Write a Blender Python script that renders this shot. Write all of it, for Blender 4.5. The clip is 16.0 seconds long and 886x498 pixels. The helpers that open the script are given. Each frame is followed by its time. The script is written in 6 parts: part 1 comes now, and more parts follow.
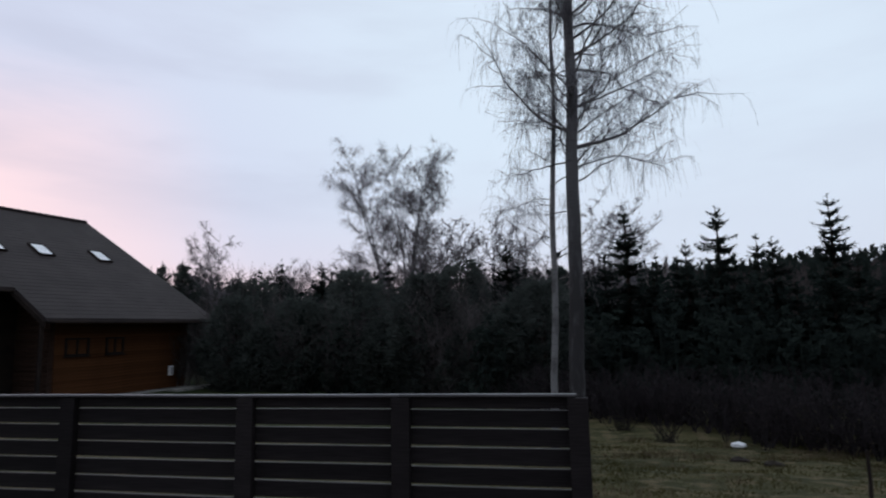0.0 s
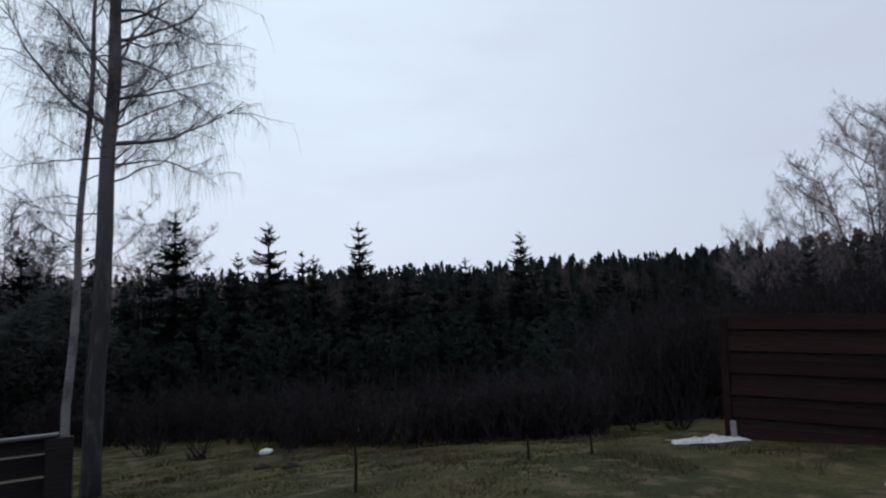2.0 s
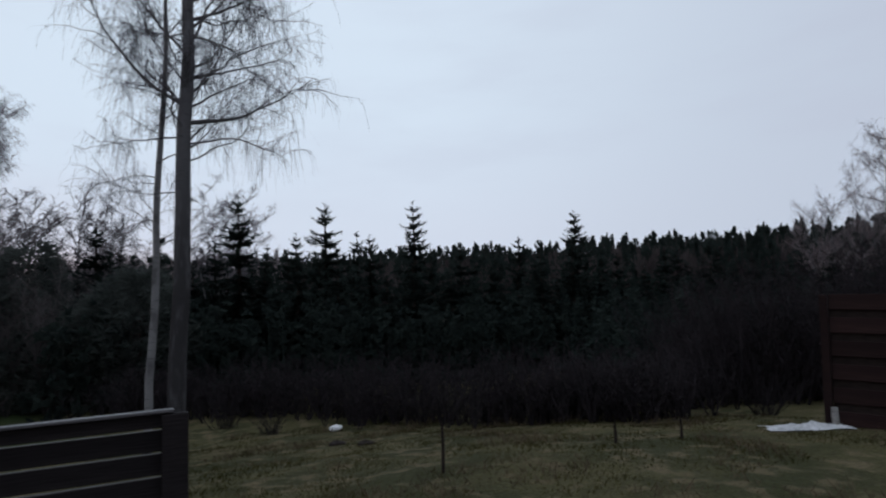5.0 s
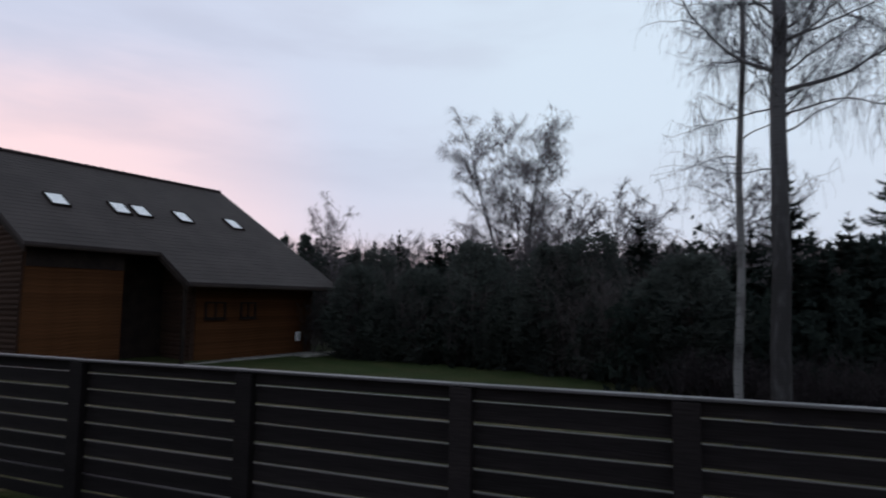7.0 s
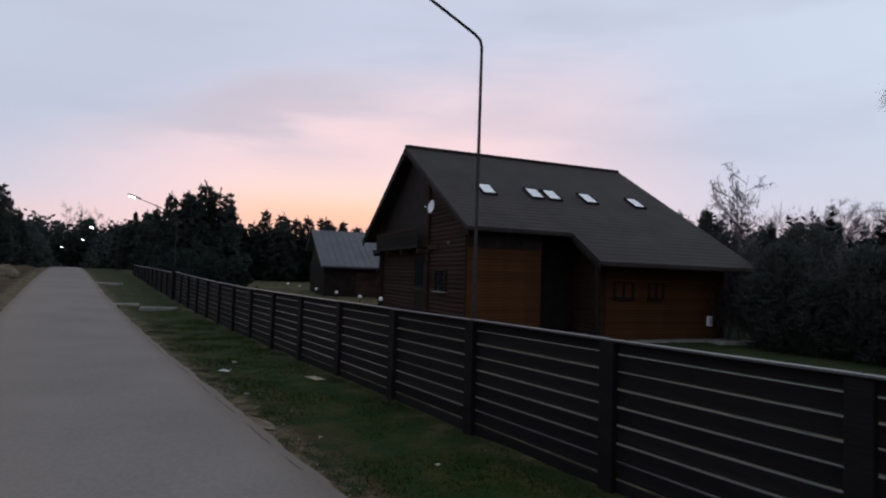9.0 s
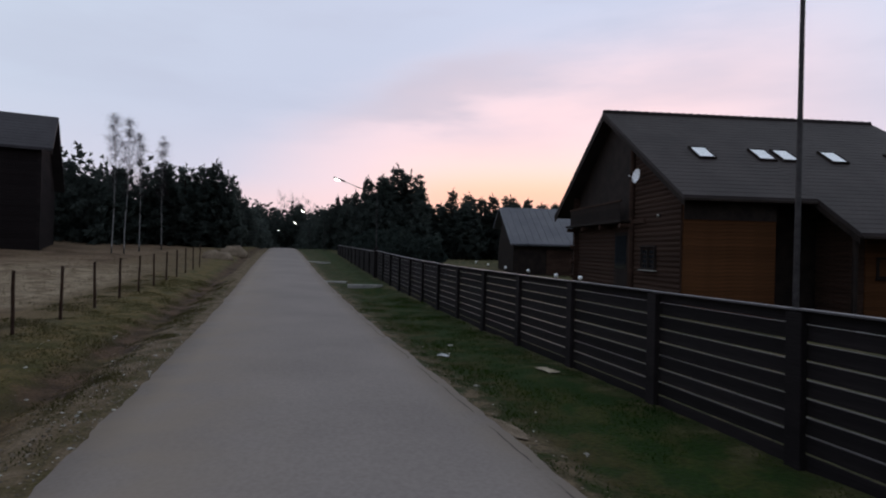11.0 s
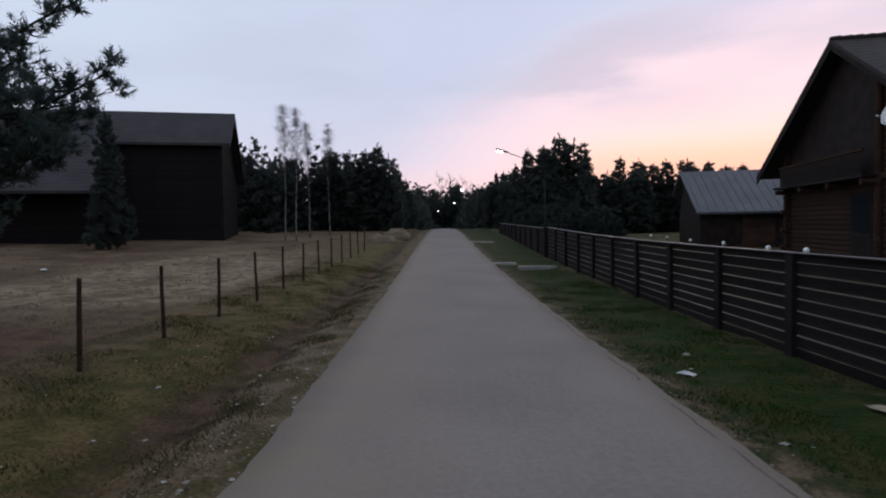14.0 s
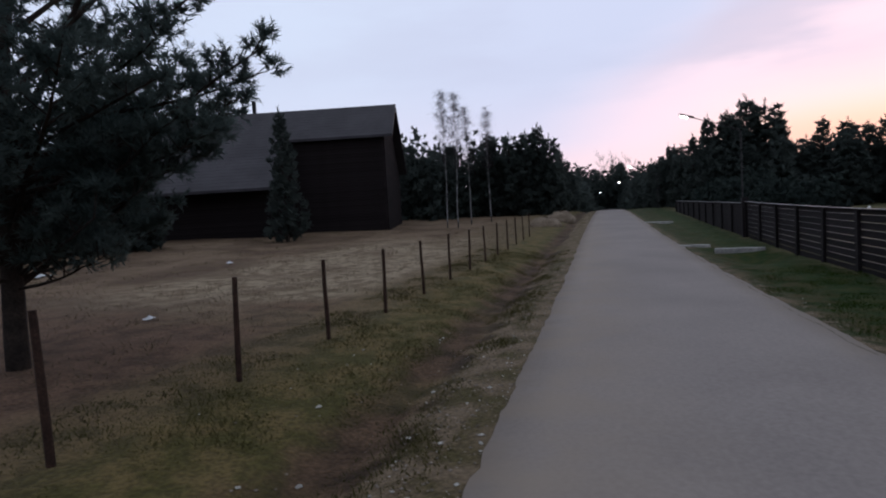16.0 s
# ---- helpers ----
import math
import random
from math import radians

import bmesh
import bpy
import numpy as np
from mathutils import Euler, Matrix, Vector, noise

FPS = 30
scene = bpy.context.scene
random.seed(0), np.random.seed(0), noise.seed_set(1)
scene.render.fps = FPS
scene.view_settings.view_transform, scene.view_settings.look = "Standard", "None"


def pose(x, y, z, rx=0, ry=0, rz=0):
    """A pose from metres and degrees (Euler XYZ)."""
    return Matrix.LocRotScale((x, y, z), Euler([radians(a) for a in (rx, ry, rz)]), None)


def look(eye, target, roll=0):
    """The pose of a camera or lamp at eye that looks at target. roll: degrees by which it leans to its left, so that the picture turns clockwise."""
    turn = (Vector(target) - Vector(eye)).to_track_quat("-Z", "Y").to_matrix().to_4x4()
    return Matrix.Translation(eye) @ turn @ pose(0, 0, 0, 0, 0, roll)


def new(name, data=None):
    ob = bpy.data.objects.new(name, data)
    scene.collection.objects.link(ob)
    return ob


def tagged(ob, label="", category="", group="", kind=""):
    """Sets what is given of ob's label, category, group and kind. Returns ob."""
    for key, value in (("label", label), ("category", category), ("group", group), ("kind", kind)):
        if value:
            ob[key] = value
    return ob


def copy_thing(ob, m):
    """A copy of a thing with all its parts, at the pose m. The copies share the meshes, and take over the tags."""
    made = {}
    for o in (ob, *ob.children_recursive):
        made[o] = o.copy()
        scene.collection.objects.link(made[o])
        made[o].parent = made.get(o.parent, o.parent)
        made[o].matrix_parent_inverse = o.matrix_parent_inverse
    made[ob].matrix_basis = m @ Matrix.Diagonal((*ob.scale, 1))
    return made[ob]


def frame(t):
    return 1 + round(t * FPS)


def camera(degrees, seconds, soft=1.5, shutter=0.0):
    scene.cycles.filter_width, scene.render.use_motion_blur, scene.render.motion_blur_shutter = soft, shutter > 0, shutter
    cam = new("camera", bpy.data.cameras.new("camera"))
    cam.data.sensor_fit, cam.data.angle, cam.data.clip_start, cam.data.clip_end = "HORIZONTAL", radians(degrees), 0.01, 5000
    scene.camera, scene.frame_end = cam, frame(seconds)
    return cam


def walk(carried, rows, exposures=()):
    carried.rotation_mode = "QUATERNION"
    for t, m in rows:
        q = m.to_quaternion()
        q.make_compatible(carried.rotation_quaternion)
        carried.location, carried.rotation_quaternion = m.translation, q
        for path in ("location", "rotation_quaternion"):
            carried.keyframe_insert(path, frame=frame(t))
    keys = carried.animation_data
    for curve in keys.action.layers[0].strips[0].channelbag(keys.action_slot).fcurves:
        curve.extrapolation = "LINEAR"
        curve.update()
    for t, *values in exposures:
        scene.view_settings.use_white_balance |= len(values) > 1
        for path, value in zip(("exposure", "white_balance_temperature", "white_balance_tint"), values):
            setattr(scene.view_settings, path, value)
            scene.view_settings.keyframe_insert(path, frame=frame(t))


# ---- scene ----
SHUTTER = 0.2
cam = camera(74.4, 16.0, soft=2.0, shutter=SHUTTER)
PATH = [
    (0, (-1.212, 0.425, 1.964), (-1.617, 2.365, 2.234), -1.4),
    (0.5, (-1.13, 0.497, 2.08), (-1.196, 2.479, 2.342), -1.8),
    (1, (-1.033, 0.509, 2.023), (-0.7, 2.463, 2.289), -2.4),
    (1.5, (-0.955, 0.494, 2.012), (-0.252, 2.348, 2.271), -2.9),
    (2, (-0.88, 0.47, 2.03), (0.113, 2.189, 2.28), -3.0),
    (2.5, (-0.841, 0.432, 2.016), (0.324, 2.039, 2.26), -2.9),
    (3, (-0.791, 0.419, 2.018), (0.448, 1.97, 2.259), -2.5),
    (3.2, (-0.775, 0.439, 2.017), (0.474, 1.983, 2.255), -2.3),
    (5.3, (-1.35, 1.13, 2.025), (-0.7, 3.011, 2.217), -2.2),
    (5.5, (-1.47, 1.224, 2.008), (-0.98, 3.153, 2.203), -1.7),
    (6, (-1.864, 1.332, 1.978), (-1.78, 3.32, 2.181), -0.9),
    (6.5, (-2.28, 1.381, 1.969), (-2.564, 3.351, 2.165), -0.3),
    (7, (-2.738, 1.486, 1.97), (-3.481, 3.333, 2.155), 0.5),
    (7.5, (-3.163, 1.422, 1.963), (-4.295, 3.062, 2.132), 1.5),
    (8, (-3.576, 1.412, 1.941), (-4.956, 2.853, 2.086), 1.7),
    (8.5, (-4.043, 1.418, 1.956), (-5.659, 2.591, 2.075), 2.0),
    (9, (-4.485, 1.353, 1.918), (-6.175, 2.419, 2.011), 1.9),
    (9.5, (-4.911, 1.293, 1.911), (-6.705, 2.174, 1.99), 1.5),
    (10, (-5.338, 1.237, 1.9), (-7.213, 1.929, 1.97), 1.6),
    (10.2, (-5.547, 1.188, 1.889), (-7.432, 1.853, 1.948), 1.7),
    (12.3, (-7.444, 1.197, 1.792), (-9.429, 1.433, 1.743), 1.3),
    (12.5, (-7.673, 1.148, 1.807), (-9.661, 1.367, 1.759), 1.6),
    (13, (-8.166, 1.134, 1.808), (-10.155, 1.342, 1.756), 1.6),
    (13.5, (-8.656, 1.098, 1.82), (-10.65, 1.252, 1.765), 0.7),
    (14, (-9.151, 1.003, 1.818), (-11.149, 0.99, 1.741), -1.1),
    (14.5, (-9.634, 0.903, 1.802), (-11.623, 0.717, 1.701), -2.3),
    (15, (-10.143, 0.787, 1.781), (-12.101, 0.388, 1.683), -3.0),
    (15.5, (-10.526, 0.593, 1.748), (-12.472, 0.145, 1.638), -3.0),
    (16, (-10.832, 0.396, 1.777), (-12.753, -0.149, 1.67), -3.4),
]
EXPOSURES = [(0.0, 0.0, 6500, 10), (0.5, 0.04, 6500, 10), (1.5, 0.08, 6500, 10), (2.0, 0.06, 6500, 10), (2.5, 0.0, 6500, 10), (3.0, -0.08, 6500, 10), (5.5, -0.08, 6500, 10), (6.5, 0.0, 6500, 10),
             (7.0, -0.05, 6500, 10), (7.5, 0.04, 6500, 10), (8.0, 0.10, 6500, 10), (8.5, 0.0, 6500, 10), (9.0, -0.14, 6500, 10), (9.5, -0.17, 6500, 10), (10.0, -0.12, 6500, 10), (12.5, 0.0, 6400, 12),
             (13.0, -0.08, 6400, 12), (13.5, -0.08, 6400, 12), (14.0, 0.02, 6400, 12), (14.5, 0.24, 6400, 12), (15.0, 0.15, 6300, 14), (15.5, 0.15, 6300, 14), (16.0, 0.13, 6300, 14)]
walk(cam, [(t, look(eye, target, roll)) for t, eye, target, roll in PATH], EXPOSURES)

# ---------------------------------------------------------------- world and light
SUNSET = Vector((-0.90, 0.435, 0.0)).normalized()


def sky_world():
    """Dusk sky: pale blue overcast, a pink and orange glow where the sun has gone down, thin grey cloud."""
    w = bpy.data.worlds.new("dusk_sky")
    scene.world = w
    w.use_nodes = True
    nt = w.node_tree
    nt.nodes.clear()
    N, Lk = nt.nodes.new, nt.links.new

    def math_node(op, a, b=None, clamp=False):
        n = N("ShaderNodeMath")
        n.operation, n.use_clamp = op, clamp
        for i, s in enumerate((a, b)):
            if s is None:
                continue
            if isinstance(s, (int, float)):
                n.inputs[i].default_value = s
            else:
                Lk(s, n.inputs[i])
        return n.outputs[0]

    def ramp(value, lo, hi, to_lo=0.0, to_hi=1.0):
        n = N("ShaderNodeMapRange")
        n.interpolation_type = "SMOOTHSTEP"
        Lk(value, n.inputs[0])
        for i, v in zip((1, 2, 3, 4), (lo, hi, to_lo, to_hi)):
            n.inputs[i].default_value = v
        return n.outputs[0]

    def mixed(fac, a, b, blend="MIX"):
        n = N("ShaderNodeMix")
        n.data_type, n.blend_type = "RGBA", blend
        Lk(fac, n.inputs[0])
        for i, c in ((6, a), (7, b)):
            if isinstance(c, tuple):
                n.inputs[i].default_value = (*c, 1)
            else:
                Lk(c, n.inputs[i])
        return n.outputs[2]

    tc = N("ShaderNodeTexCoord").outputs["Generated"]
    sep = N("ShaderNodeSeparateXYZ")
    Lk(tc, sep.inputs[0])
    up = sep.outputs[2]
    dot = N("ShaderNodeVectorMath")
    dot.operation = "DOT_PRODUCT"
    Lk(tc, dot.inputs[0])
    dot.inputs[1].default_value = SUNSET
    toward = dot.outputs["Value"]
    # cloud noise, stretched along the horizon
    mp = N("ShaderNodeMapping")
    mp.inputs["Scale"].default_value = (1.6, 1.6, 7.0)
    Lk(tc, mp.inputs[0])
    cl = N("ShaderNodeTexNoise")
    cl.inputs["Scale"].default_value, cl.inputs["Detail"].default_value, cl.inputs["Roughness"].default_value = 1.5, 5.0, 0.5
    Lk(mp.outputs[0], cl.inputs["Vector"])
    cloud = ramp(cl.outputs[0], 0.42, 0.68)
    def along(vec):
        n = N("ShaderNodeVectorMath")
        n.operation = "DOT_PRODUCT"
        Lk(tc, n.inputs[0])
        n.inputs[1].default_value = vec
        return n.outputs["Value"]

    base = mixed(ramp(up, 0.0, 0.35), (0.70, 0.76, 0.90), (0.74, 0.86, 1.0))
    base = mixed(ramp(toward, -0.75, 0.15), (0.57, 0.64, 0.77), base)
    # towards the west the overcast is a little greyer and more lilac
    west = math_node("MULTIPLY", ramp(toward, 0.55, 0.95), 0.85)
    base = mixed(west, base, (0.68, 0.72, 0.91))
    # and greyer still to the south-west
    base = mixed(math_node("MULTIPLY", ramp(along((-0.75, -0.66, 0.0)), 0.2, 0.75), 0.5), base, (0.56, 0.61, 0.76))
    # the glow lies under the slanting edge of a long cloud
    wob = math_node("MULTIPLY", math_node("SUBTRACT", cl.outputs[0], 0.5), 0.16)
    edge = math_node("ADD", along((0.151, -0.323, 0.934)), wob)
    lilac = math_node("MULTIPLY", ramp(toward, 0.25, 0.85), ramp(up, 0.24, 0.04), True)
    base = mixed(math_node("MULTIPLY", lilac, 0.55), base, (0.86, 0.76, 0.86))
    pink = math_node("MULTIPLY", ramp(toward, 0.80, 0.985), ramp(edge, 0.10, -0.07), True)
    base = mixed(math_node("MULTIPLY", pink, 0.90), base, (1.13, 0.83, 0.86))
    core = math_node("MULTIPLY", ramp(toward, 0.93, 0.997), ramp(up, 0.21, 0.07), True)
    base = mixed(math_node("MULTIPLY", core, 0.85), base, (1.27, 0.91, 0.68))
    ember = math_node("MULTIPLY", ramp(toward, 0.92, 0.995), ramp(up, 0.150, 0.06), True)
    base = mixed(math_node("MULTIPLY", ember, 0.85), base, (1.28, 0.56, 0.33))
    # a low rosy rim runs round the western half of the horizon
    rim = math_node("MULTIPLY", ramp(toward, 0.25, 0.6), ramp(up, 0.12, 0.06), True)
    base = mixed(math_node("MULTIPLY", rim, 0.45), base, (1.08, 0.74, 0.72))
    streak = math_node("MULTIPLY", ramp(edge, -0.035, 0.0), ramp(edge, 0.07, 0.015), True)
    span = along((0.319, 0.910, 0.263))
    streak = math_node("MULTIPLY", streak, math_node("MULTIPLY", ramp(span, -0.30, -0.04), ramp(span, 0.30, 0.04)), True)
    streak = math_node("MULTIPLY", streak, ramp(toward, 0.5, 0.9), True)
    base = mixed(math_node("MULTIPLY", streak, 0.42), base, (0.52, 0.51, 0.62))
    bank = math_node("MULTIPLY", math_node("MULTIPLY", cloud, ramp(toward, 0.3, 0.9, 0.17, 0.32)), ramp(up, 0.10, 0.25))
    base = mixed(bank, base, (0.52, 0.54, 0.68))
    ground_side = ramp(up, -0.02, -0.10)
    base = mixed(ground_side, base, (0.05, 0.05, 0.05))
    sky = N("ShaderNodeTexSky")
    sky.sky_type, sky.sun_disc = "NISHITA", False
    sky.sun_elevation, sky.sun_rotation = radians(1.0), math.atan2(SUNSET.x, SUNSET.y)
    bg1, bg2, add, outp = N("ShaderNodeBackground"), N("ShaderNodeBackground"), N("ShaderNodeAddShader"), N("ShaderNodeOutputWorld")
    Lk(base, bg1.inputs[0])
    bg1.inputs[1].default_value = 0.95
    Lk(sky.outputs[0], bg2.inputs[0])
    bg2.inputs[1].default_value = 0.006
    Lk(bg1.outputs[0], add.inputs[0])
    Lk(bg2.outputs[0], add.inputs[1])
    Lk(add.outputs[0], outp.inputs[0])


sky_world()
afterglow = bpy.data.lights.new("afterglow", "SUN")
afterglow.energy, afterglow.angle, afterglow.color = 0.06, radians(25), (1.0, 0.62, 0.48)
glow_ob = new("afterglow", afterglow)
glow_ob.matrix_world = look(SUNSET * 80 + Vector((0, 0, 9)), (0, 0, 0))


# ---------------------------------------------------------------- materials
def surface(name, c1, c2, scale=4.0, rough=0.8, bump=0.3, fine=9.0, metal=0.0, spread=0.12, emit=0.0, stretch=(1, 1, 1), spec=0.12, grain=0.28, thin=0.0):
    """Two tones mixed by a broad noise, grain by a fine one, relief from both, and a slight change from object to object."""
    m = bpy.data.materials.new(name)
    m.use_nodes = True
    nt = m.node_tree
    N, Lk = nt.nodes.new, nt.links.new
    bsdf = nt.nodes["Principled BSDF"]
    tc, mp = N("ShaderNodeTexCoord"), N("ShaderNodeMapping")
    mp.inputs["Scale"].default_value = stretch
    Lk(tc.outputs["Object"], mp.inputs[0])
    n1, n2 = N("ShaderNodeTexNoise"), N("ShaderNodeTexNoise")
    for n, s, d in ((n1, scale, 3.0), (n2, scale * fine, 4.0)):
        Lk(mp.outputs[0], n.inputs["Vector"])
        n.inputs["Scale"].default_value, n.inputs["Detail"].default_value = s, d
    rm = N("ShaderNodeMapRange")
    Lk(n1.outputs[0], rm.inputs[0])
    rm.inputs[1].default_value, rm.inputs[2].default_value = 0.35, 0.65
    mix = N("ShaderNodeMix")
    mix.data_type = "RGBA"
    Lk(rm.outputs[0], mix.inputs[0])
    mix.inputs[6].default_value, mix.inputs[7].default_value = (*c1, 1), (*c2, 1)
    gr = N("ShaderNodeMapRange")
    Lk(n2.outputs[0], gr.inputs[0])
    gr.inputs[1].default_value, gr.inputs[2].default_value, gr.inputs[3].default_value, gr.inputs[4].default_value = 0.3, 0.7, 1 - grain, 1 + grain
    info = N("ShaderNodeObjectInfo")
    vr = N("ShaderNodeMapRange")
    Lk(info.outputs["Random"], vr.inputs[0])
    vr.inputs[3].default_value, vr.inputs[4].default_value = 1 - spread, 1 + spread
    mul = N("ShaderNodeMath")
    mul.operation = "MULTIPLY"
    Lk(gr.outputs[0], mul.inputs[0])
    Lk(vr.outputs[0], mul.inputs[1])
    sc = N("ShaderNodeVectorMath")
    sc.operation = "SCALE"
    Lk(mix.outputs[2], sc.inputs[0])
    Lk(mul.outputs[0], sc.inputs["Scale"])
    Lk(sc.outputs[0], bsdf.inputs["Base Color"])
    bsdf.inputs["Roughness"].default_value = rough
    bsdf.inputs["Metallic"].default_value = metal
    bsdf.inputs["Specular IOR Level"].default_value = spec
    if bump:
        bp = N("ShaderNodeBump")
        bp.inputs["Strength"].default_value, bp.inputs["Distance"].default_value = bump, 0.02
        Lk(n2.outputs[0], bp.inputs["Height"])
        Lk(bp.outputs[0], bsdf.inputs["Normal"])
    if thin:
        # needles and twigs let part of the light through
        tr, ms = N("ShaderNodeBsdfTranslucent"), N("ShaderNodeMixShader")
        Lk(sc.outputs[0], tr.inputs[0])
        ms.inputs[0].default_value = thin
        Lk(bsdf.outputs[0], ms.inputs[1])
        Lk(tr.outputs[0], ms.inputs[2])
        Lk(ms.outputs[0], nt.nodes["Material Output"].inputs[0])
    if emit:
        bsdf.inputs["Emission Color"].default_value = (*c1, 1)
        bsdf.inputs["Emission Strength"].default_value = emit
    return m


def ground_material():
    """Lawn, verge, dry field and gravel shoulders, mixed by where on the plot they lie and by noise."""
    m = bpy.data.materials.new("ground")
    m.use_nodes = True
    nt = m.node_tree
    N, Lk = nt.nodes.new, nt.links.new
    bsdf = nt.nodes["Principled BSDF"]
    pos = N("ShaderNodeNewGeometry").outputs["Position"]
    sep = N("ShaderNodeSeparateXYZ")
    Lk(pos, sep.inputs[0])

    def noise_of(scale, detail=4.0):
        n = N("ShaderNodeTexNoise")
        Lk(pos, n.inputs["Vector"])
        n.inputs["Scale"].default_value, n.inputs["Detail"].default_value = scale, detail
        return n.outputs[0]

    def ramp(v, lo, hi, a=0.0, b=1.0):
        n = N("ShaderNodeMapRange")
        n.interpolation_type = "SMOOTHSTEP"
        Lk(v, n.inputs[0])
        for i, s in zip((1, 2, 3, 4), (lo, hi, a, b)):
            n.inputs[i].default_value = s
        return n.outputs[0]

    def op(kind, a, b):
        n = N("ShaderNodeMath")
        n.operation = kind
        for i, s in enumerate((a, b)):
            if isinstance(s, (int, float)):
                n.inputs[i].default_value = s
            else:
                Lk(s, n.inputs[i])
        return n.outputs[0]

    def mixed(f, a, b):
        n = N("ShaderNodeMix")
        n.data_type = "RGBA"
        Lk(f, n.inputs[0])
        for i, c in ((6, a), (7, b)):
            if isinstance(c, tuple):
                n.inputs[i].default_value = (*c, 1)
            else:
                Lk(c, n.inputs[i])
        return n.outputs[2]

    broad, mid, fine = noise_of(0.45), noise_of(2.3), noise_of(22.0, 6.0)
    y = op("ADD", sep.outputs[1], op("MULTIPLY", op("SUBTRACT", mid, 0.5), 0.9))
    lawn = mixed(ramp(broad, 0.42, 0.62), (0.034, 0.035, 0.012), (0.068, 0.060, 0.025))
    lawn = mixed(ramp(mid, 0.48, 0.68), lawn, (0.108, 0.086, 0.047))
    green = mixed(ramp(mid, 0.40, 0.64), (0.010, 0.025, 0.002), (0.029, 0.033, 0.006))
    olive = mixed(ramp(mid, 0.38, 0.62), (0.051, 0.044, 0.012), (0.096, 0.069, 0.026))
    verge = mixed(ramp(y, -0.5, 1.5), olive, green)
    field = mixed(ramp(broad, 0.38, 0.60), (0.070, 0.043, 0.026), (0.125, 0.084, 0.053))
    field = mixed(ramp(mid, 0.52, 0.70), field, (0.085, 0.060, 0.030))
    near_field = mixed(ramp(mid, 0.36, 0.62), (0.062, 0.047, 0.021), (0.114, 0.079, 0.041))
    field = mixed(ramp(y, -9.5, -4.0), field, near_field)
    # bare reddish soil by the first posts, bleached straw farther along
    away = op("ADD", sep.outputs[0], op("MULTIPLY", op("SUBTRACT", broad, 0.5), 9.0))
    earth = mixed(ramp(mid, 0.34, 0.62), (0.069, 0.041, 0.025), (0.117, 0.069, 0.043))
    field = mixed(op("MULTIPLY", ramp(away, -22.5, -18.0), ramp(y, -4.2, -5.4)), field, earth)
    straw = mixed(ramp(mid, 0.36, 0.62), (0.120, 0.086, 0.052), (0.215, 0.165, 0.110))
    pale = op("MULTIPLY", op("MULTIPLY", ramp(away, -19.5, -23.0), ramp(away, -42.0, -34.0)), op("MULTIPLY", ramp(y, -4.4, -5.6), ramp(y, -13.0, -10.0)))
    field = mixed(op("MULTIPLY", pale, ramp(broad, 0.3, 0.55, 0.45, 1.0)), field, straw)
    soil = mixed(ramp(mid, 0.35, 0.65), (0.062, 0.042, 0.025), (0.135, 0.098, 0.065))
    worn = op("MULTIPLY", op("MULTIPLY", ramp(y, 2.5, 3.2), ramp(y, 4.6, 3.9)), ramp(mid, 0.42, 0.62, 0.1, 0.6))
    verge = mixed(worn, verge, (0.046, 0.030, 0.012))
    col = mixed(ramp(y, 5.0, 6.0), verge, lawn)
    col = mixed(ramp(op("ADD", sep.outputs[0], op("MULTIPLY", mid, 2.0)), 1.0, 4.0), col, lawn)
    col = mixed(ramp(y, -3.0, -4.2), col, field)
    drift = op("MULTIPLY", op("ADD", sep.outputs[0], 10.0), 0.021)
    road_y = op("SUBTRACT", y, drift)
    left_y = op("SUBTRACT", y, op("MULTIPLY", op("ADD", sep.outputs[0], 10.0), 0.006))
    left_soil = op("MULTIPLY", ramp(left_y, -1.55, -1.15), ramp(left_y, 0.2, -0.6))
    ditch = op("MULTIPLY", ramp(left_y, -2.35, -1.85), ramp(left_y, -1.10, -1.5))
    bank = mixed(ramp(mid, 0.35, 0.65), (0.030, 0.018, 0.010), (0.074, 0.044, 0.025))
    right_soil = op("MULTIPLY", ramp(road_y, 3.2, 3.4), ramp(road_y, 3.95, 3.55))
    col = mixed(op("MULTIPLY", ditch, ramp(broad, 0.30, 0.5, 0.45, 1.0)), col, bank)
    col = mixed(op("MULTIPLY", left_soil, ramp(mid, 0.34, 0.60, 0.3, 0.9)), col, soil)
    col = mixed(op("MULTIPLY", right_soil, ramp(mid, 0.38, 0.6, 0.2, 0.9)), col, soil)
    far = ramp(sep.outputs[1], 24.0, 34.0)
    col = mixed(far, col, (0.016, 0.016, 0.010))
    back_lawn = op("MULTIPLY", op("MULTIPLY", ramp(y, 17.0, 22.0), ramp(y, 36.0, 32.0)), op("MULTIPLY", ramp(sep.outputs[0], -2.0, -7.0), ramp(sep.outputs[0], -40.0, -30.0)))
    col = mixed(back_lawn, col, mixed(ramp(broad, 0.4, 0.6), (0.020, 0.032, 0.008), (0.032, 0.037, 0.012)))
    sc = N("ShaderNodeVectorMath")
    sc.operation = "SCALE"
    Lk(col, sc.inputs[0])
    Lk(ramp(fine, 0.25, 0.75, 0.65, 1.3), sc.inputs["Scale"])
    Lk(sc.outputs[0], bsdf.inputs["Base Color"])
    bsdf.inputs["Roughness"].default_value = 0.95
    bsdf.inputs["Specular IOR Level"].default_value = 0.15
    bp = N("ShaderNodeBump")
    bp.inputs["Strength"].default_value, bp.inputs["Distance"].default_value = 0.8, 0.04
    Lk(op("ADD", fine, mid), bp.inputs["Height"])
    Lk(bp.outputs[0], bsdf.inputs["Normal"])
    return m


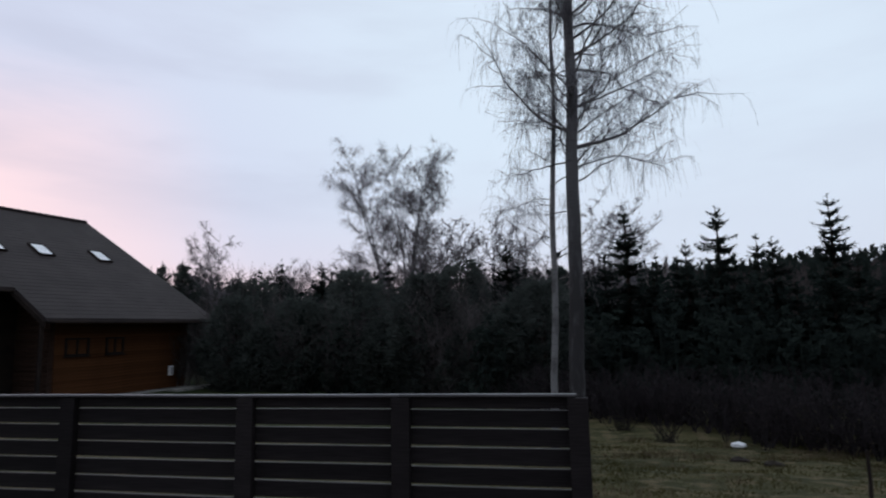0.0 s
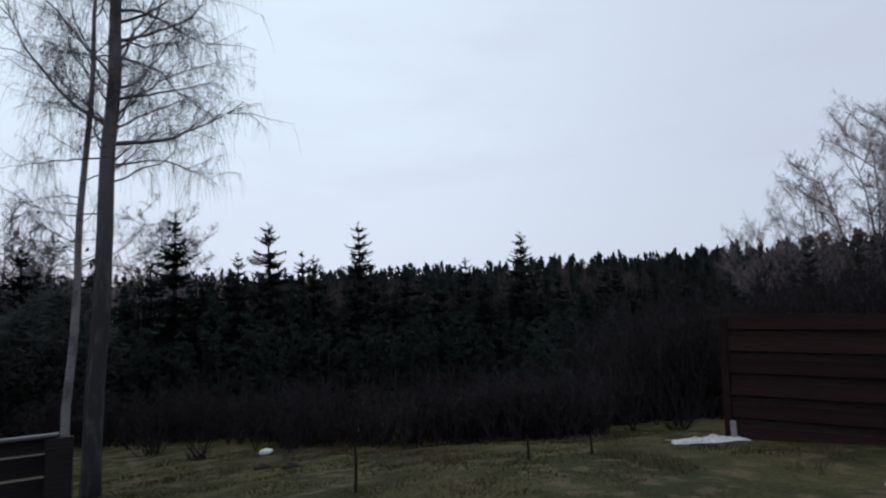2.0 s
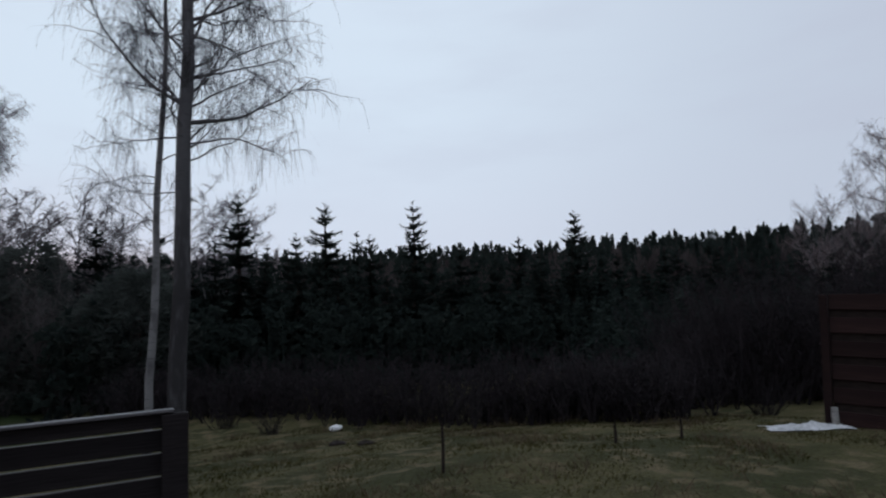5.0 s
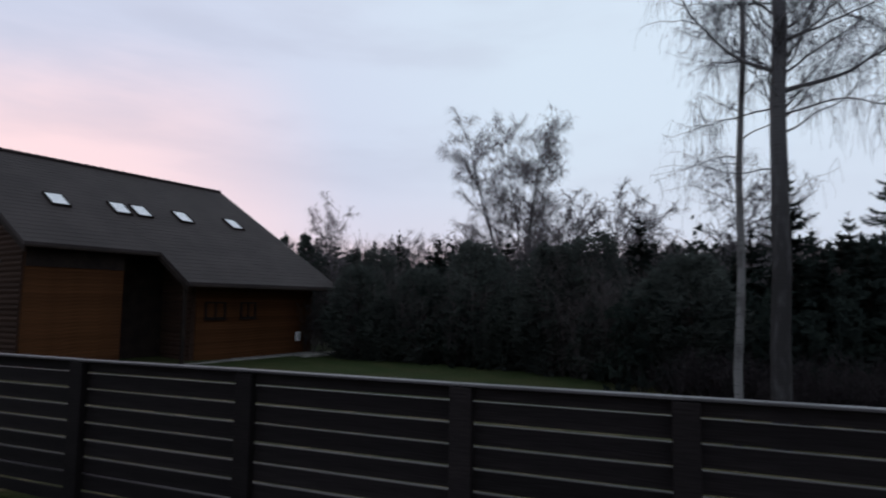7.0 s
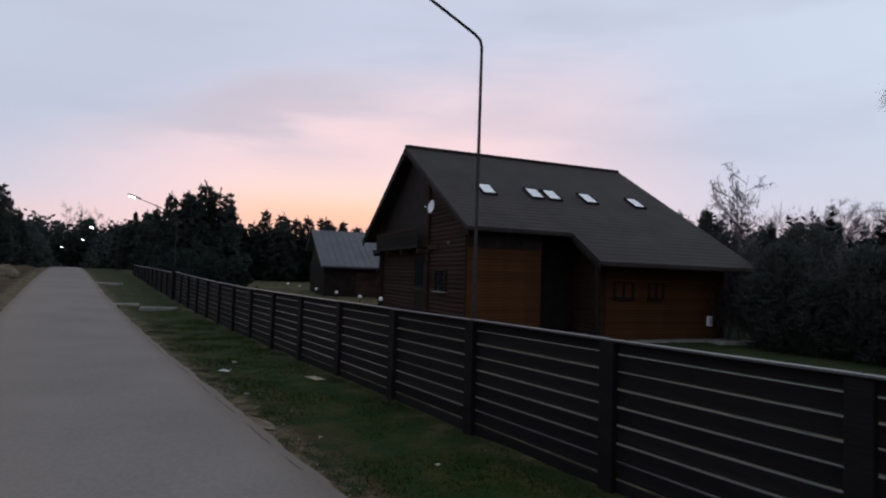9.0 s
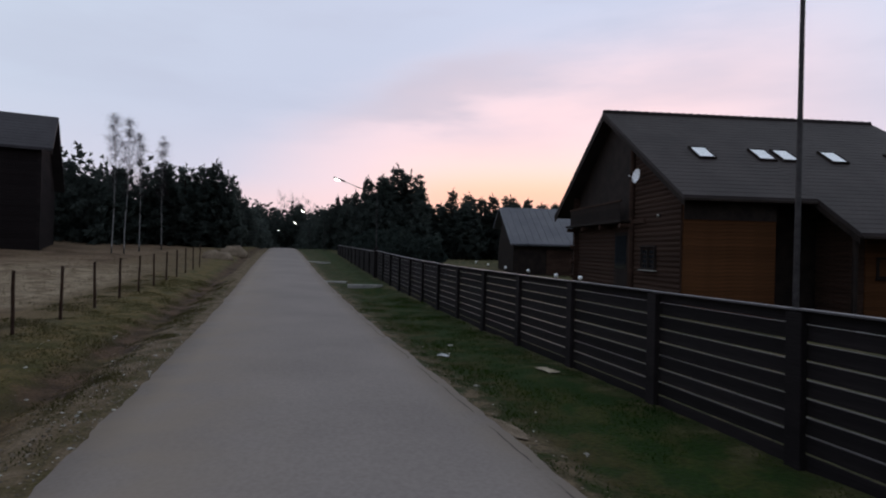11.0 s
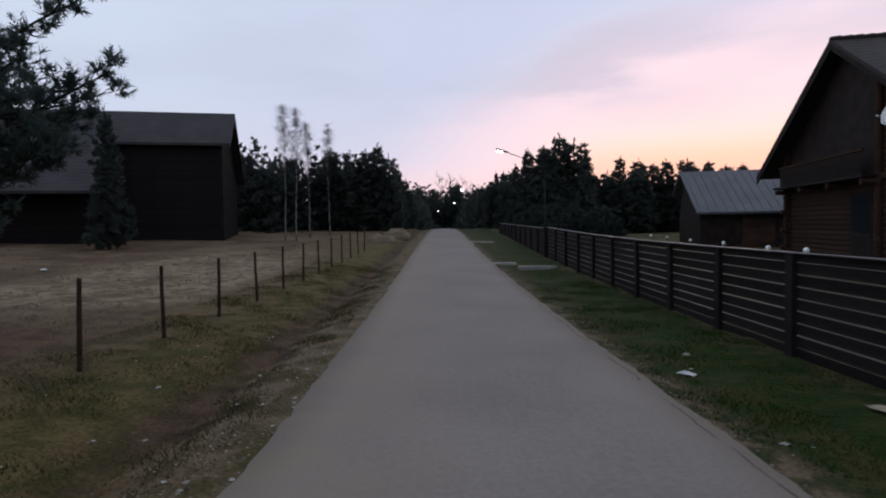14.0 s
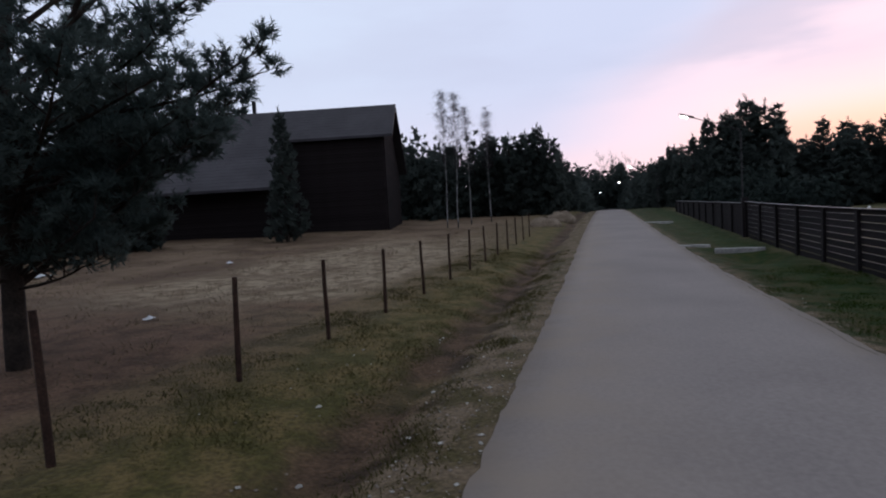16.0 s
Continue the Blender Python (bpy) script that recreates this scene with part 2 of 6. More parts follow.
M_GROUND = ground_material()
M_ASPHALT = surface("worn_asphalt", (0.166, 0.142, 0.130), (0.196, 0.168, 0.153), 0.45, 0.9, 0.035, 50.0, spread=0, grain=0.10)
M_GRASS = surface("olive_grass_blades", (0.036, 0.036, 0.010), (0.070, 0.060, 0.022), 0.8, 0.9, 0, spread=0, thin=0.5)
M_VERGE = surface("green_grass_blades", (0.012, 0.031, 0.003), (0.028, 0.044, 0.006), 0.8, 0.9, 0, spread=0, thin=0.5)
M_STRAW = surface("dry_grass_blades", (0.064, 0.049, 0.030), (0.120, 0.093, 0.060), 0.8, 0.9, 0, spread=0, thin=0.4)
M_FENCE = surface("dark_stained_boards", (0.0092, 0.0074, 0.0079), (0.0148, 0.0117, 0.0121), 1.5, 0.75, 0.3, 14.0, stretch=(0.3, 3, 3), spread=0.3)
# cap colour is raised to stand for sky reflected along its top
M_FENCE_CAP = surface("sky_sheen_cap_board", (0.034, 0.031, 0.034), (0.062, 0.057, 0.061), 1.2, 0.38, 0.12, 14.0, stretch=(0.3, 3, 3), spread=0.2, spec=0.45)
# highlight along the slat tops, put into the base colour
M_FENCE_EDGE = surface("sky_lit_slat_edge", (0.033, 0.028, 0.028), (0.064, 0.054, 0.053), 1.2, 0.5, 0.12, 14.0, stretch=(0.3, 3, 3), spread=0.35, spec=0.25)
M_REDFENCE = surface("reddish_brown_boards", (0.0156, 0.0081, 0.0079), (0.0234, 0.0123, 0.0110), 1.5, 0.75, 0.3, 14.0, stretch=(0.3, 3, 3), spread=0.25)
M_TWIG = surface("bare_twigs", (0.105, 0.094, 0.102), (0.175, 0.157, 0.170), 2.0, 0.95, 0, spread=0.15, spec=0.05, thin=0.25)
M_NEARTWIG = surface("dark_birch_twigs", (0.095, 0.092, 0.104), (0.150, 0.146, 0.162), 2.0, 0.95, 0, spread=0.15, spec=0.05, thin=0.45)
M_REDTWIG = surface("reddish_bare_twigs", (0.021, 0.018, 0.0195), (0.036, 0.030, 0.032), 2.0, 0.95, 0, spread=0.15, spec=0.05, thin=0.25)
M_SHRUB = surface("grey_bare_shrubs", (0.068, 0.059, 0.060), (0.106, 0.093, 0.094), 0.4, 0.95, 0, spread=0.1, spec=0.05, thin=0.45)
M_HEDGE = surface("dull_green_conifer", (0.050, 0.058, 0.054), (0.082, 0.092, 0.084), 0.6, 0.9, 0, spread=0.15, spec=0.05, thin=0.6)
M_FARWOOD = surface("brown_bare_wood", (0.050, 0.041, 0.041), (0.080, 0.066, 0.064), 0.05, 0.95, 0, spread=0.1, spec=0.05, thin=0.4)
M_REDCROWN = surface("reddish_birch_twigs", (0.200, 0.166, 0.170), (0.290, 0.245, 0.250), 2.0, 0.95, 0, spread=0.15, spec=0.05, thin=0.25)
M_SPRUCE = surface("spruce_needles", (0.021, 0.028, 0.026), (0.034, 0.044, 0.038), 1.2, 0.9, 0, spread=0.2, spec=0.05, thin=0.7)
M_PINE = surface("pine_needles", (0.044, 0.054, 0.050), (0.068, 0.080, 0.072), 1.2, 0.9, 0, spread=0.2, spec=0.05, thin=0.7)
M_PINE_OPEN = surface("blue_green_pine_needles", (0.046, 0.064, 0.062), (0.080, 0.103, 0.095), 1.2, 0.85, 0, spread=0.1, spec=0.1, thin=0.6)
M_PINEBARK = surface("pine_bark", (0.018, 0.014, 0.012), (0.036, 0.027, 0.022), 5.0, 0.9, 0.6, 6.0)
M_ROOF = surface("brown_metal_tiles", (0.0262, 0.0205, 0.0200), (0.0360, 0.0285, 0.0278), 0.6, 0.65, 0.3, 30.0, spread=0.05, spec=0.12)
M_BARNROOF = surface("grey_roof_tiles", (0.028, 0.025, 0.028), (0.040, 0.036, 0.040), 0.6, 0.65, 0.3, 30.0, spread=0.05, spec=0.12)
M_GREYROOF = surface("grey_sheet_roof", (0.0726, 0.0725, 0.0851), (0.0957, 0.0945, 0.1071), 0.5, 0.6, 0.2, 30.0, spread=0.05, spec=0.2)
M_LOG = surface("dark_log_wall", (0.030, 0.0183, 0.0140), (0.051, 0.0302, 0.0225), 1.2, 0.85, 0.4, 12.0, stretch=(0.5, 0.5, 2), spread=0.15, spec=0.05)
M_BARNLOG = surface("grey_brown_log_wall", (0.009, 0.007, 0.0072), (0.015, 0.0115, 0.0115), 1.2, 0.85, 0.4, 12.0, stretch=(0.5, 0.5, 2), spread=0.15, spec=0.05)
M_ORANGELOG = surface("honey_stained_boards", (0.053, 0.0228, 0.0098), (0.083, 0.0352, 0.0148), 1.0, 0.8, 0.3, 12.0, stretch=(0.5, 0.5, 2), spread=0.15, spec=0.05)
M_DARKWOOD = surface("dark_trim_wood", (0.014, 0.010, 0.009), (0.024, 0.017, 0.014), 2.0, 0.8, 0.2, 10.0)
M_BLIND = surface("white_roof_blind", (0.80, 0.81, 0.82), (0.85, 0.85, 0.86), 3.0, 0.6, 0.0, spread=0.03)
M_STEEL = surface("dark_grey_steel", (0.0132, 0.0132, 0.0150), (0.0240, 0.0240, 0.0264), 4.0, 0.6, 0.1, 8.0, metal=0.2)
M_POLE = surface("weathered_grey_steel", (0.035, 0.032, 0.033), (0.046, 0.042, 0.043), 3.0, 0.7, 0.1, 8.0)
M_LAMPGLOW = surface("lit_lamp_lens", (1.0, 0.93, 0.84), (1.0, 0.93, 0.84), 1.0, 0.5, 0.0, emit=12.0)
M_WHITE = surface("white_enamel", (0.70, 0.70, 0.72), (0.80, 0.80, 0.80), 3.0, 0.4, 0.05, spread=0.05)
M_CONCRETE = surface("pale_concrete", (0.17, 0.165, 0.155), (0.28, 0.27, 0.25), 2.0, 0.9, 0.4, 12.0)
M_GRAVEL = surface("dusty_gravel", (0.075, 0.060, 0.046), (0.24, 0.20, 0.165), 9.0, 0.9, 0.4, 6.0)
M_STONE = surface("pale_pebbles", (0.15, 0.138, 0.120), (0.45, 0.43, 0.39), 9.0, 0.9, 0.4, 6.0, spread=0.4)
M_PLASTIC = surface("white_plastic_sheet", (0.3850, 0.3876, 0.3960), (0.4900, 0.4896, 0.4950), 3.0, 0.45, 0.3, 6.0)
M_RUST = surface("rusty_post", (0.022, 0.012, 0.009), (0.042, 0.023, 0.016), 6.0, 0.85, 0.4, 8.0, spread=0.2)
M_CARD = surface("weathered_cardboard", (0.25, 0.21, 0.15), (0.36, 0.31, 0.23), 3.0, 0.8, 0.3, 6.0)
M_SAND = surface("dug_sand", (0.085, 0.062, 0.043), (0.155, 0.119, 0.086), 1.5, 0.95, 0.6, 8.0)


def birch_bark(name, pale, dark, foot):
    """Pale bark with dark patches and short cross marks; below the height foot it turns cracked and darker downwards.
    """
    m = bpy.data.materials.new(name)
    m.use_nodes = True
    nt = m.node_tree
    N, Lk = nt.nodes.new, nt.links.new
    bsdf = nt.nodes["Principled BSDF"]
    tc = N("ShaderNodeTexCoord").outputs["Object"]
    sep = N("ShaderNodeSeparateXYZ")
    Lk(tc, sep.inputs[0])

    def grain(scale, stretch, detail=4.0):
        mp, n = N("ShaderNodeMapping"), N("ShaderNodeTexNoise")
        mp.inputs["Scale"].default_value = stretch
        Lk(tc, mp.inputs[0])
        Lk(mp.outputs[0], n.inputs["Vector"])
        n.inputs["Scale"].default_value, n.inputs["Detail"].default_value = scale, detail
        return n.outputs[0]

    def ramp(v, lo, hi, a=0.0, b=1.0):
        n = N("ShaderNodeMapRange")
        n.interpolation_type = "SMOOTHSTEP"
        Lk(v, n.inputs[0])
        for i, w in zip((1, 2, 3, 4), (lo, hi, a, b)):
            n.inputs[i].default_value = w
        return n.outputs[0]

    def op(kind, a, b):
        n = N("ShaderNodeMath")
        n.operation = kind
        Lk(a, n.inputs[0])
        Lk(b, n.inputs[1])
        return n.outputs[0]
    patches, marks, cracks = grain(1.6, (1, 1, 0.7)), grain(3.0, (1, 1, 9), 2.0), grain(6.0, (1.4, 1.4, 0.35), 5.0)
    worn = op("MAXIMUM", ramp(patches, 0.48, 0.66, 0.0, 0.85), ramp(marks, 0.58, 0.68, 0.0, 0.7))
    foot_dark = op("MULTIPLY", ramp(sep.outputs[2], foot, foot * 0.35), ramp(cracks, 0.28, 0.52, 0.6, 1.0))
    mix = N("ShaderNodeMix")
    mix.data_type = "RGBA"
    Lk(op("MAXIMUM", worn, foot_dark), mix.inputs[0])
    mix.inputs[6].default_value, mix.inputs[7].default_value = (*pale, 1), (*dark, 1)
    Lk(mix.outputs[2], bsdf.inputs["Base Color"])
    bsdf.inputs["Roughness"].default_value, bsdf.inputs["Specular IOR Level"].default_value = 0.85, 0.1
    bp = N("ShaderNodeBump")
    bp.inputs["Strength"].default_value, bp.inputs["Distance"].default_value = 0.7, 0.02
    Lk(op("ADD", cracks, marks), bp.inputs["Height"])
    Lk(bp.outputs[0], bsdf.inputs["Normal"])
    return m


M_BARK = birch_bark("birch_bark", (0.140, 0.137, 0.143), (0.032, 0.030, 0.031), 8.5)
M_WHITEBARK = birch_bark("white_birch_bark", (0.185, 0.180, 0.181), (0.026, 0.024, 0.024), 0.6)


def glass_material():
    m = bpy.data.materials.new("window_glass")
    m.use_nodes = True
    b = m.node_tree.nodes["Principled BSDF"]
    b.inputs["Base Color"].default_value = (0.015, 0.017, 0.02, 1)
    b.inputs["Roughness"].default_value = 0.06
    b.inputs["Specular IOR Level"].default_value = 0.6
    return m


M_GLASS = glass_material()


# ---------------------------------------------------------------- mesh helpers
class Shape:
    """Collects vertices and faces of one mesh."""

    def __init__(self):
        self.v, self.f = [], []

    def box(self, x0, y0, z0, x1, y1, z1, m=None, bevel=0.0):
        b, n = bevel, len(self.v)
        if b:
            ring = [(x0 + b, y0), (x1 - b, y0), (x1, y0 + b), (x1, y1 - b), (x1 - b, y1), (x0 + b, y1), (x0, y1 - b), (x0, y0 + b)]
            inner = [(x0 + b, y0 + b), (x1 - b, y0 + b), (x1 - b, y0 + b), (x1 - b, y1 - b), (x1 - b, y1 - b), (x0 + b, y1 - b), (x0 + b, y1 - b), (x0 + b, y0 + b)]
            pts = [(*p, z0) for p in inner] + [(*p, z0 + b) for p in ring] + [(*p, z1 - b) for p in ring] + [(*p, z1) for p in inner]
            self.v += [tuple(m @ Vector(p)) if m else p for p in pts]
            for k in range(3):
                for i in range(8):
                    j = (i + 1) % 8
                    self.f.append((n + 8 * k + i, n + 8 * k + j, n + 8 * k + 8 + j, n + 8 * k + 8 + i))
            self.f.append(tuple(n + i for i in (7, 5, 3, 1)))
            self.f.append(tuple(n + 24 + i for i in (1, 3, 5, 7)))
            return self
        pts = [(x, y, z) for z in (z0, z1) for x, y in ((x0, y0), (x1, y0), (x1, y1), (x0, y1))]
        self.v += [tuple(m @ Vector(p)) if m else p for p in pts]
        for q in ((3, 2, 1, 0), (4, 5, 6, 7), (0, 1, 5, 4), (1, 2, 6, 5), (2, 3, 7, 6), (3, 0, 4, 7)):
            self.f.append(tuple(n + i for i in q))
        return self

    def prism(self, outline, axis, a, b):
        """An outline of 2D points pushed along an axis from a to b."""
        n, k = len(self.v), len(outline)
        for s in (a, b):
            for p, q in outline:
                self.v.append({"x": (s, p, q), "y": (p, s, q), "z": (p, q, s)}[axis])
        for i in range(k):
            j = (i + 1) % k
            self.f.append((n + i, n + j, n + k + j, n + k + i))
        self.f.append(tuple(range(n + k - 1, n - 1, -1)))
        self.f.append(tuple(range(n + k, n + 2 * k)))
        return self

    def tube(self, pts, radii, sides=6, cap=True):
        n0, count = len(self.v), len(pts)
        prev = None
        for i, p in enumerate(pts):
            d = pts[min(i + 1, count - 1)] - pts[max(i - 1, 0)]
            d = d.normalized() if d.length > 1e-9 else Vector((0, 0, 1))
            ref = Vector((1, 0, 0)) if abs(d.x) < 0.8 else Vector((0, 1, 0))
            if prev is not None:
                ref = prev
            a = d.cross(ref).cross(d)
            a = a.normalized() if a.length > 1e-6 else d.orthogonal().normalized()
            prev = a
            b = d.cross(a)
            r = radii[i] if isinstance(radii, (list, tuple)) else radii
            for k in range(sides):
                t = 2 * math.pi * k / sides
                q = p + (a * math.cos(t) + b * math.sin(t)) * r
                self.v.append((q.x, q.y, q.z))
        for i in range(count - 1):
            for k in range(sides):
                j = (k + 1) % sides
                o = n0 + i * sides
                self.f.append((o + k, o + j, o + sides + j, o + sides + k))
        if cap:
            self.f.append(tuple(n0 + k for k in range(sides - 1, -1, -1)))
            o = n0 + (count - 1) * sides
            self.f.append(tuple(o + k for k in range(sides)))
        return self

    def ribbon(self, pts, radii, side):
        """A thin flat strip along some points, for twigs far off."""
        n, count = len(self.v), len(pts)
        for p, r in zip(pts, radii):
            self.v += [tuple(p - side * r), tuple(p + side * r)]
        for i in range(count - 1):
            self.f.append((n + 2 * i, n + 2 * i + 1, n + 2 * i + 3, n + 2 * i + 2))

    def tri(self, a, b, c):
        n = len(self.v)
        self.v += [tuple(a), tuple(b), tuple(c)]
        self.f.append((n, n + 1, n + 2))

    def ball(self, c, r, seg=12, rings=8, squash=1.0):
        n = len(self.v)
        for i in range(rings + 1):
            th = math.pi * i / rings
            for k in range(seg):
                ph = 2 * math.pi * k / seg
                self.v.append((c[0] + r * math.sin(th) * math.cos(ph), c[1] + r * math.sin(th) * math.sin(ph), c[2] + r * squash * math.cos(th)))
        for i in range(rings):
            for k in range(seg):
                j = (k + 1) % seg
                self.f.append((n + i * seg + k, n + (i + 1) * seg + k, n + (i + 1) * seg + j, n + i * seg + j))
        return self

    def mesh(self, name, material, smooth=False):
        me = bpy.data.meshes.new(name)
        me.from_pydata(self.v, [], self.f)
        me.materials.append(material)
        if smooth:
            me.polygons.foreach_set("use_smooth", [True] * len(me.polygons))
        me.update()
        return me


def part(name, shape, material, parent, label="", smooth=False):
    """One mesh object under a thing or under a part."""
    me = shape if isinstance(shape, bpy.types.Mesh) else shape.mesh(name, material, smooth)
    ob = new(name, me)
    ob.parent = parent
    return tagged(ob, label=label)


def thing(name, m, label, category, group="", kind=""):
    ob = new(name)
    ob.matrix_world = m
    return tagged(ob, label, category, group, kind)


def smooth01(v, a, b):
    t = min(1.0, max(0.0, (v - a) / (b - a)))
    return t * t * (3 - 2 * t)


def rise(x):
    return 1.5 * smooth01(x, -18, -78) - 2.2 * smooth01(x, -82, -150) - 0.05 * min(8.0, max(0.0, x - 4))


def land(x, y):
    """The height of the ground."""
    h = rise(x)
    depth = 1.25 - 0.5 * smooth01(x, -12, -32)
    h -= depth * smooth01(y, 5.2, 19)
    if y < -2.3:
        h += 0.10 * smooth01(y, -2.3, -3.4) + 0.034 * max(0.0, min(40.0, -3.4 - y))
    road_y = y - 0.021 * (x + 10)
    left_y = y - max(0.006 * (x + 10), -0.25)
    h -= 0.19 * math.exp(-((left_y + 1.72) / 0.40) ** 2)
    h -= 0.32 * math.exp(-((x + 29.9) / 1.5) ** 2 - ((y - 4.5) / 0.75) ** 2)
    h -= 0.05 * math.exp(-((road_y - 4.2) / 0.5) ** 2)
    d = math.hypot(x, y)
    if d > 60:
        along = (0.62 * x + 0.78 * y) / d
        h += 13.6 * smooth01(d, 90, 230) * smooth01(along, 0.40, 0.89)
    if y > 3.6 or road_y < -1.0:
        h += 0.05 * noise.noise((x * 0.7, y * 0.7, 0)) + 0.02 * noise.noise((x * 2.6, y * 2.6, 4))
    return h


# ---------------------------------------------------------------- ground and road
def stations(near0, near1, step, far0, far1):
    out, v, s = [], near0, step
    while v < near1:
        out.append(v)
        v += step
    a, s = near0, step
    left = []
    while a > far0:
        s *= 1.35
        a -= s
        left.append(max(a, far0))
    b, s = near1, step
    right = [near1]
    while b < far1:
        s *= 1.35
        b += s
        right.append(min(b, far1))
    return sorted(left) + out + right


def build_ground():
    xs = stations(-48, 14, 0.4, -2200, 2200)
    ys = stations(-9, 22, 0.28, -2200, 2200)
    sh = Shape()
    for x in xs:
        for y in ys:
            sh.v.append((x, y, land(x, y)))
    k = len(ys)
    for i in range(len(xs) - 1):
        for j in range(k - 1):
            sh.f.append((i * k + j, (i + 1) * k + j, (i + 1) * k + j + 1, i * k + j + 1))
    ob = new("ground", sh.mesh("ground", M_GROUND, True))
    tagged(ob, "rough grass, lawn and dry field ground at dusk", "ground", kind="structure")


def road_edges(x):
    shift = 0.021 * (x + 10) - 0.055 * max(0.0, x - 6.5) ** 2
    drift = shift if x > -10 else -0.25 * smooth01(x, -10, -42) + 0.12 * smooth01(x, -46, -64)
    left = -0.55 + drift + 0.07 * noise.noise((x * 0.9, 3.1, 0)) + 0.03 * noise.noise((x * 3.7, 1.1, 0)) + 0.022 * noise.noise((x * 11.0, 2.1, 0))
    right = 3.40 + shift + 0.06 * noise.noise((x * 0.9, 9.1, 0)) + 0.03 * noise.noise((x * 3.7, 5.1, 0)) + 0.025 * noise.noise((x * 11.0, 7.1, 0))
    return left, right


def lane_material():
    """Worn asphalt with sand drifted over both edges."""
    m = M_ASPHALT
    nt = m.node_tree
    N, Lk = nt.nodes.new, nt.links.new
    bsdf = nt.nodes["Principled BSDF"]
    plain = bsdf.inputs["Base Color"].links[0].from_socket
    pos = N("ShaderNodeNewGeometry").outputs["Position"]
    nz = N("ShaderNodeTexNoise")
    Lk(pos, nz.inputs["Vector"])
    nz.inputs["Scale"].default_value, nz.inputs["Detail"].default_value = 1.4, 5.0
    across = N("ShaderNodeVectorMath")
    across.operation = "DOT_PRODUCT"
    Lk(pos, across.inputs[0])
    across.inputs[1].default_value = (-0.021, 1.0, 0.0)

    def ramp(v, lo, hi, a, b):
        n = N("ShaderNodeMapRange")
        n.interpolation_type = "SMOOTHSTEP"
        Lk(v, n.inputs[0])
        for i, w in zip((1, 2, 3, 4), (lo, hi, a, b)):
            n.inputs[i].default_value = w
        return n.outputs[0]

    def op(kind, a, b):
        n = N("ShaderNodeMath")
        n.operation = kind
        Lk(a, n.inputs[0])
        Lk(b, n.inputs[1])
        return n.outputs[0]
    left = ramp(across.outputs["Value"], 2.0, -0.3, 0.0, 0.9)
    right = ramp(across.outputs["Value"], 3.0, 3.7, 0.0, 0.8)
    dust = op("MULTIPLY", op("MAXIMUM", left, right), ramp(nz.outputs[0], 0.3, 0.65, 0.35, 1.0))
    mix = N("ShaderNodeMix")
    mix.data_type = "RGBA"
    Lk(dust, mix.inputs[0])
    Lk(plain, mix.inputs[6])
    mix.inputs[7].default_value = (0.205, 0.165, 0.130, 1)
    sepx = N("ShaderNodeSeparateXYZ")
    Lk(pos, sepx.inputs[0])
    bare = N("ShaderNodeMix")
    bare.data_type = "RGBA"
    Lk(ramp(sepx.outputs[0], 2.0, 6.0, 0.0, 0.95), bare.inputs[0])
    Lk(mix.outputs[2], bare.inputs[6])
    bare.inputs[7].default_value = (0.098, 0.080, 0.066, 1)
    mix = bare
    wave = N("ShaderNodeTexNoise")
    Lk(pos, wave.inputs["Vector"])
    wave.inputs["Scale"].default_value, wave.inputs["Detail"].default_value = 0.9, 6.0
    span = N("ShaderNodeMath")
    span.operation = "MULTIPLY_ADD"
    Lk(wave.outputs[0], span.inputs[0])
    span.inputs[1].default_value = 0.22
    Lk(across.outputs["Value"], span.inputs[2])
    crack = op("MULTIPLY", ramp(span.outputs[0], 3.590, 3.602, 0.0, 1.0), ramp(span.outputs[0], 3.622, 3.610, 0.0, 1.0))
    crack = op("MULTIPLY", crack, ramp(nz.outputs[0], 0.44, 0.56, 0.0, 0.7))
    cut = N("ShaderNodeMix")
    cut.data_type = "RGBA"
    Lk(crack, cut.inputs[0])
    Lk(mix.outputs[2], cut.inputs[6])
    cut.inputs[7].default_value = (0.030, 0.024, 0.020, 1)
    Lk(cut.outputs[2], bsdf.inputs["Base Color"])
    return m


def build_road():
    sh = Shape()
    xs, x = [], 16.0
    while x > -150:
        xs.append(x)
        x -= 0.16 if -32 < x < -4 else 0.35 if x > -45 else 2.0
    cols = 9
    for x in xs:
        l, r = road_edges(x)
        for c in range(cols):
            f = c / (cols - 1)
            y = l + (r - l) * f
            crown = 0.05 * (1 - (2 * f - 1) ** 2)
            sh.v.append((x, y, rise(x) + 0.025 + crown))
        sh.v.append((x, l - 0.03, rise(x) - 0.25))
        sh.v.append((x, r + 0.03, rise(x) - 0.25))
    k = cols + 2
    for i in range(len(xs) - 1):
        o, p = i * k, (i + 1) * k
        for c in range(cols - 1):
            sh.f.append((o + c, o + c + 1, p + c + 1, p + c))
        sh.f.append((o + cols, o, p, p + cols))
        sh.f.append((o + cols - 1, o + cols + 1, p + cols + 1, p + cols - 1))
    ob = new("road", sh.mesh("road", lane_material(), True))
    tagged(ob, "narrow grey asphalt lane with crumbling edges", "road", kind="structure")


build_ground()
build_road()


# ---------------------------------------------------------------- fences
FENCE_Y = 5.6
POSTS = [-1.17, -2.72, -4.24, -6.21, -8.26, -10.47, -12.58, -14.77, -16.96, -19.06]
while POSTS[-1] > -34:
    POSTS.append(round(POSTS[-1] - 2.11, 2))


def fence_base(x):
    return rise(x)


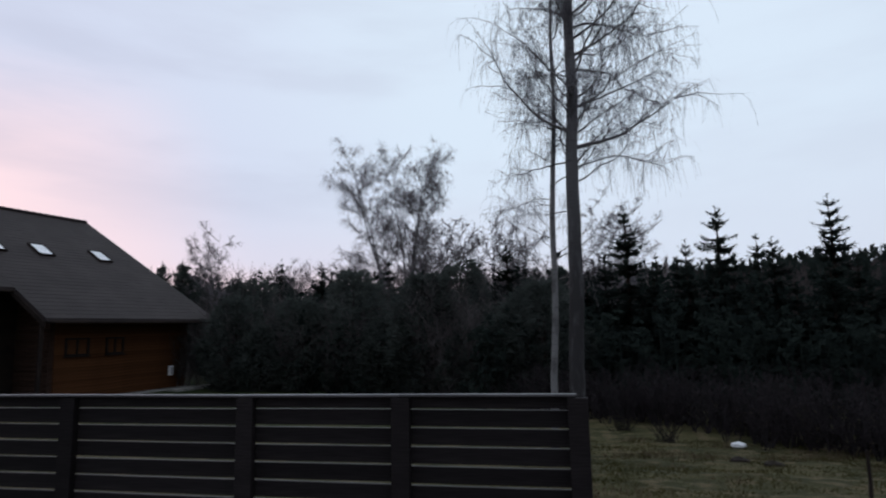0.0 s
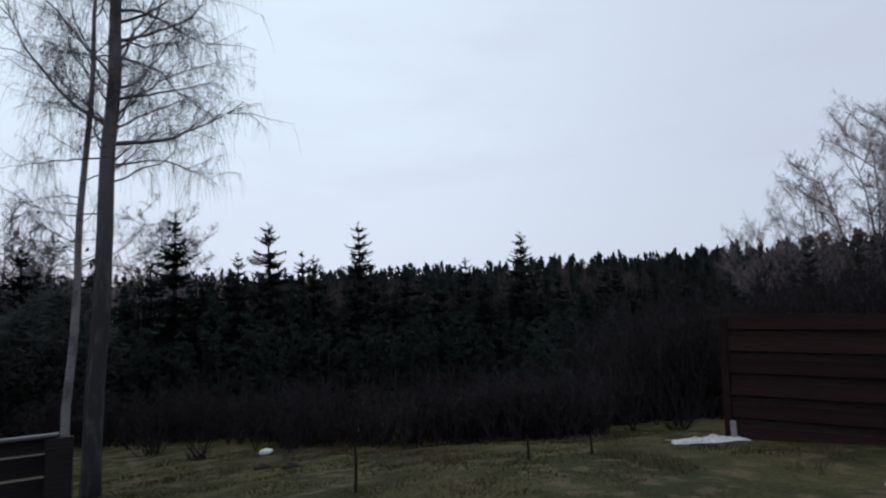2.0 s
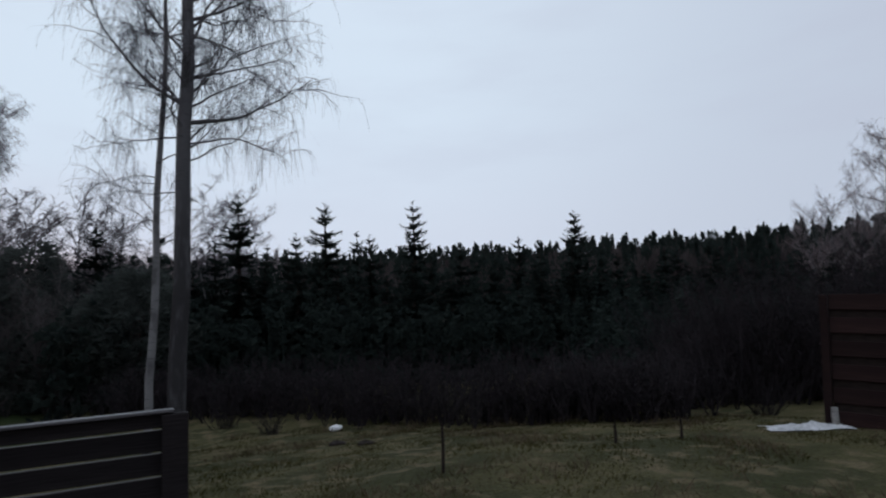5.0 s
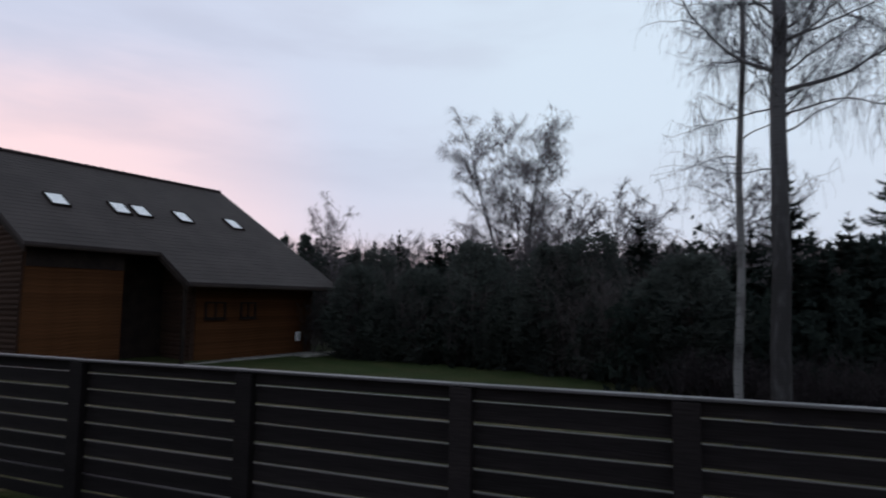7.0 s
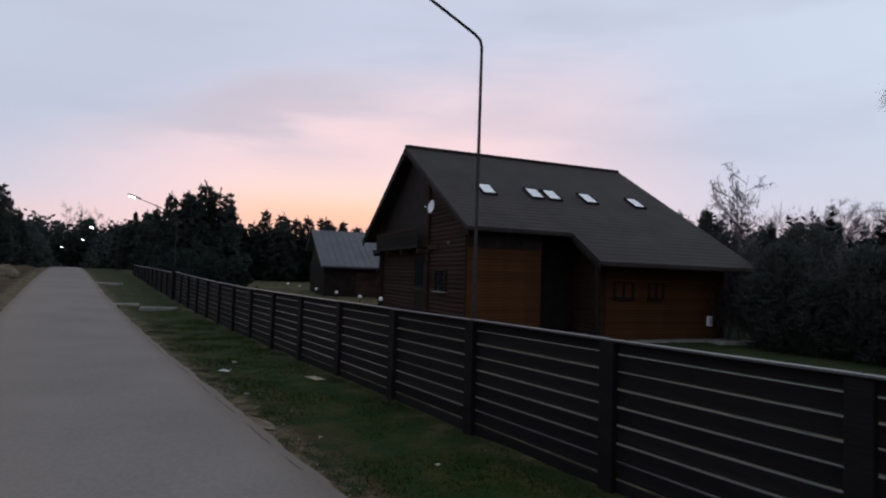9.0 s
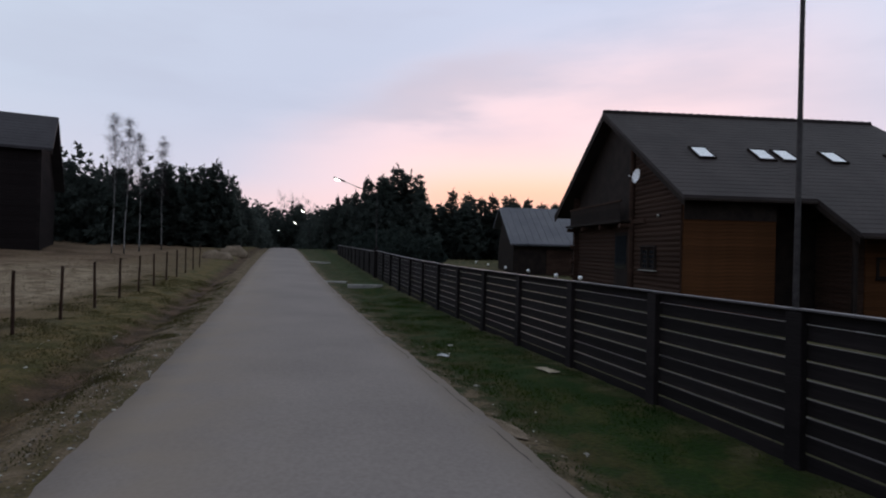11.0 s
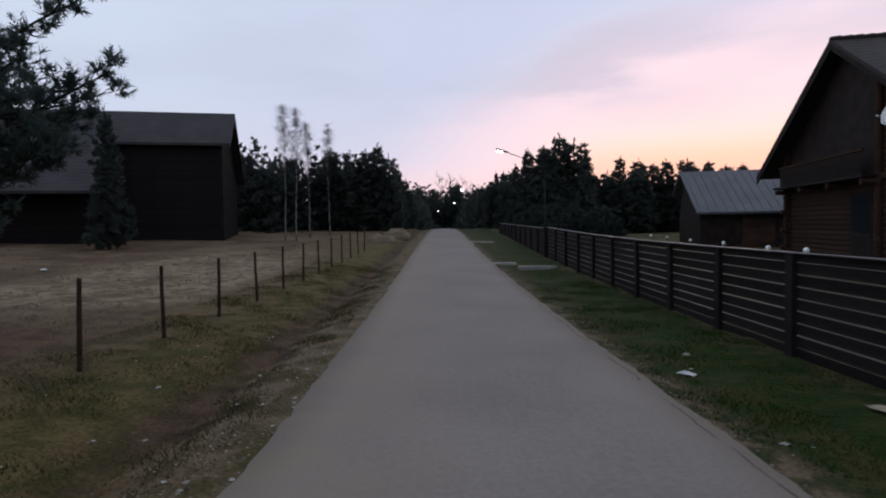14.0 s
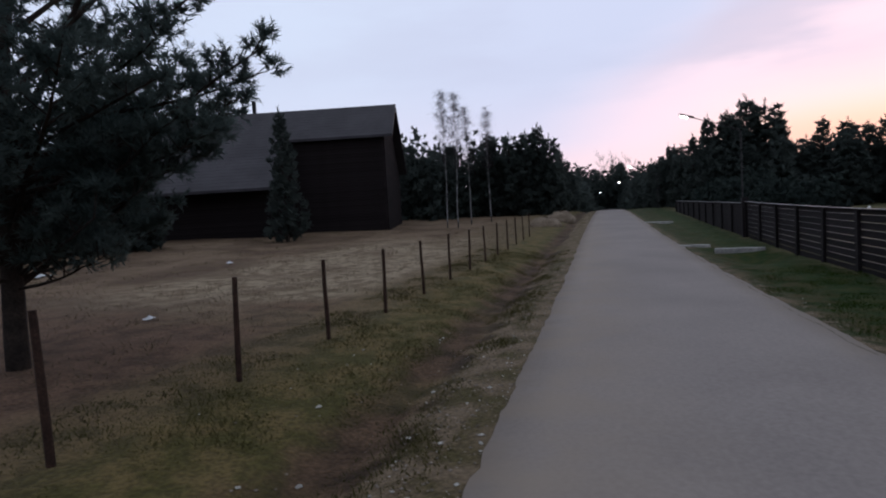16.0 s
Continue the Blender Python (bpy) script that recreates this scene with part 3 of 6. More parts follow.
def build_slat_fence():
    f = thing("slat_fence", pose(0, FENCE_Y, 0), "dark-stained horizontal slat fence, cap board paled with painted sky sheen", "fence")
    post_me = Shape().box(-0.085, -0.045, -0.35, 0.085, 0.03, 1.36, bevel=0.006).mesh("post", M_FENCE)
    slat_me = Shape().box(-0.5, 0.031, -0.0715, 0.5, 0.080, 0.0715, bevel=0.004).mesh("slat", M_FENCE)
    # the upper edges get a paler colour for the sky light they catch
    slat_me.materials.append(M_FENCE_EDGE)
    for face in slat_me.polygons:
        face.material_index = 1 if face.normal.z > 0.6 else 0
    kick_me = Shape().box(-0.5, 0.031, -0.2, 0.5, 0.055, 0.112, bevel=0.004).mesh("kickboard", M_FENCE)
    top_me = Shape().box(-0.5, 0.031, -0.067, 0.5, 0.055, 0.042, bevel=0.004).mesh("slat", M_FENCE)
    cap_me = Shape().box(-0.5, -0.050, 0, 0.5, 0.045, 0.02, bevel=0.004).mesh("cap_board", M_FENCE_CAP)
    rng = random.Random(5)
    for x in POSTS:
        p = part("post", post_me, None, f)
        p.matrix_basis = pose(x, 0, fence_base(x), rng.uniform(-0.4, 0.4), rng.uniform(-0.5, 0.5), 0)
    for a, b in zip(POSTS, POSTS[1:]):
        mid, length = (a + b) / 2, a - b
        slope = math.degrees(math.atan2(fence_base(a) - fence_base(b), length))
        z = (fence_base(a) + fence_base(b)) / 2
        top = part("slat", top_me, None, f)
        top.matrix_basis = pose(mid, 0, z + 1.331, 0, -slope) @ Matrix.Diagonal((length - 0.006, 1, 1, 1))
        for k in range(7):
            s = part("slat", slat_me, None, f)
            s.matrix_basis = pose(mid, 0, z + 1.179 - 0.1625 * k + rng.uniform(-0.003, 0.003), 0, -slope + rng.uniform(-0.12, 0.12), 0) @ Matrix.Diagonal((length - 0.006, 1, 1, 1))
        kick = part("kickboard", kick_me, None, f)
        kick.matrix_basis = pose(mid, 0, z, 0, -slope) @ Matrix.Diagonal((length - 0.006, 1, 1, 1))
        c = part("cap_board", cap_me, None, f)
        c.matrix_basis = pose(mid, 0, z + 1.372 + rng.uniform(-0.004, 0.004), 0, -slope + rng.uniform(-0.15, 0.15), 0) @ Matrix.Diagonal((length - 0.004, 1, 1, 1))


def build_board_fence():
    """The close-boarded stretch that carries on beyond the slats, its top nearly level while the lane climbs."""
    f = thing("board_fence", pose(0, FENCE_Y, 0), "dark close-boarded fence beside the lane, cap board paled with painted sky sheen", "fence")
    x0, x1 = POSTS[-1], -59.0
    n = 10
    step = (x0 - x1) / n

    def top(x):
        return 1.63 + (x0 - x) * 0.0155
    tall = Shape().box(-0.11, -0.11, -0.4, 0.11, 0.11, 1.55, bevel=0.01).mesh("gate_post", M_FENCE)
    g = part("gate_post", tall, None, f)
    g.matrix_basis = pose(x0 - 0.1, -0.02, rise(x0))
    post_me = Shape().box(-0.07, -0.07, -2.0, 0.07, 0.0, 0.0, bevel=0.01).mesh("post", M_FENCE)
    board_me = Shape().box(-0.078, 0.001, -1.9, 0.078, 0.024, 0.0, bevel=0.004).mesh("board", M_FENCE)
    cap_me = Shape().box(-0.5, -0.06, 0, 0.5, 0.06, 0.03, bevel=0.004).mesh("cap_board", M_FENCE_CAP)
    rng = random.Random(15)
    for i in range(n):
        x = x0 - 0.24 - step * i
        part("post", post_me, None, f).matrix_basis = pose(x - step, 0, top(x - step) - 0.02)
        for k in range(15):
            xb = x - step * (k + 0.5) / 15
            part("board", board_me, None, f).matrix_basis = pose(xb, 0, top(xb) - 0.004 - rng.uniform(0, 0.01))
        c = part("cap_board", cap_me, None, f)
        c.matrix_basis = pose(x - step / 2, 0, top(x - step / 2), 0, math.degrees(math.atan(0.0155)) + rng.uniform(-0.1, 0.1)) @ Matrix.Diagonal((step - 0.004, 1, 1, 1))


def build_gate_fence():
    """The neighbour's tall board-on-board fence."""
    a, b = Vector((9.0, 7.5, 0)), Vector((12.4, 0.65, 0))
    d = (b - a).normalized()
    ang = math.degrees(math.atan2(d.y, d.x))
    z = -0.42
    f = thing("board_on_board_fence", pose(a.x, a.y, z, 0, 0, ang) @ pose(0, 0, 0, 0, 2.6, 0), "tall reddish-brown fence of wide overlapping horizontal boards", "fence")
    front_me = Shape().box(-0.5, -0.04, -0.13, 0.5, -0.015, 0.13, bevel=0.004).mesh("board", M_REDFENCE)
    back_me = Shape().box(-0.5, 0.016, -0.10, 0.5, 0.04, 0.10, bevel=0.004).mesh("board", M_DARKWOOD)
    post_me = Shape().box(-0.06, -0.09, -0.4, 0.06, 0.06, 2.32, bevel=0.008).mesh("post", M_REDFENCE)
    for i in range(3):
        p = part("post", post_me, None, f)
        p.matrix_basis = pose(0.0 + 3.2 * i, 0.0, 0)
        if i < 2:
            for k in range(6):
                s = part("board", front_me, None, f)
                s.matrix_basis = pose(1.6 + 3.2 * i, 0, 0.22 + 0.395 * k) @ Matrix.Diagonal((3.06, 1, 1, 1))
                if k < 5:
                    s = part("board", back_me, None, f)
                    s.matrix_basis = pose(1.6 + 3.2 * i, 0, 0.417 + 0.395 * k) @ Matrix.Diagonal((3.06, 1, 1, 1))
    foot = Shape().tube([Vector((0, 0, -0.3)), Vector((0, 0, 0.42))], 0.055, 10)
    g = thing("fence_footing", pose(a.x - 0.05, a.y + 0.02, z) @ pose(0, -0.16, 0), "grey concrete post stub at the foot of a fence", "post")
    part("stub", foot, M_CONCRETE, g)


def build_field_posts():
    me = Shape()
    me.tube([Vector((0, 0, -0.4)), Vector((0.004, 0, 0.4)), Vector((-0.004, 0.004, 0.8)), Vector((0, 0, 1.17))], [0.034, 0.033, 0.031, 0.029], 8)
    me = me.mesh("shaft", M_RUST, False)
    rng = random.Random(8)
    first = None
    xs = [-11.9, -14.1, -16.37, -18.49, -20.71] + [-20.71 - 2.2 * i for i in range(1, 10)]
    for i, x in enumerate(xs):
        y = -3.68 + 0.03 * min(i, 5) + (0.0 if i < 5 else 0.012 * (i - 4))
        m = pose(x, y, land(x, y), rng.uniform(-1.5, 1.5), rng.uniform(-1.2, 1.2), rng.uniform(0, 360))
        if first is None:
            first = thing("fence_post", m, "thin rusty brown post standing in rough grass", "post", "posts along the field")
            part("shaft", me, None, first)
        else:
            copy_thing(first, m)


build_slat_fence()
build_board_fence()
build_gate_fence()
build_field_posts()


# ---------------------------------------------------------------- buildings
LOGS = {}


def log_wall(parent, name, x0, x1, y, z0, z1, axis, material, label="", r=0.11, trim=None):
    """Horizontal logs laid from z0 to z1 along an axis, on a thin backing; trim(z) gives the ends at a height."""
    key = (material.name, r)
    if key not in LOGS and r < 0.1:
        LOGS[key] = Shape().box(-0.5, -0.07, -r, 0.5, 0.07, r, bevel=0.012).mesh("log", material, False)
    elif key not in LOGS:
        LOGS[key] = Shape().tube([Vector((-0.5, 0, 0)), Vector((0.5, 0, 0))], r * 1.42, 10).mesh("log", material, False)
    back = Shape()
    b0, b1 = trim(z0 + 0.1) if trim else (x0, x1)
    top = min(z1, 4.2) if trim else z1 - 0.05
    if axis == "x":
        back.box(b0 + 0.05, y - 0.04, z0, b1 - 0.05, y + 0.04, top)
    else:
        back.box(y - 0.04, b0 + 0.05, z0, y + 0.04, b1 - 0.05, top)
    wall = part(name, back, material, parent, label)
    z = z0 + r
    while z < z1:
        a, b = trim(z) if trim else (x0, x1)
        if b - a > 0.2:
            lg = part("log", LOGS[key], None, wall)
            at_log = pose((a + b) / 2, y, z) if axis == "x" else pose(y, (a + b) / 2, z, 0, 0, 90)
            lg.matrix_basis = at_log @ Matrix.Diagonal((b - a, 1, 1, 1))
        z += 2 * r
    return wall


def window_parts(parent, x, y, z, w, h, axis, out, label="", sill=None):
    """A framed window on a wall; axis is the wall's run, out the side (+1 or -1) that it faces."""
    def slab(sh, a0, z0, a1, z1, d0, d1):
        lo, hi = sorted((y + out * d0, y + out * d1))
        if axis == "x":
            sh.box(a0, lo, z0, a1, hi, z1, bevel=0.008)
        else:
            sh.box(lo, a0, z0, hi, a1, z1, bevel=0.008)
    fr, t = Shape(), 0.09
    for a0, z0, a1, z1 in ((x - w / 2, z, x - w / 2 + t, z + h), (x + w / 2 - t, z, x + w / 2, z + h), (x - w / 2 + t, z, x + w / 2 - t, z + t), (x - w / 2 + t, z + h - t, x + w / 2 - t, z + h), (x - 0.035, z + t, x + 0.035, z + h - t)):
        slab(fr, a0, z0, a1, z1, 0.0, 0.15)
    win = part("window", fr, M_DARKWOOD, parent, label)
    gl = Shape()
    slab(gl, x - w / 2 + t, z + t, x + w / 2 - t, z + h - t, 0.02, 0.06)
    part("pane", gl, M_GLASS, win)
    sl = Shape()
    slab(sl, x - w / 2 - 0.05, z - 0.05, x + w / 2 + 0.05, z - 0.005, 0.0, 0.24)
    part("sill", sl, sill or M_DARKWOOD, win)
    return win


def roof_plane(sh, v0, z0, v1, z1, u0, u1, thick=0.16, e0=None, e1=None):
    """A stepped tile slope from the ridge (v0, z0) down to the eave (v1, z1), between two ends."""
    rows = max(2, int(math.hypot(v1 - v0, z1 - z0) / 0.35))
    out = []
    for i in range(rows):
        f0, f1 = i / rows, (i + 1) / rows
        a, b = (v0 + (v1 - v0) * f0, z0 + (z1 - z0) * f0), (v0 + (v1 - v0) * f1, z0 + (z1 - z0) * f1)
        out += [(a[0], a[1] + 0.0), (b[0], b[1] + 0.010)]
    outline = out + [(v1, z1 - thick), (v0, z0 - thick)]
    n = len(sh.v)
    sh.prism(outline, "y", u0, u1)
    # ends that run out towards the eave
    k = len(outline)
    for i in range(k):
        f = (outline[i][0] - v0) / (v1 - v0)
        for o, e, u in ((0, e0, u0), (k, e1, u1)):
            if e is not None:
                x, y, z = sh.v[n + o + i]
                sh.v[n + o + i] = (x, u + (e - u) * f, z)


def build_house():
    m = Matrix.Translation((-33.74, 17.03, 0)) @ pose(0, 0, 0, 0, 0, -9.94)
    h = thing("log_house", m, "two-storey log house with brown tiled roof and honey-coloured boarding", "house")
    RIDGE, E_EAVE, W_EAVE = 9.24, 7.85, -7.75
    SL_E = 0.64
    LOW_V = 10.05
    STEP = 6.05
    low_z = RIDGE - SL_E * LOW_V
    w_z = 4.22
    L, base = 15.1, -0.9
    rf = Shape()
    roof_plane(rf, 0, RIDGE, E_EAVE, RIDGE - SL_E * E_EAVE, 0, STEP, e0=0.45)
    roof_plane(rf, 0, RIDGE, LOW_V, low_z, STEP, L, e1=15.9)
    rf.prism([(0, RIDGE - 0.02), (LOW_V, low_z), (W_EAVE, w_z)], "y", L, L + 0.05)
    nn = len(rf.v)
    for i in (nn - 2, nn - 1, nn - 5, nn - 4):
        x, y, z = rf.v[i]
        rf.v[i] = (x, y + 0.78, z)
    roof_plane(rf, 0, RIDGE, W_EAVE, w_z, 0, L, e0=-0.3, e1=15.9)
    roof = part("roof", rf, M_ROOF, h, "brown stepped metal tile roof")
    tile = Shape().tube([Vector((0, 0, 0)), Vector((0, 0.42, 0.015))], [0.10, 0.125], 8).mesh("ridge_tile", M_ROOF)
    for i in range(37):
        part("ridge_tile", tile, None, roof).matrix_basis = pose(0, 0.405 * i, RIDGE + 0.02)
    # barge boards along the south verge
    for v1, z1 in ((E_EAVE, RIDGE - SL_E * E_EAVE), (W_EAVE, w_z)):
        bb = Shape().prism([(0, RIDGE - 0.17), (v1, z1 - 0.17), (v1, z1 - 0.42), (0, RIDGE - 0.42)], "y", 0.02, 0.07)
        bb.v = [(x, y + (0.45 if v1 > 0 else -0.3) * x / v1, z) for x, y, z in bb.v]
        part("barge_board", bb, M_DARKWOOD, roof)
    bb = Shape().prism([(E_EAVE - 0.3, RIDGE - SL_E * (E_EAVE - 0.3) - 0.17), (LOW_V, low_z - 0.17), (LOW_V, low_z - 0.4), (E_EAVE - 0.3, RIDGE - SL_E * (E_EAVE - 0.3) - 0.4)], "y", STEP - 0.05, STEP - 0.004)
    part("barge_board", bb, M_DARKWOOD, roof)
    for v, z, a, b in ((E_EAVE, RIDGE - SL_E * E_EAVE, 0.45, STEP), (LOW_V, low_z, STEP, 15.9)):
        g = Shape().box(v - 0.02, a, z - 0.22, v + 0.1, b, z - 0.1, bevel=0.02)
        part("gutter", g, M_DARKWOOD, roof)
    # gable wall with ends that follow the roof
    S_WALL, W_V, E_V = 0.75, -5.9, 7.15

    def trim(z):
        return (max(W_V - 0.3, -(RIDGE - 0.25 - z) / ((RIDGE - w_z) / -W_EAVE)), min(E_V, (RIDGE - 0.25 - z) / SL_E))
    log_wall(h, "gable_wall", W_V, E_V, S_WALL + 0.11, base, RIDGE - 0.3, "x", M_LOG, "dark brown log gable wall", trim=trim)
    gn = Shape().prism([(W_V, base), (E_V, base), (E_V, RIDGE - SL_E * E_V - 0.2), (0, RIDGE - 0.2), (W_V, RIDGE + (RIDGE - w_z) / W_EAVE * -W_V - 0.2)], "y", L - 0.9, L - 0.7)
    part("gable_wall", gn, M_LOG, h)
    log_wall(h, "side_wall", S_WALL - 0.3, L - 0.7, W_V, base, RIDGE - (RIDGE - w_z) / -W_EAVE * -W_V - 0.25, "y", M_LOG, "")
    log_wall(h, "side_wall", S_WALL + 0.05, 4.75, E_V, base, RIDGE - SL_E * E_V - 0.22, "y", M_ORANGELOG, "honey-brown boarded side wall", r=0.075)
    # dark strip laid over the honey boards as the eave's shade
    part("eave_boarding", Shape().box(E_V + 0.09, S_WALL + 0.05, 3.3, E_V + 0.12, 4.74, RIDGE - SL_E * E_V - 0.25), M_DARKWOOD, h, "dark strip standing for the shade under the eave")
    # lower wing under the long slope
    log_wall(h, "wing_wall", 7.7, 15.45, 8.3, base, low_z + 1.0, "y", M_ORANGELOG, "honey-brown boarded wing under the long roof slope", r=0.075)
    log_wall(h, "wing_wall", E_V - 1.2, 8.3, 7.6, base, 3.5, "x", M_LOG, "")
    part("wing_wall", Shape().box(6.0, 15.25, base, 8.3, 15.45, 3.6), M_LOG, h)
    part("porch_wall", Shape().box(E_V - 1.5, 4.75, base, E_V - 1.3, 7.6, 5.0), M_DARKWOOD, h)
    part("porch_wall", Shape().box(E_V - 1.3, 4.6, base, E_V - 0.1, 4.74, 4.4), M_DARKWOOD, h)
    for u in (6.15,):
        part("porch_post", Shape().box(9.6, u - 0.07, base, 9.74, u + 0.07, low_z + 0.1, bevel=0.01), M_DARKWOOD, h)
    plinth = Shape().box(W_V - 0.05, S_WALL - 0.02, -1.35, E_V + 0.12, L - 0.72, base, bevel=0.02)
    part("plinth", plinth, M_CONCRETE, h, "pale concrete plinth")
    plinth2 = Shape().box(E_V + 0.13, 6.6, -1.35, 9.3, 15.4, base, bevel=0.02)
    part("plinth", plinth2, M_CONCRETE, h)
    # balcony rail and floor band on the gable, door, windows
    band = Shape().box(W_V - 0.25, S_WALL - 0.14, 3.28, 3.9, S_WALL - 0.02, 3.5, bevel=0.02)
    part("floor_beam", band, M_LOG, h)
    # the western half of the gable: a flat dark sheet as the shaded recess, a balcony on beam ends, a round corner log
    def under(v):
        return RIDGE - 0.5 - (SL_E * v if v > 0 else (RIDGE - w_z) / -W_EAVE * -v)
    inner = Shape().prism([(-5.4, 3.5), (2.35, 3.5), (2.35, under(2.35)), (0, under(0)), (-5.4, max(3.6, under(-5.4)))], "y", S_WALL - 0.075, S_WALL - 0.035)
    part("balcony_wall", inner, M_DARKWOOD, h, "flat dark sheet standing for the shaded recess behind the balcony")
    part("balcony_floor", Shape().box(-6.2, 0.0, 3.36, 2.6, S_WALL - 0.16, 3.48, bevel=0.015), M_DARKWOOD, h)
    part("balcony_rail", Shape().box(-5.5, 0.03, 4.36, 2.5, 0.13, 4.46, bevel=0.012), M_LOG, h)
    bal = Shape().box(-0.055, 0.06, 3.49, 0.055, 0.085, 4.355, bevel=0.004).mesh("baluster", M_DARKWOOD)
    for k in range(44):
        part("baluster", bal, None, h).matrix_basis = pose(-5.35 + 0.178 * k, 0, 0)
    stub = Shape().tube([Vector((0, -0.72, 0)), Vector((0, 0.1, 0))], 0.12, 10).mesh("beam_end", M_LOG)
    for v in (-5.9, -3.1, -0.3, 2.45):
        part("beam_end", stub, None, h).matrix_basis = pose(v, S_WALL, 3.22)
    part("corner_log", Shape().tube([Vector((2.5, S_WALL - 0.12, base)), Vector((2.5, S_WALL - 0.12, under(2.5) + 0.2))], [0.15, 0.13], 10), M_LOG, h)
    for z in (0.4, 1.3, 2.2):
        part("log_end", stub, None, h).matrix_basis = pose(W_V - 0.02, S_WALL + 0.25, z)
    dr = Shape()
    dr.box(0.2, S_WALL - 0.05, base + 0.1, 1.9, S_WALL, 2.95, bevel=0.01)
    door = part("door", dr, M_DARKWOOD, h, "dark wooden entrance door")
    part("pane", Shape().box(0.35, S_WALL - 0.065, 1.1, 1.75, S_WALL - 0.052, 2.75), M_GLASS, door)
    window_parts(h, 4.3, S_WALL + 0.02, 1.15, 1.5, 1.1, "x", -1, sill=M_CONCRETE)
    window_parts(h, 8.75, 8.3, 1.1, 1.2, 0.85, "y", 1)
    window_parts(h, 10.75, 8.3, 1.1, 1.0, 0.85, "y", 1)
    # roof windows
    slope = math.atan(SL_E)
    for u in (2.74, 5.62, 6.72, 9.1, 12.45):
        v = 4.28
        mm = Matrix.Translation((v, u + 0.38, RIDGE - SL_E * v + 0.03)) @ Matrix.Rotation(slope, 4, "Y")
        fr = Shape()
        for a in ((-0.62, -0.42, 0.62, -0.36), (-0.62, 0.36, 0.62, 0.42), (-0.62, -0.36, -0.55, 0.36), (0.55, -0.36, 0.62, 0.36)):
            fr.box(a[0], a[1], -0.05, a[2], a[3], 0.09, m=mm, bevel=0.01)
        part("roof_window", fr, M_DARKWOOD, roof)
        part("blind", Shape().box(-0.55, -0.36, 0.0, 0.55, 0.36, 0.05, m=mm), M_BLIND, roof, "pale drawn roof window blind")
    # dish on the gable
    dm = m @ pose(3.7, S_WALL - 0.42, 5.45, 80, 0, 8) @ Matrix.Scale(0.88, 4)
    d = thing("satellite_dish", dm, "white satellite dish on a bracket on the log gable", "dish")
    bowl = Shape()
    rings, seg = 5, 20
    for side in (0, 1):
        for i in range(rings + 1):
            r = 0.36 * i / rings
            for k in range(seg):
                a = 2 * math.pi * k / seg
                bowl.v.append((r * math.cos(a), r * 1.08 * math.sin(a), 0.55 * r * r + (-0.015 if side else 0)))
    for side in (0, 1):
        o = side * (rings + 1) * seg
        for i in range(rings):
            for k in range(seg):
                j = (k + 1) % seg
                q = (o + i * seg + k, o + i * seg + j, o + (i + 1) * seg + j, o + (i + 1) * seg + k)
                bowl.f.append(q if not side else q[::-1])
    part("reflector", bowl, M_WHITE, d, smooth=True)
    part("feed_arm", Shape().tube([Vector((0, -0.36, 0.06)), Vector((0, -0.1, 0.42))], 0.012, 6), M_STEEL, d)
    part("receiver", Shape().tube([Vector((0, -0.1, 0.36)), Vector((0, -0.08, 0.48))], 0.03, 8), M_WHITE, d)
    part("bracket", Shape().tube([Vector((0, 0, -0.02)), Vector((0, 0, -0.2)), Vector((0, 0.05, -0.36))], 0.025, 8), M_STEEL, d)
    wl = thing("wall_lamp", m @ pose(5.3, S_WALL - 0.02, 3.55), "small pale wall lamp under the eave of the log house", "lamp")
    part("base_plate", Shape().box(-0.05, -0.03, -0.08, 0.05, 0.02, 0.08, bevel=0.01), M_STEEL, wl)
    part("glass_shade", Shape().ball((0, -0.1, 0.0), 0.06, 10, 8), M_CONCRETE, wl, smooth=True)
    # paved strip and small white box beside the wing
    part("terrace", Shape().box(9.35, 13.2, -1.3, 10.2, 15.9, -0.86, bevel=0.02), M_CONCRETE, h, "pale paved terrace")
    wb = thing("meter_box", m @ pose(8.46, 14.25, -0.22), "small white meter box on a boarded wall", "box")
    part("case", Shape().box(-0.06, -0.13, 0, 0.12, 0.13, 0.5, bevel=0.02), M_WHITE, wb)
    part("lid", Shape().box(0.121, -0.1, 0.05, 0.13, 0.1, 0.45), M_PLASTIC, wb)


def build_shed():
    m = Matrix.Translation((-48.4, 17.8, 0)) @ pose(0, 0, 0, 0, 0, -9.94)
    s = thing("shed", m, "low dark shed with a grey sheet-metal roof", "shed")
    part("wall", Shape().box(-7.0, 0.35, -0.8, -0.55, 11.6, 2.25), M_DARKWOOD, s)
    part("gable", Shape().prism([(-7.0, 2.25), (-0.55, 2.25), (-5.3, 5.2)], "y", 0.36, 0.5), M_DARKWOOD, s)
    rf = Shape().prism([(-5.4, 5.6), (0.0, 2.44), (0.0, 2.32), (-5.4, 5.45)], "y", 0, 12)
    rf.prism([(-5.4, 5.6), (-5.4, 5.45), (-8, 3.8), (-8, 3.95)], "y", 0, 12)
    roof = part("roof", rf, M_GREYROOF, s, "grey sheet-metal roof")
    slope = math.atan2(3.16, 5.4)
    seam = Shape().box(-3.1, -0.018, 0.0, 3.1, 0.018, 0.03).mesh("seam", M_GREYROOF)
    for i in range(21):
        part("seam", seam, None, roof).matrix_basis = Matrix.Translation((-2.7, 0.3 + 0.56 * i, 4.025)) @ Matrix.Rotation(slope, 4, "Y")
    part("door", Shape().box(-0.548, 3, 0.0, -0.50, 5, 2.0, bevel=0.01), M_LOG, s)


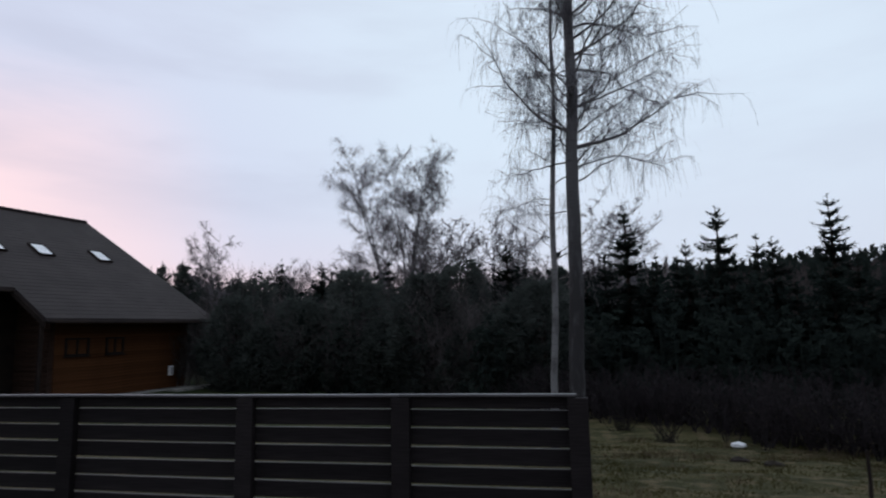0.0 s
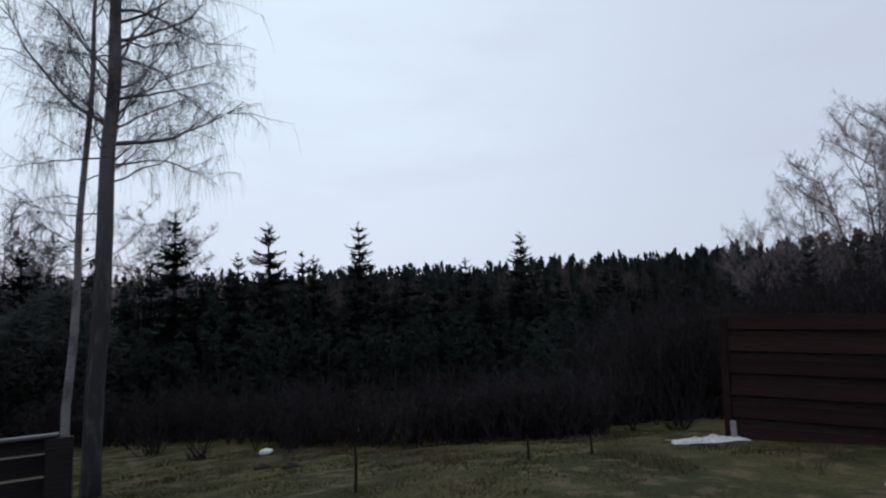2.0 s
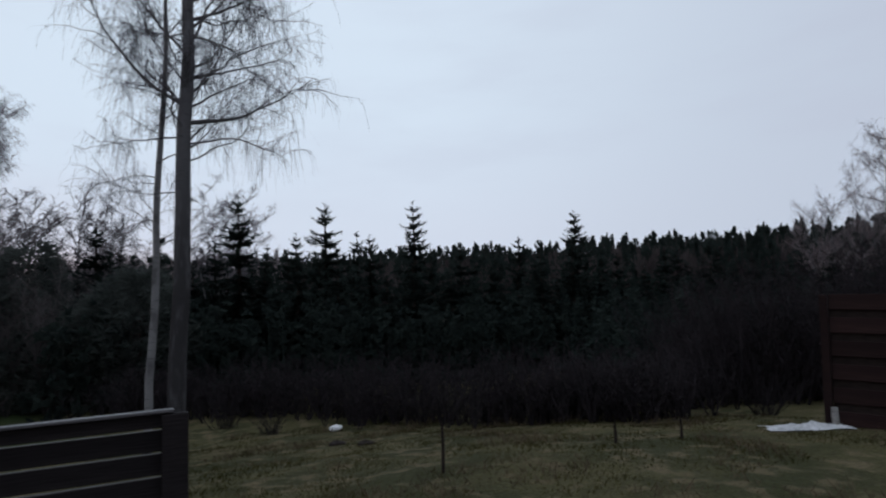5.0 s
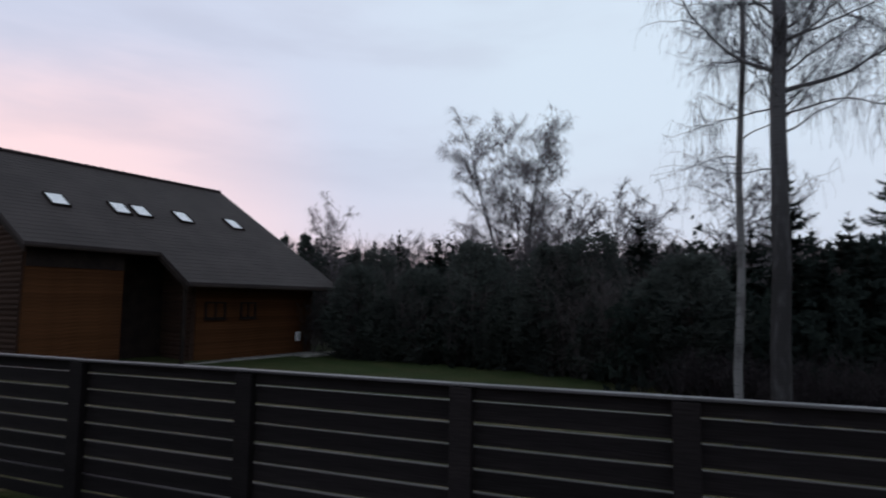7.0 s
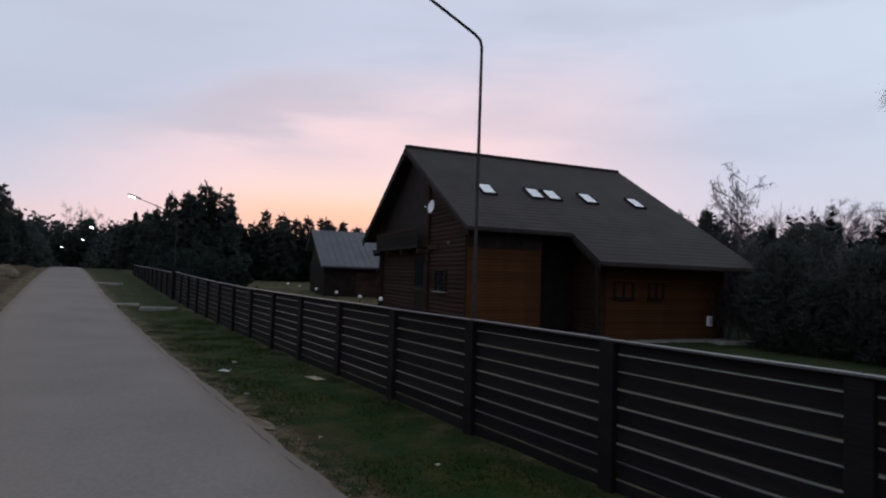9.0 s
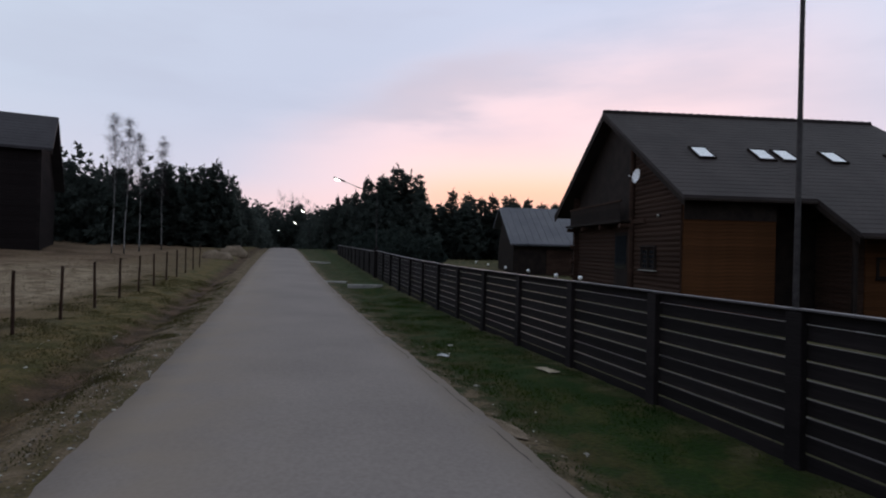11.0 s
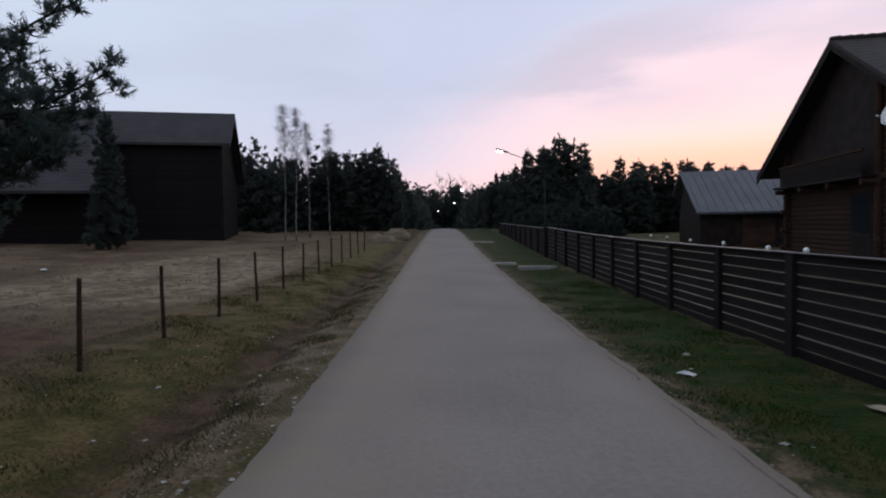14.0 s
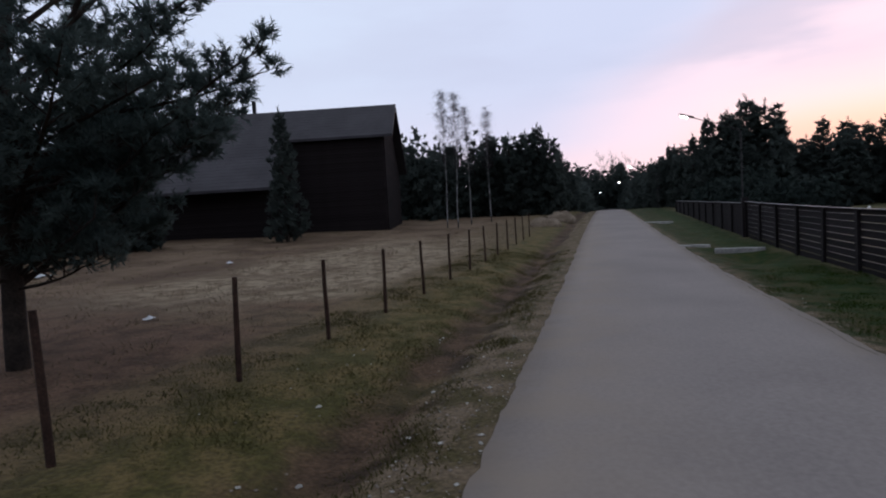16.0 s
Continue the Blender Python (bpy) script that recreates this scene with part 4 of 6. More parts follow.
def build_barn():
    """The larger dark house across the field."""
    R, Lp = Vector((-50.1, -13.6, 0)), Vector((-46.5, -28.5, 0))
    d = (Lp - R).normalized()
    ang = math.degrees(math.atan2(d.y, d.x)) + 90
    m = Matrix.Translation(R) @ pose(0, 0, 0, 0, 0, ang)
    # here local -y runs south along the ridge and +x faces the field
    b = thing("timber_house", m, "dark timber house with a long grey-brown roof beyond the field", "house")
    RIDGE, base = 9.95, 0.9
    sl = 0.80
    rf = Shape()
    roof_plane(rf, 0, RIDGE, 3.1, RIDGE - sl * 3.1, -6.9, 0)
    roof_plane(rf, 0, RIDGE, 7.2, RIDGE - sl * 7.2, -17.5, -6.9)
    roof_plane(rf, 0, RIDGE, -5.5, RIDGE - sl * 5.5, -17.5, 0)
    roof = part("roof", rf, M_BARNROOF, b, "grey-brown tiled roof with a long front slope")
    part("barge_board", Shape().prism([(0, RIDGE - 0.16), (3.1, RIDGE - sl * 3.1 - 0.16), (3.1, RIDGE - sl * 3.1 - 0.4), (0, RIDGE - 0.4)], "y", -0.08, -0.02), M_DARKWOOD, roof)
    for y in (-10.2, -10.9):
        part("flue", Shape().tube([Vector((-0.4, y, RIDGE - 0.6)), Vector((-0.4, y, RIDGE + (0.95 if y > -10.5 else 0.6)))], 0.14, 10), M_STEEL, roof, "dark round flue pipe")
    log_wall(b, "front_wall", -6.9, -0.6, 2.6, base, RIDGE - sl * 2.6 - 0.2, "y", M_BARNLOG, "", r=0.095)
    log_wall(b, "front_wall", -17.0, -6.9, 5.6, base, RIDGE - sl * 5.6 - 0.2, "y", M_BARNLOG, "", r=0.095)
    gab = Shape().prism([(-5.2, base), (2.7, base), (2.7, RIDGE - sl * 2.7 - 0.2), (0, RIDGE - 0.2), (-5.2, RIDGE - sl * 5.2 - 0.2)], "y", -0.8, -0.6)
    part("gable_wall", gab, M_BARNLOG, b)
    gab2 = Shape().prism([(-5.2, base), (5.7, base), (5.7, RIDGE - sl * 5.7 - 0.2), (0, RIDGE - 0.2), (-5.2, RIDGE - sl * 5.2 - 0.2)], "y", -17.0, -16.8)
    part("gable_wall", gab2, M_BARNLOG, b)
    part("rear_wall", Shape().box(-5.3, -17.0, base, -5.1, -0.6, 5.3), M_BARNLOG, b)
    part("side_wall", Shape().box(2.6, -7.0, base, 5.6, -6.8, 5.2), M_BARNLOG, b)
    part("plinth", Shape().box(-5.3, -17.0, -0.2, 5.7, -0.55, base), M_CONCRETE, b)


build_house()
build_shed()
build_barn()


# ---------------------------------------------------------------- lamps and globes
def build_street_lamps():
    def lamp_at(m, first):
        if first:
            return copy_thing(first, m)
        t = thing("street_lamp", m, "lit street lamp on a thin grey pole with angled arm", "street lamp", "street lamps along the lane")
        part("pole", Shape().tube([Vector((0, 0, -0.5)), Vector((0, 0, 2.5)), Vector((0, 0, 4.93)), Vector((0, -0.03, 5.02)), Vector((0, -0.12, 5.08))], [0.030, 0.024, 0.020, 0.020, 0.019], 10), M_POLE, t, smooth=True)
        part("arm", Shape().tube([Vector((0, -0.11, 5.075)), Vector((0, -1.15, 5.48)), Vector((0, -1.75, 5.70))], [0.019, 0.019, 0.017], 10), M_POLE, t, smooth=True)
        hd = part("head", Shape().box(-0.09, -0.30, -0.03, 0.09, 0.30, 0.04, m=Matrix.Translation((0, -2.0, 5.79)) @ pose(0, 0, 0, -18), bevel=0.02), M_POLE, t)
        part("lens", Shape().box(-0.07, -0.24, -0.085, 0.07, 0.06, -0.031, bevel=0.02, m=Matrix.Translation((0, -2.0, 5.79)) @ pose(0, 0, 0, -18)), M_LAMPGLOW, hd, "glowing warm white lens")
        return t
    first = lamp_at(pose(-10.62, 5.72, 0), None)
    for x, y, z in ((-36.9, 5.7, -0.45), (-63.7, 4.6, -0.6), (-94.6, 4.3, -0.6), (-139.5, 1.3, -0.6)):
        lamp_at(pose(x, y, z), first)


def build_globes():
    first = None
    for x, y, z in ((-31.45, 14.7, 0.64), (-34.45, 14.9, 0.62), (-42.1, 16.6, 0.57), (-50.4, 18.2, 0.52), (-56.9, 19.0, 0.58), (-63.0, 19.8, 0.62)):
        if first is None:
            first = thing("garden_globe", pose(x, y, z), "white globe garden light on a short dark post", "garden light", "globe lights along the path")
            part("globe", Shape().ball((0, 0, 0), 0.115, 14, 10), M_WHITE, first, smooth=True)
            part("stem", Shape().tube([Vector((0, 0, -2.2)), Vector((0, 0, -0.13))], 0.025, 8), M_STEEL, first)
            part("collar", Shape().tube([Vector((0, 0, -0.15)), Vector((0, 0, -0.105))], 0.055, 10), M_STEEL, first)
        else:
            copy_thing(first, pose(x, y, z))


build_street_lamps()
build_globes()


# ---------------------------------------------------------------- trees
def wander(rng, start, direction, length, count, bend=0.0, jitter=0.08, sag=0.0):
    """Points of a branch that starts one way and bends up (bend) or sags down towards its tip."""
    pts, p, d = [start.copy()], start.copy(), direction.normalized()
    step = length / count
    for i in range(count):
        f = (i + 1) / count
        d = d + Vector((rng.uniform(-1, 1), rng.uniform(-1, 1), rng.uniform(-1, 1))) * jitter
        d.z += bend / count - sag * f / count
        d.normalize()
        p = p + d * step
        pts.append(p.copy())
    return pts


def taper(r0, r1, n):
    return [r0 + (r1 - r0) * i / (n - 1) for i in range(n)]


def bare_tree(seed, height, r0, limbs=26, subs=5, twigs=5, crown=0.30, reach=0.28, steep=0.9, sag=1.2, twig_len=0.8, twig_r=0.006, forks=1, extra=(), lean=0.0, flat=True, tseg=3, spread=0.16, rough=0.10):
    """Trunk-and-limb shape and twig shape of a leafless birch. extra: limbs given as (height, azimuth, rise, length)."""
    rng = random.Random(seed)
    wood, fine = Shape(), Shape()
    stems = []
    for s in range(forks):
        a = rng.uniform(0, 1.5) + 6.283 * s / forks
        d = Vector((math.cos(a) * spread * (forks > 1) + lean, math.sin(a) * spread * (forks > 1), 1))
        h = height * (1.0 if s == 0 else rng.uniform(0.72, 0.95))
        pts = wander(rng, Vector((0.12 * s, 0.09 * s, -0.3)), d, h + 0.3, 16, 0.25 * (forks > 1), 0.022 if forks == 1 else 0.055)
        rr = [r0 * (1.15 if i == 0 else 1) * (1 - 0.93 * (i / 16) ** 0.9) / (1 + 0.35 * (forks > 1)) for i in range(17)]
        wood.tube(pts, rr, 9)
        stems.append((pts, rr))
    jobs = []
    for s, (pts, rr) in enumerate(stems):
        for k in range(limbs // forks):
            f = crown + (0.985 - crown) * ((k + rng.random()) / (limbs // forks))
            jobs.append((s, f, k * 2.4 + rng.uniform(-0.5, 0.5), None, None))
    for hh, az, up, ln in extra:
        jobs.append((0, hh / height, az, up, ln))
    for s, f, az, up, ln in jobs:
        pts, rr = stems[s]
        i = min(15, int(f * 16))
        base = pts[i].lerp(pts[i + 1], f * 16 - i)
        g0 = (f - crown) / (1 - crown)
        ln = ln or height * reach * (0.62 + 0.5 * math.sin(math.pi * min(1.0, g0 * 1.15)) - 0.22 * g0) * rng.uniform(0.65, 1.2)
        up = up if up is not None else steep * rng.uniform(0.6, 1.25)
        d = Vector((math.cos(az), math.sin(az), up))
        r = max(twig_r * 2.2, min(rr[i] * 0.55, 0.011 * ln + 0.006))
        limb = wander(rng, base, d, ln, 8, 0.35, rough, sag * 0.55)
        wood.tube(limb, taper(r, twig_r * 1.4, 9), 5, False) if not flat else wood.tube(limb[::2], taper(r, twig_r * 1.4, 5), 3, False)
        for j in range(subs):
            g = 0.22 + 0.78 * (j + rng.random()) / subs
            q = min(7, int(g * 8))
            b2 = limb[q].lerp(limb[q + 1], g * 8 - q)
            side = Vector((rng.uniform(-1, 1), rng.uniform(-1, 1), rng.uniform(-0.15, 0.8)))
            d2 = (limb[q + 1] - limb[q]).normalized() * 0.8 + side
            l2 = ln * rng.uniform(0.22, 0.45) * (1.15 - 0.5 * g)
            sub = wander(rng, b2, d2, l2, 5, 0.1, 0.13, sag * 0.9)
            fine.tube(sub, taper(max(twig_r * 1.3, r * 0.32), twig_r, 6), 3, False) if not flat else fine.ribbon(sub, taper(max(twig_r * 1.5, r * 0.32), twig_r, 6), side.orthogonal().normalized())
            for w in range(twigs):
                e = 0.15 + 0.85 * rng.random()
                q2 = min(4, int(e * 5))
                b3 = sub[q2].lerp(sub[q2 + 1], e * 5 - q2)
                d3 = Vector((rng.uniform(-1, 1), rng.uniform(-1, 1), rng.uniform(-0.5, 0.5)))
                tw = wander(rng, b3, d3, twig_len * rng.uniform(0.4, 1.2), tseg, 0, 0.16, sag * 2.0)
                fine.tube(tw, taper(twig_r, twig_r * 0.5, tseg + 1), 3, False) if not flat else fine.ribbon(tw, taper(twig_r * 1.2, twig_r * 0.3, tseg + 1), d3.orthogonal().normalized())
    return wood, fine


def spruce(seed, height, radius, whorls=None, dense=1.0):
    rng = random.Random(seed)
    wood, leaf = Shape(), Shape()
    wood.tube([Vector((0, 0, -0.4)), Vector((0, 0, height * 0.5)), Vector((0, 0, height))], [0.014 * height + 0.02, 0.009 * height, 0.008], 7)
    whorls = whorls or int(height * 2.7)
    for w in range(whorls):
        f = 0.02 + 0.975 * (w + rng.uniform(-0.45, 0.45)) / whorls
        z = f * height
        n = 7 if f < 0.9 else 5
        r = radius * ((1 - f) ** 0.82) * 1.0 + 0.07
        az0 = rng.uniform(0, 6.28)
        for k in range(n):
            az = az0 + 6.283 * k / n + rng.uniform(-0.3, 0.3)
            ln = r * rng.uniform(0.45, 1.3)
            out = Vector((math.cos(az), math.sin(az), 0))
            side = Vector((-out.y, out.x, 0))
            lift = 0.45 if f > 0.85 else (0.10 if f > 0.6 else -0.25)
            pts, dz = [], rng.uniform(-0.12, 0.12)
            for i in range(5):
                s = i / 4
                pts.append(Vector((0, 0, z + dz)) + out * (ln * s) + Vector((0, 0, ln * (lift * s - 0.55 * s * (1 - s) + 0.10 * s * s))))
            steps = max(4, int(8 * dense * min(1.0, 0.4 + ln / 1.4)))
            for i in range(steps):
                s = (i + 0.5) / steps
                q = min(3, int(s * 4))
                p = pts[q].lerp(pts[q + 1], s * 4 - q)
                tl = ln * 0.36 * (1.05 - 0.7 * s) + 0.06
                wd = 0.05 + 0.06 * ln
                for sg in (-1, 1):
                    tip = p + side * (sg * tl) + out * (tl * 0.65) + Vector((0, 0, rng.uniform(-0.35, 0.02) * tl))
                    leaf.tri(p - out * wd, p + out * wd, tip)
                drop = p + out * rng.uniform(-0.05, 0.1) + Vector((0, 0, -rng.uniform(0.15, 0.42) * (0.3 + ln * 0.5)))
                leaf.tri(p - side * wd, p + side * wd, drop)
            tip = pts[4] + out * 0.10 + Vector((0, 0, 0.04))
            leaf.tri(pts[4] - side * 0.05, pts[4] + side * 0.05, tip)
    for i in range(5):
        a = 1.256 * i
        b = Vector((0, 0, height * (0.975 + 0.005 * i)))
        leaf.tri(b, b + Vector((0, 0, 0.04)), b + Vector((math.cos(a) * 0.14, math.sin(a) * 0.14, 0.1)))
    return wood, leaf


def tuft(leaf, rng, c, d, size, count, width):
    """A brush of needles."""
    d = d.normalized()
    a = d.orthogonal().normalized()
    b = d.cross(a)
    for i in range(count):
        t = rng.uniform(0, 6.283)
        o = (a * math.cos(t) + b * math.sin(t)) * rng.uniform(0.35, 1.0) + d * rng.uniform(0.1, 1.0)
        o.normalize()
        s = o.cross(d)
        s = s.normalized() * width if s.length > 1e-4 else a * width
        p = c - d * size * rng.uniform(0, 0.9)
        leaf.tri(p - s, p + s, p + o * size * rng.uniform(0.7, 1.15))


def fan_birch(seed, height, stems=5, limbs=9, subs=8, bunch=16, spread=0.34, reach=0.24, girth=0.011, hang=1.0, slim=1.0):
    """A leafless birch seen from afar: stems that fan out, rising limbs, and bunches of fine twigs that droop from their ends."""
    rng = random.Random(seed)
    wood, fine = Shape(), Shape()
    for s in range(stems):
        az = 6.283 * s / stems + rng.uniform(-0.5, 0.5)
        out = spread * (0.25 + 0.95 * ((s * 0.618) % 1.0)) * (stems > 1)
        top = height * (rng.uniform(0.74, 0.9) if s else 0.91) * (1 - 0.16 * out)
        stem = wander(rng, Vector((0.25 * math.cos(az) * (stems > 1), 0.25 * math.sin(az) * (stems > 1), -0.3)), Vector((out * math.cos(az), out * math.sin(az), 1)), top + 0.3, 16, 0.15, 0.06)
        r0 = 0.011 * height * slim
        wood.tube(stem, [max(0.02, r0 * (1 - 0.95 * (i / 16) ** 0.8)) for i in range(17)], 6, False)
        for k in range(limbs):
            f = 0.34 + 0.65 * (k + rng.random()) / limbs
            q = min(15, int(f * 16))
            base = stem[q].lerp(stem[q + 1], f * 16 - q)
            a2 = az + rng.gauss(0, 1.5) if rng.random() < 0.6 else k * 2.4
            ln = height * reach * (1.10 - 0.55 * f) * rng.uniform(0.7, 1.25)
            limb = wander(rng, base, Vector((math.cos(a2), math.sin(a2), rng.uniform(0.35, 1.05))), ln, 7, 0.35, 0.18)
            wood.tube(limb[::2] + limb[7:], taper(max(0.02, 0.012 * ln), 0.010, 5), 3, False)
            for j in range(subs):
                g = 0.2 + 0.8 * (j + rng.random()) / subs
                p = min(6, int(g * 7))
                b2 = limb[p].lerp(limb[p + 1], g * 7 - p)
                d2 = (limb[p + 1] - limb[p]).normalized() * 0.9 + Vector((rng.uniform(-1, 1), rng.uniform(-1, 1), rng.uniform(-0.2, 0.9)))
                sub = wander(rng, b2, d2, height * rng.uniform(0.035, 0.085) * (1.2 - 0.4 * g), 4, 0.2, 0.2, 0.6)
                side = d2.orthogonal().normalized()
                fine.ribbon(sub, taper(girth * 1.3, girth * 0.8, 5), side)
                for w in range(bunch):
                    e = rng.random() ** 0.6
                    p2 = min(3, int(e * 4))
                    b3 = sub[p2].lerp(sub[p2 + 1], e * 4 - p2)
                    d3 = (sub[p2 + 1] - sub[p2]).normalized() * 0.5 + Vector((rng.uniform(-1, 1), rng.uniform(-1, 1), rng.uniform(-0.7, 0.7)))
                    d3.normalize()
                    ln3 = rng.uniform(0.016, 0.05) * height
                    m3 = b3 + d3 * ln3 * 0.5
                    t3 = m3 + (d3 * 0.5 + Vector((0, 0, -rng.uniform(0.2, 1.0) * hang))).normalized() * ln3 * 0.6
                    c3 = Vector((rng.uniform(-1, 1), rng.uniform(-1, 1), 0)).normalized()
                    fine.ribbon((b3, m3, t3), (girth * 0.85, girth * 0.75, girth * 0.3), c3)
    return wood, fine


def stand_pine(seed, height, radius, lobes=84, per=11, size=0.27, width=0.036, low=0.03, blunt=0.62):
    """A closed pine of a stand: lumpy crown of upright needle shoots round a tapered trunk, dense to the ground."""
    rng = random.Random(seed)
    wood, leaf = Shape(), Shape()
    wood.tube([Vector((0, 0, -0.4)), Vector((0.05, 0, height * 0.5)), Vector((0, 0, height * 0.97))], [0.016 * height, 0.010 * height, 0.01], 5, False)
    for k in range(lobes):
        f = low + (0.93 - low) * (k + rng.random()) / lobes
        env = radius * min(1.0, 0.70 + 1.2 * f) * (1 - f) ** blunt
        az = k * 2.4 + rng.uniform(-0.5, 0.5)
        far = env * rng.uniform(0.50, 0.93)
        c = Vector((far * math.cos(az), far * math.sin(az), f * height))
        r = 0.165 * radius * rng.uniform(0.75, 1.3) * (1.15 - 0.55 * f)
        wood.tube([Vector((0, 0, f * height - 0.3 * far)), c], [0.03, 0.012], 3, False)
        for i in range(per):
            o = Vector((rng.gauss(0, 1), rng.gauss(0, 1), rng.gauss(0, 0.75)))
            o = o.normalized() * r * rng.uniform(0.55, 1.0)
            p = c + o
            up = Vector((o.x * 0.5 / r, o.y * 0.5 / r, 0.75 + 0.35 * rng.random()))
            sz = size * rng.uniform(0.7, 1.25)
            for n in range(3):
                d = up + Vector((rng.uniform(-1, 1), rng.uniform(-1, 1), rng.uniform(-0.5, 0.5))) * 0.7
                s = Vector((rng.uniform(-1, 1), rng.uniform(-1, 1), rng.uniform(-0.3, 0.3))).normalized() * width * rng.uniform(1.0, 2.0)
                leaf.tri(p - s, p + s, p + d.normalized() * sz)
        # the lobe's shaded inside
        for i in range(3):
            o = Vector((rng.gauss(0, 1), rng.gauss(0, 1), rng.gauss(0, 1))).normalized() * r * 0.95
            s = o.orthogonal().normalized() * r * 0.95
            leaf.tri(c + s - o * 0.4, c - s - o * 0.4, c + o)
    # the closed inside of the crown
    for i in range(110):
        f = low + (0.88 - low) * i / 110
        env = radius * min(1.0, 0.70 + 1.2 * f) * (1 - f) ** blunt
        a, w = rng.uniform(0, 6.283), env * 0.55 * math.sqrt(rng.random())
        c = Vector((w * math.cos(a), w * math.sin(a), f * height))
        o = Vector((rng.gauss(0, 1), rng.gauss(0, 1), rng.gauss(0, 1))).normalized() * env * 0.38
        q = o.orthogonal().normalized() * env * 0.30
        leaf.tri(c + q - o * 0.5, c - q - o * 0.5, c + o)
    for i in range(16):
        p = Vector((rng.gauss(0, 0.05), rng.gauss(0, 0.05), height * (0.86 + 0.13 * i / 16)))
        s = Vector((rng.uniform(-1, 1), rng.uniform(-1, 1), 0)).normalized() * width
        leaf.tri(p - s, p + s, p + Vector((rng.gauss(0, 0.12), rng.gauss(0, 0.12), size * 1.2)))
    return wood, leaf


def open_pine(seed, height, radius, limbs=50, skirt=40, low=0.15):
    """A pine grown in the open: steeply rising limbs whose outer halves end in dense round brushes of needles, with sky between them."""
    rng = random.Random(seed)
    wood, leaf = Shape(), Shape()
    stem = wander(rng, Vector((0, 0, -0.4)), Vector((0.02, 0.03, 1)), height + 0.4, 12, 0, 0.03)
    wood.tube(stem, [0.015 * height * (1 - 0.9 * i / 12) + 0.012 for i in range(13)], 9)
    for k in range(-skirt, limbs):
        f = low + ((0.96 - low) * ((k + rng.random()) / limbs) ** 1.35 if k >= 0 else 0.24 * (k + skirt) / skirt)
        g = (f - low) / (1 - low)
        i = min(11, int(f * 12))
        az = k * 2.39996 + rng.uniform(-0.4, 0.4)
        slope = rng.uniform(0.40, 0.85) + 0.45 * g if k >= 0 else rng.uniform(0.08, 0.38)
        ln = (radius * min(1.0, 0.88 + 0.5 * g) * (1 - g ** 2.2) + 0.25) * rng.uniform(0.86, 1.04) * (0.95 if k >= 0 else 0.56 + 0.38 * (k + skirt) / skirt) * math.sqrt(1 + slope * slope)
        limb = wander(rng, stem[i].lerp(stem[i + 1], f * 12 - i), Vector((math.cos(az), math.sin(az), slope)), ln, 8, 0.1, 0.10)
        wood.tube(limb, taper(0.010 + 0.009 * ln, 0.008, 9), 5, False)
        for j in range(int(8 + 3.5 * ln)):
            e = 0.30 + 0.70 * (j + rng.random()) / int(8 + 3.5 * ln)
            q = min(7, int(e * 8))
            root = limb[q].lerp(limb[q + 1], e * 8 - q)
            side = Vector((rng.gauss(0, 1), rng.gauss(0, 1), rng.uniform(-0.1, 0.9))).normalized()
            reach = rng.uniform(0.25, 0.75) * (1.15 - 0.6 * e)
            twig = wander(rng, root, side + Vector((math.cos(az), math.sin(az), 0.5)) * 0.5, reach, 3, 0.3, 0.12)
            wood.tube(twig, taper(0.011, 0.005, 4), 3, False)
            c, r = twig[3], rng.uniform(0.13, 0.25)
            for t in range(int(8 + 33 * r)):
                o = Vector((rng.gauss(0, 1), rng.gauss(0, 1), rng.gauss(0.1, 0.8))).normalized()
                p = c + o * (r * rng.random() ** 0.5)
                tuft(leaf, rng, p, o + Vector((0, 0, 0.5)) + side * 0.3, rng.uniform(0.10, 0.15), 9, 0.0115)
    return wood, leaf


def bushy_conifer(seed, height, radius, sprays=1150):
    """A broad unclipped garden conifer, closed to the ground, with a lumpy rounded outline."""
    rng = random.Random(seed)
    wood, leaf = Shape(), Shape()
    wood.tube([Vector((0, 0, -0.3)), Vector((0.05, 0, height * 0.5)), Vector((0, 0.04, height * 0.92))], [0.10, 0.06, 0.012], 6)
    for k in range(sprays):
        f = rng.random() ** 1.15
        a = rng.uniform(0, 6.283)
        lump = 1 + 0.55 * noise.noise((math.cos(a) * 1.6 + seed, math.sin(a) * 1.6, f * height * 0.55))
        w = radius * lump * math.sin(math.pi * (0.16 + 0.80 * f)) ** 0.75 * (0.55 + 0.45 * rng.random() ** 0.4)
        out = Vector((math.cos(a), math.sin(a), 0))
        c = out * w + Vector((0, 0, f * height * (0.94 + 0.06 * lump)))
        for n in range(5):
            d = (out * rng.uniform(0.2, 1.1) + Vector((rng.gauss(0, 0.5), rng.gauss(0, 0.5), rng.uniform(-0.35, 0.75)))).normalized()
            s = d.cross(Vector((rng.uniform(-1, 1), rng.uniform(-1, 1), rng.uniform(-1, 1))))
            s = s.normalized() * rng.uniform(0.035, 0.06)
            p = c + Vector((rng.gauss(0, 0.09), rng.gauss(0, 0.09), rng.gauss(0, 0.09)))
            leaf.tri(p - s, p + s, p + d * rng.uniform(0.22, 0.46))
    return wood, leaf


def plant(name, meshes, m, label, category, group=""):
    t = thing(name, m, label, category, group)
    for n, me in meshes:
        part(n, me, None, t)
    return t


def at(x, y, sink=0.0):
    return land(x, y) - sink


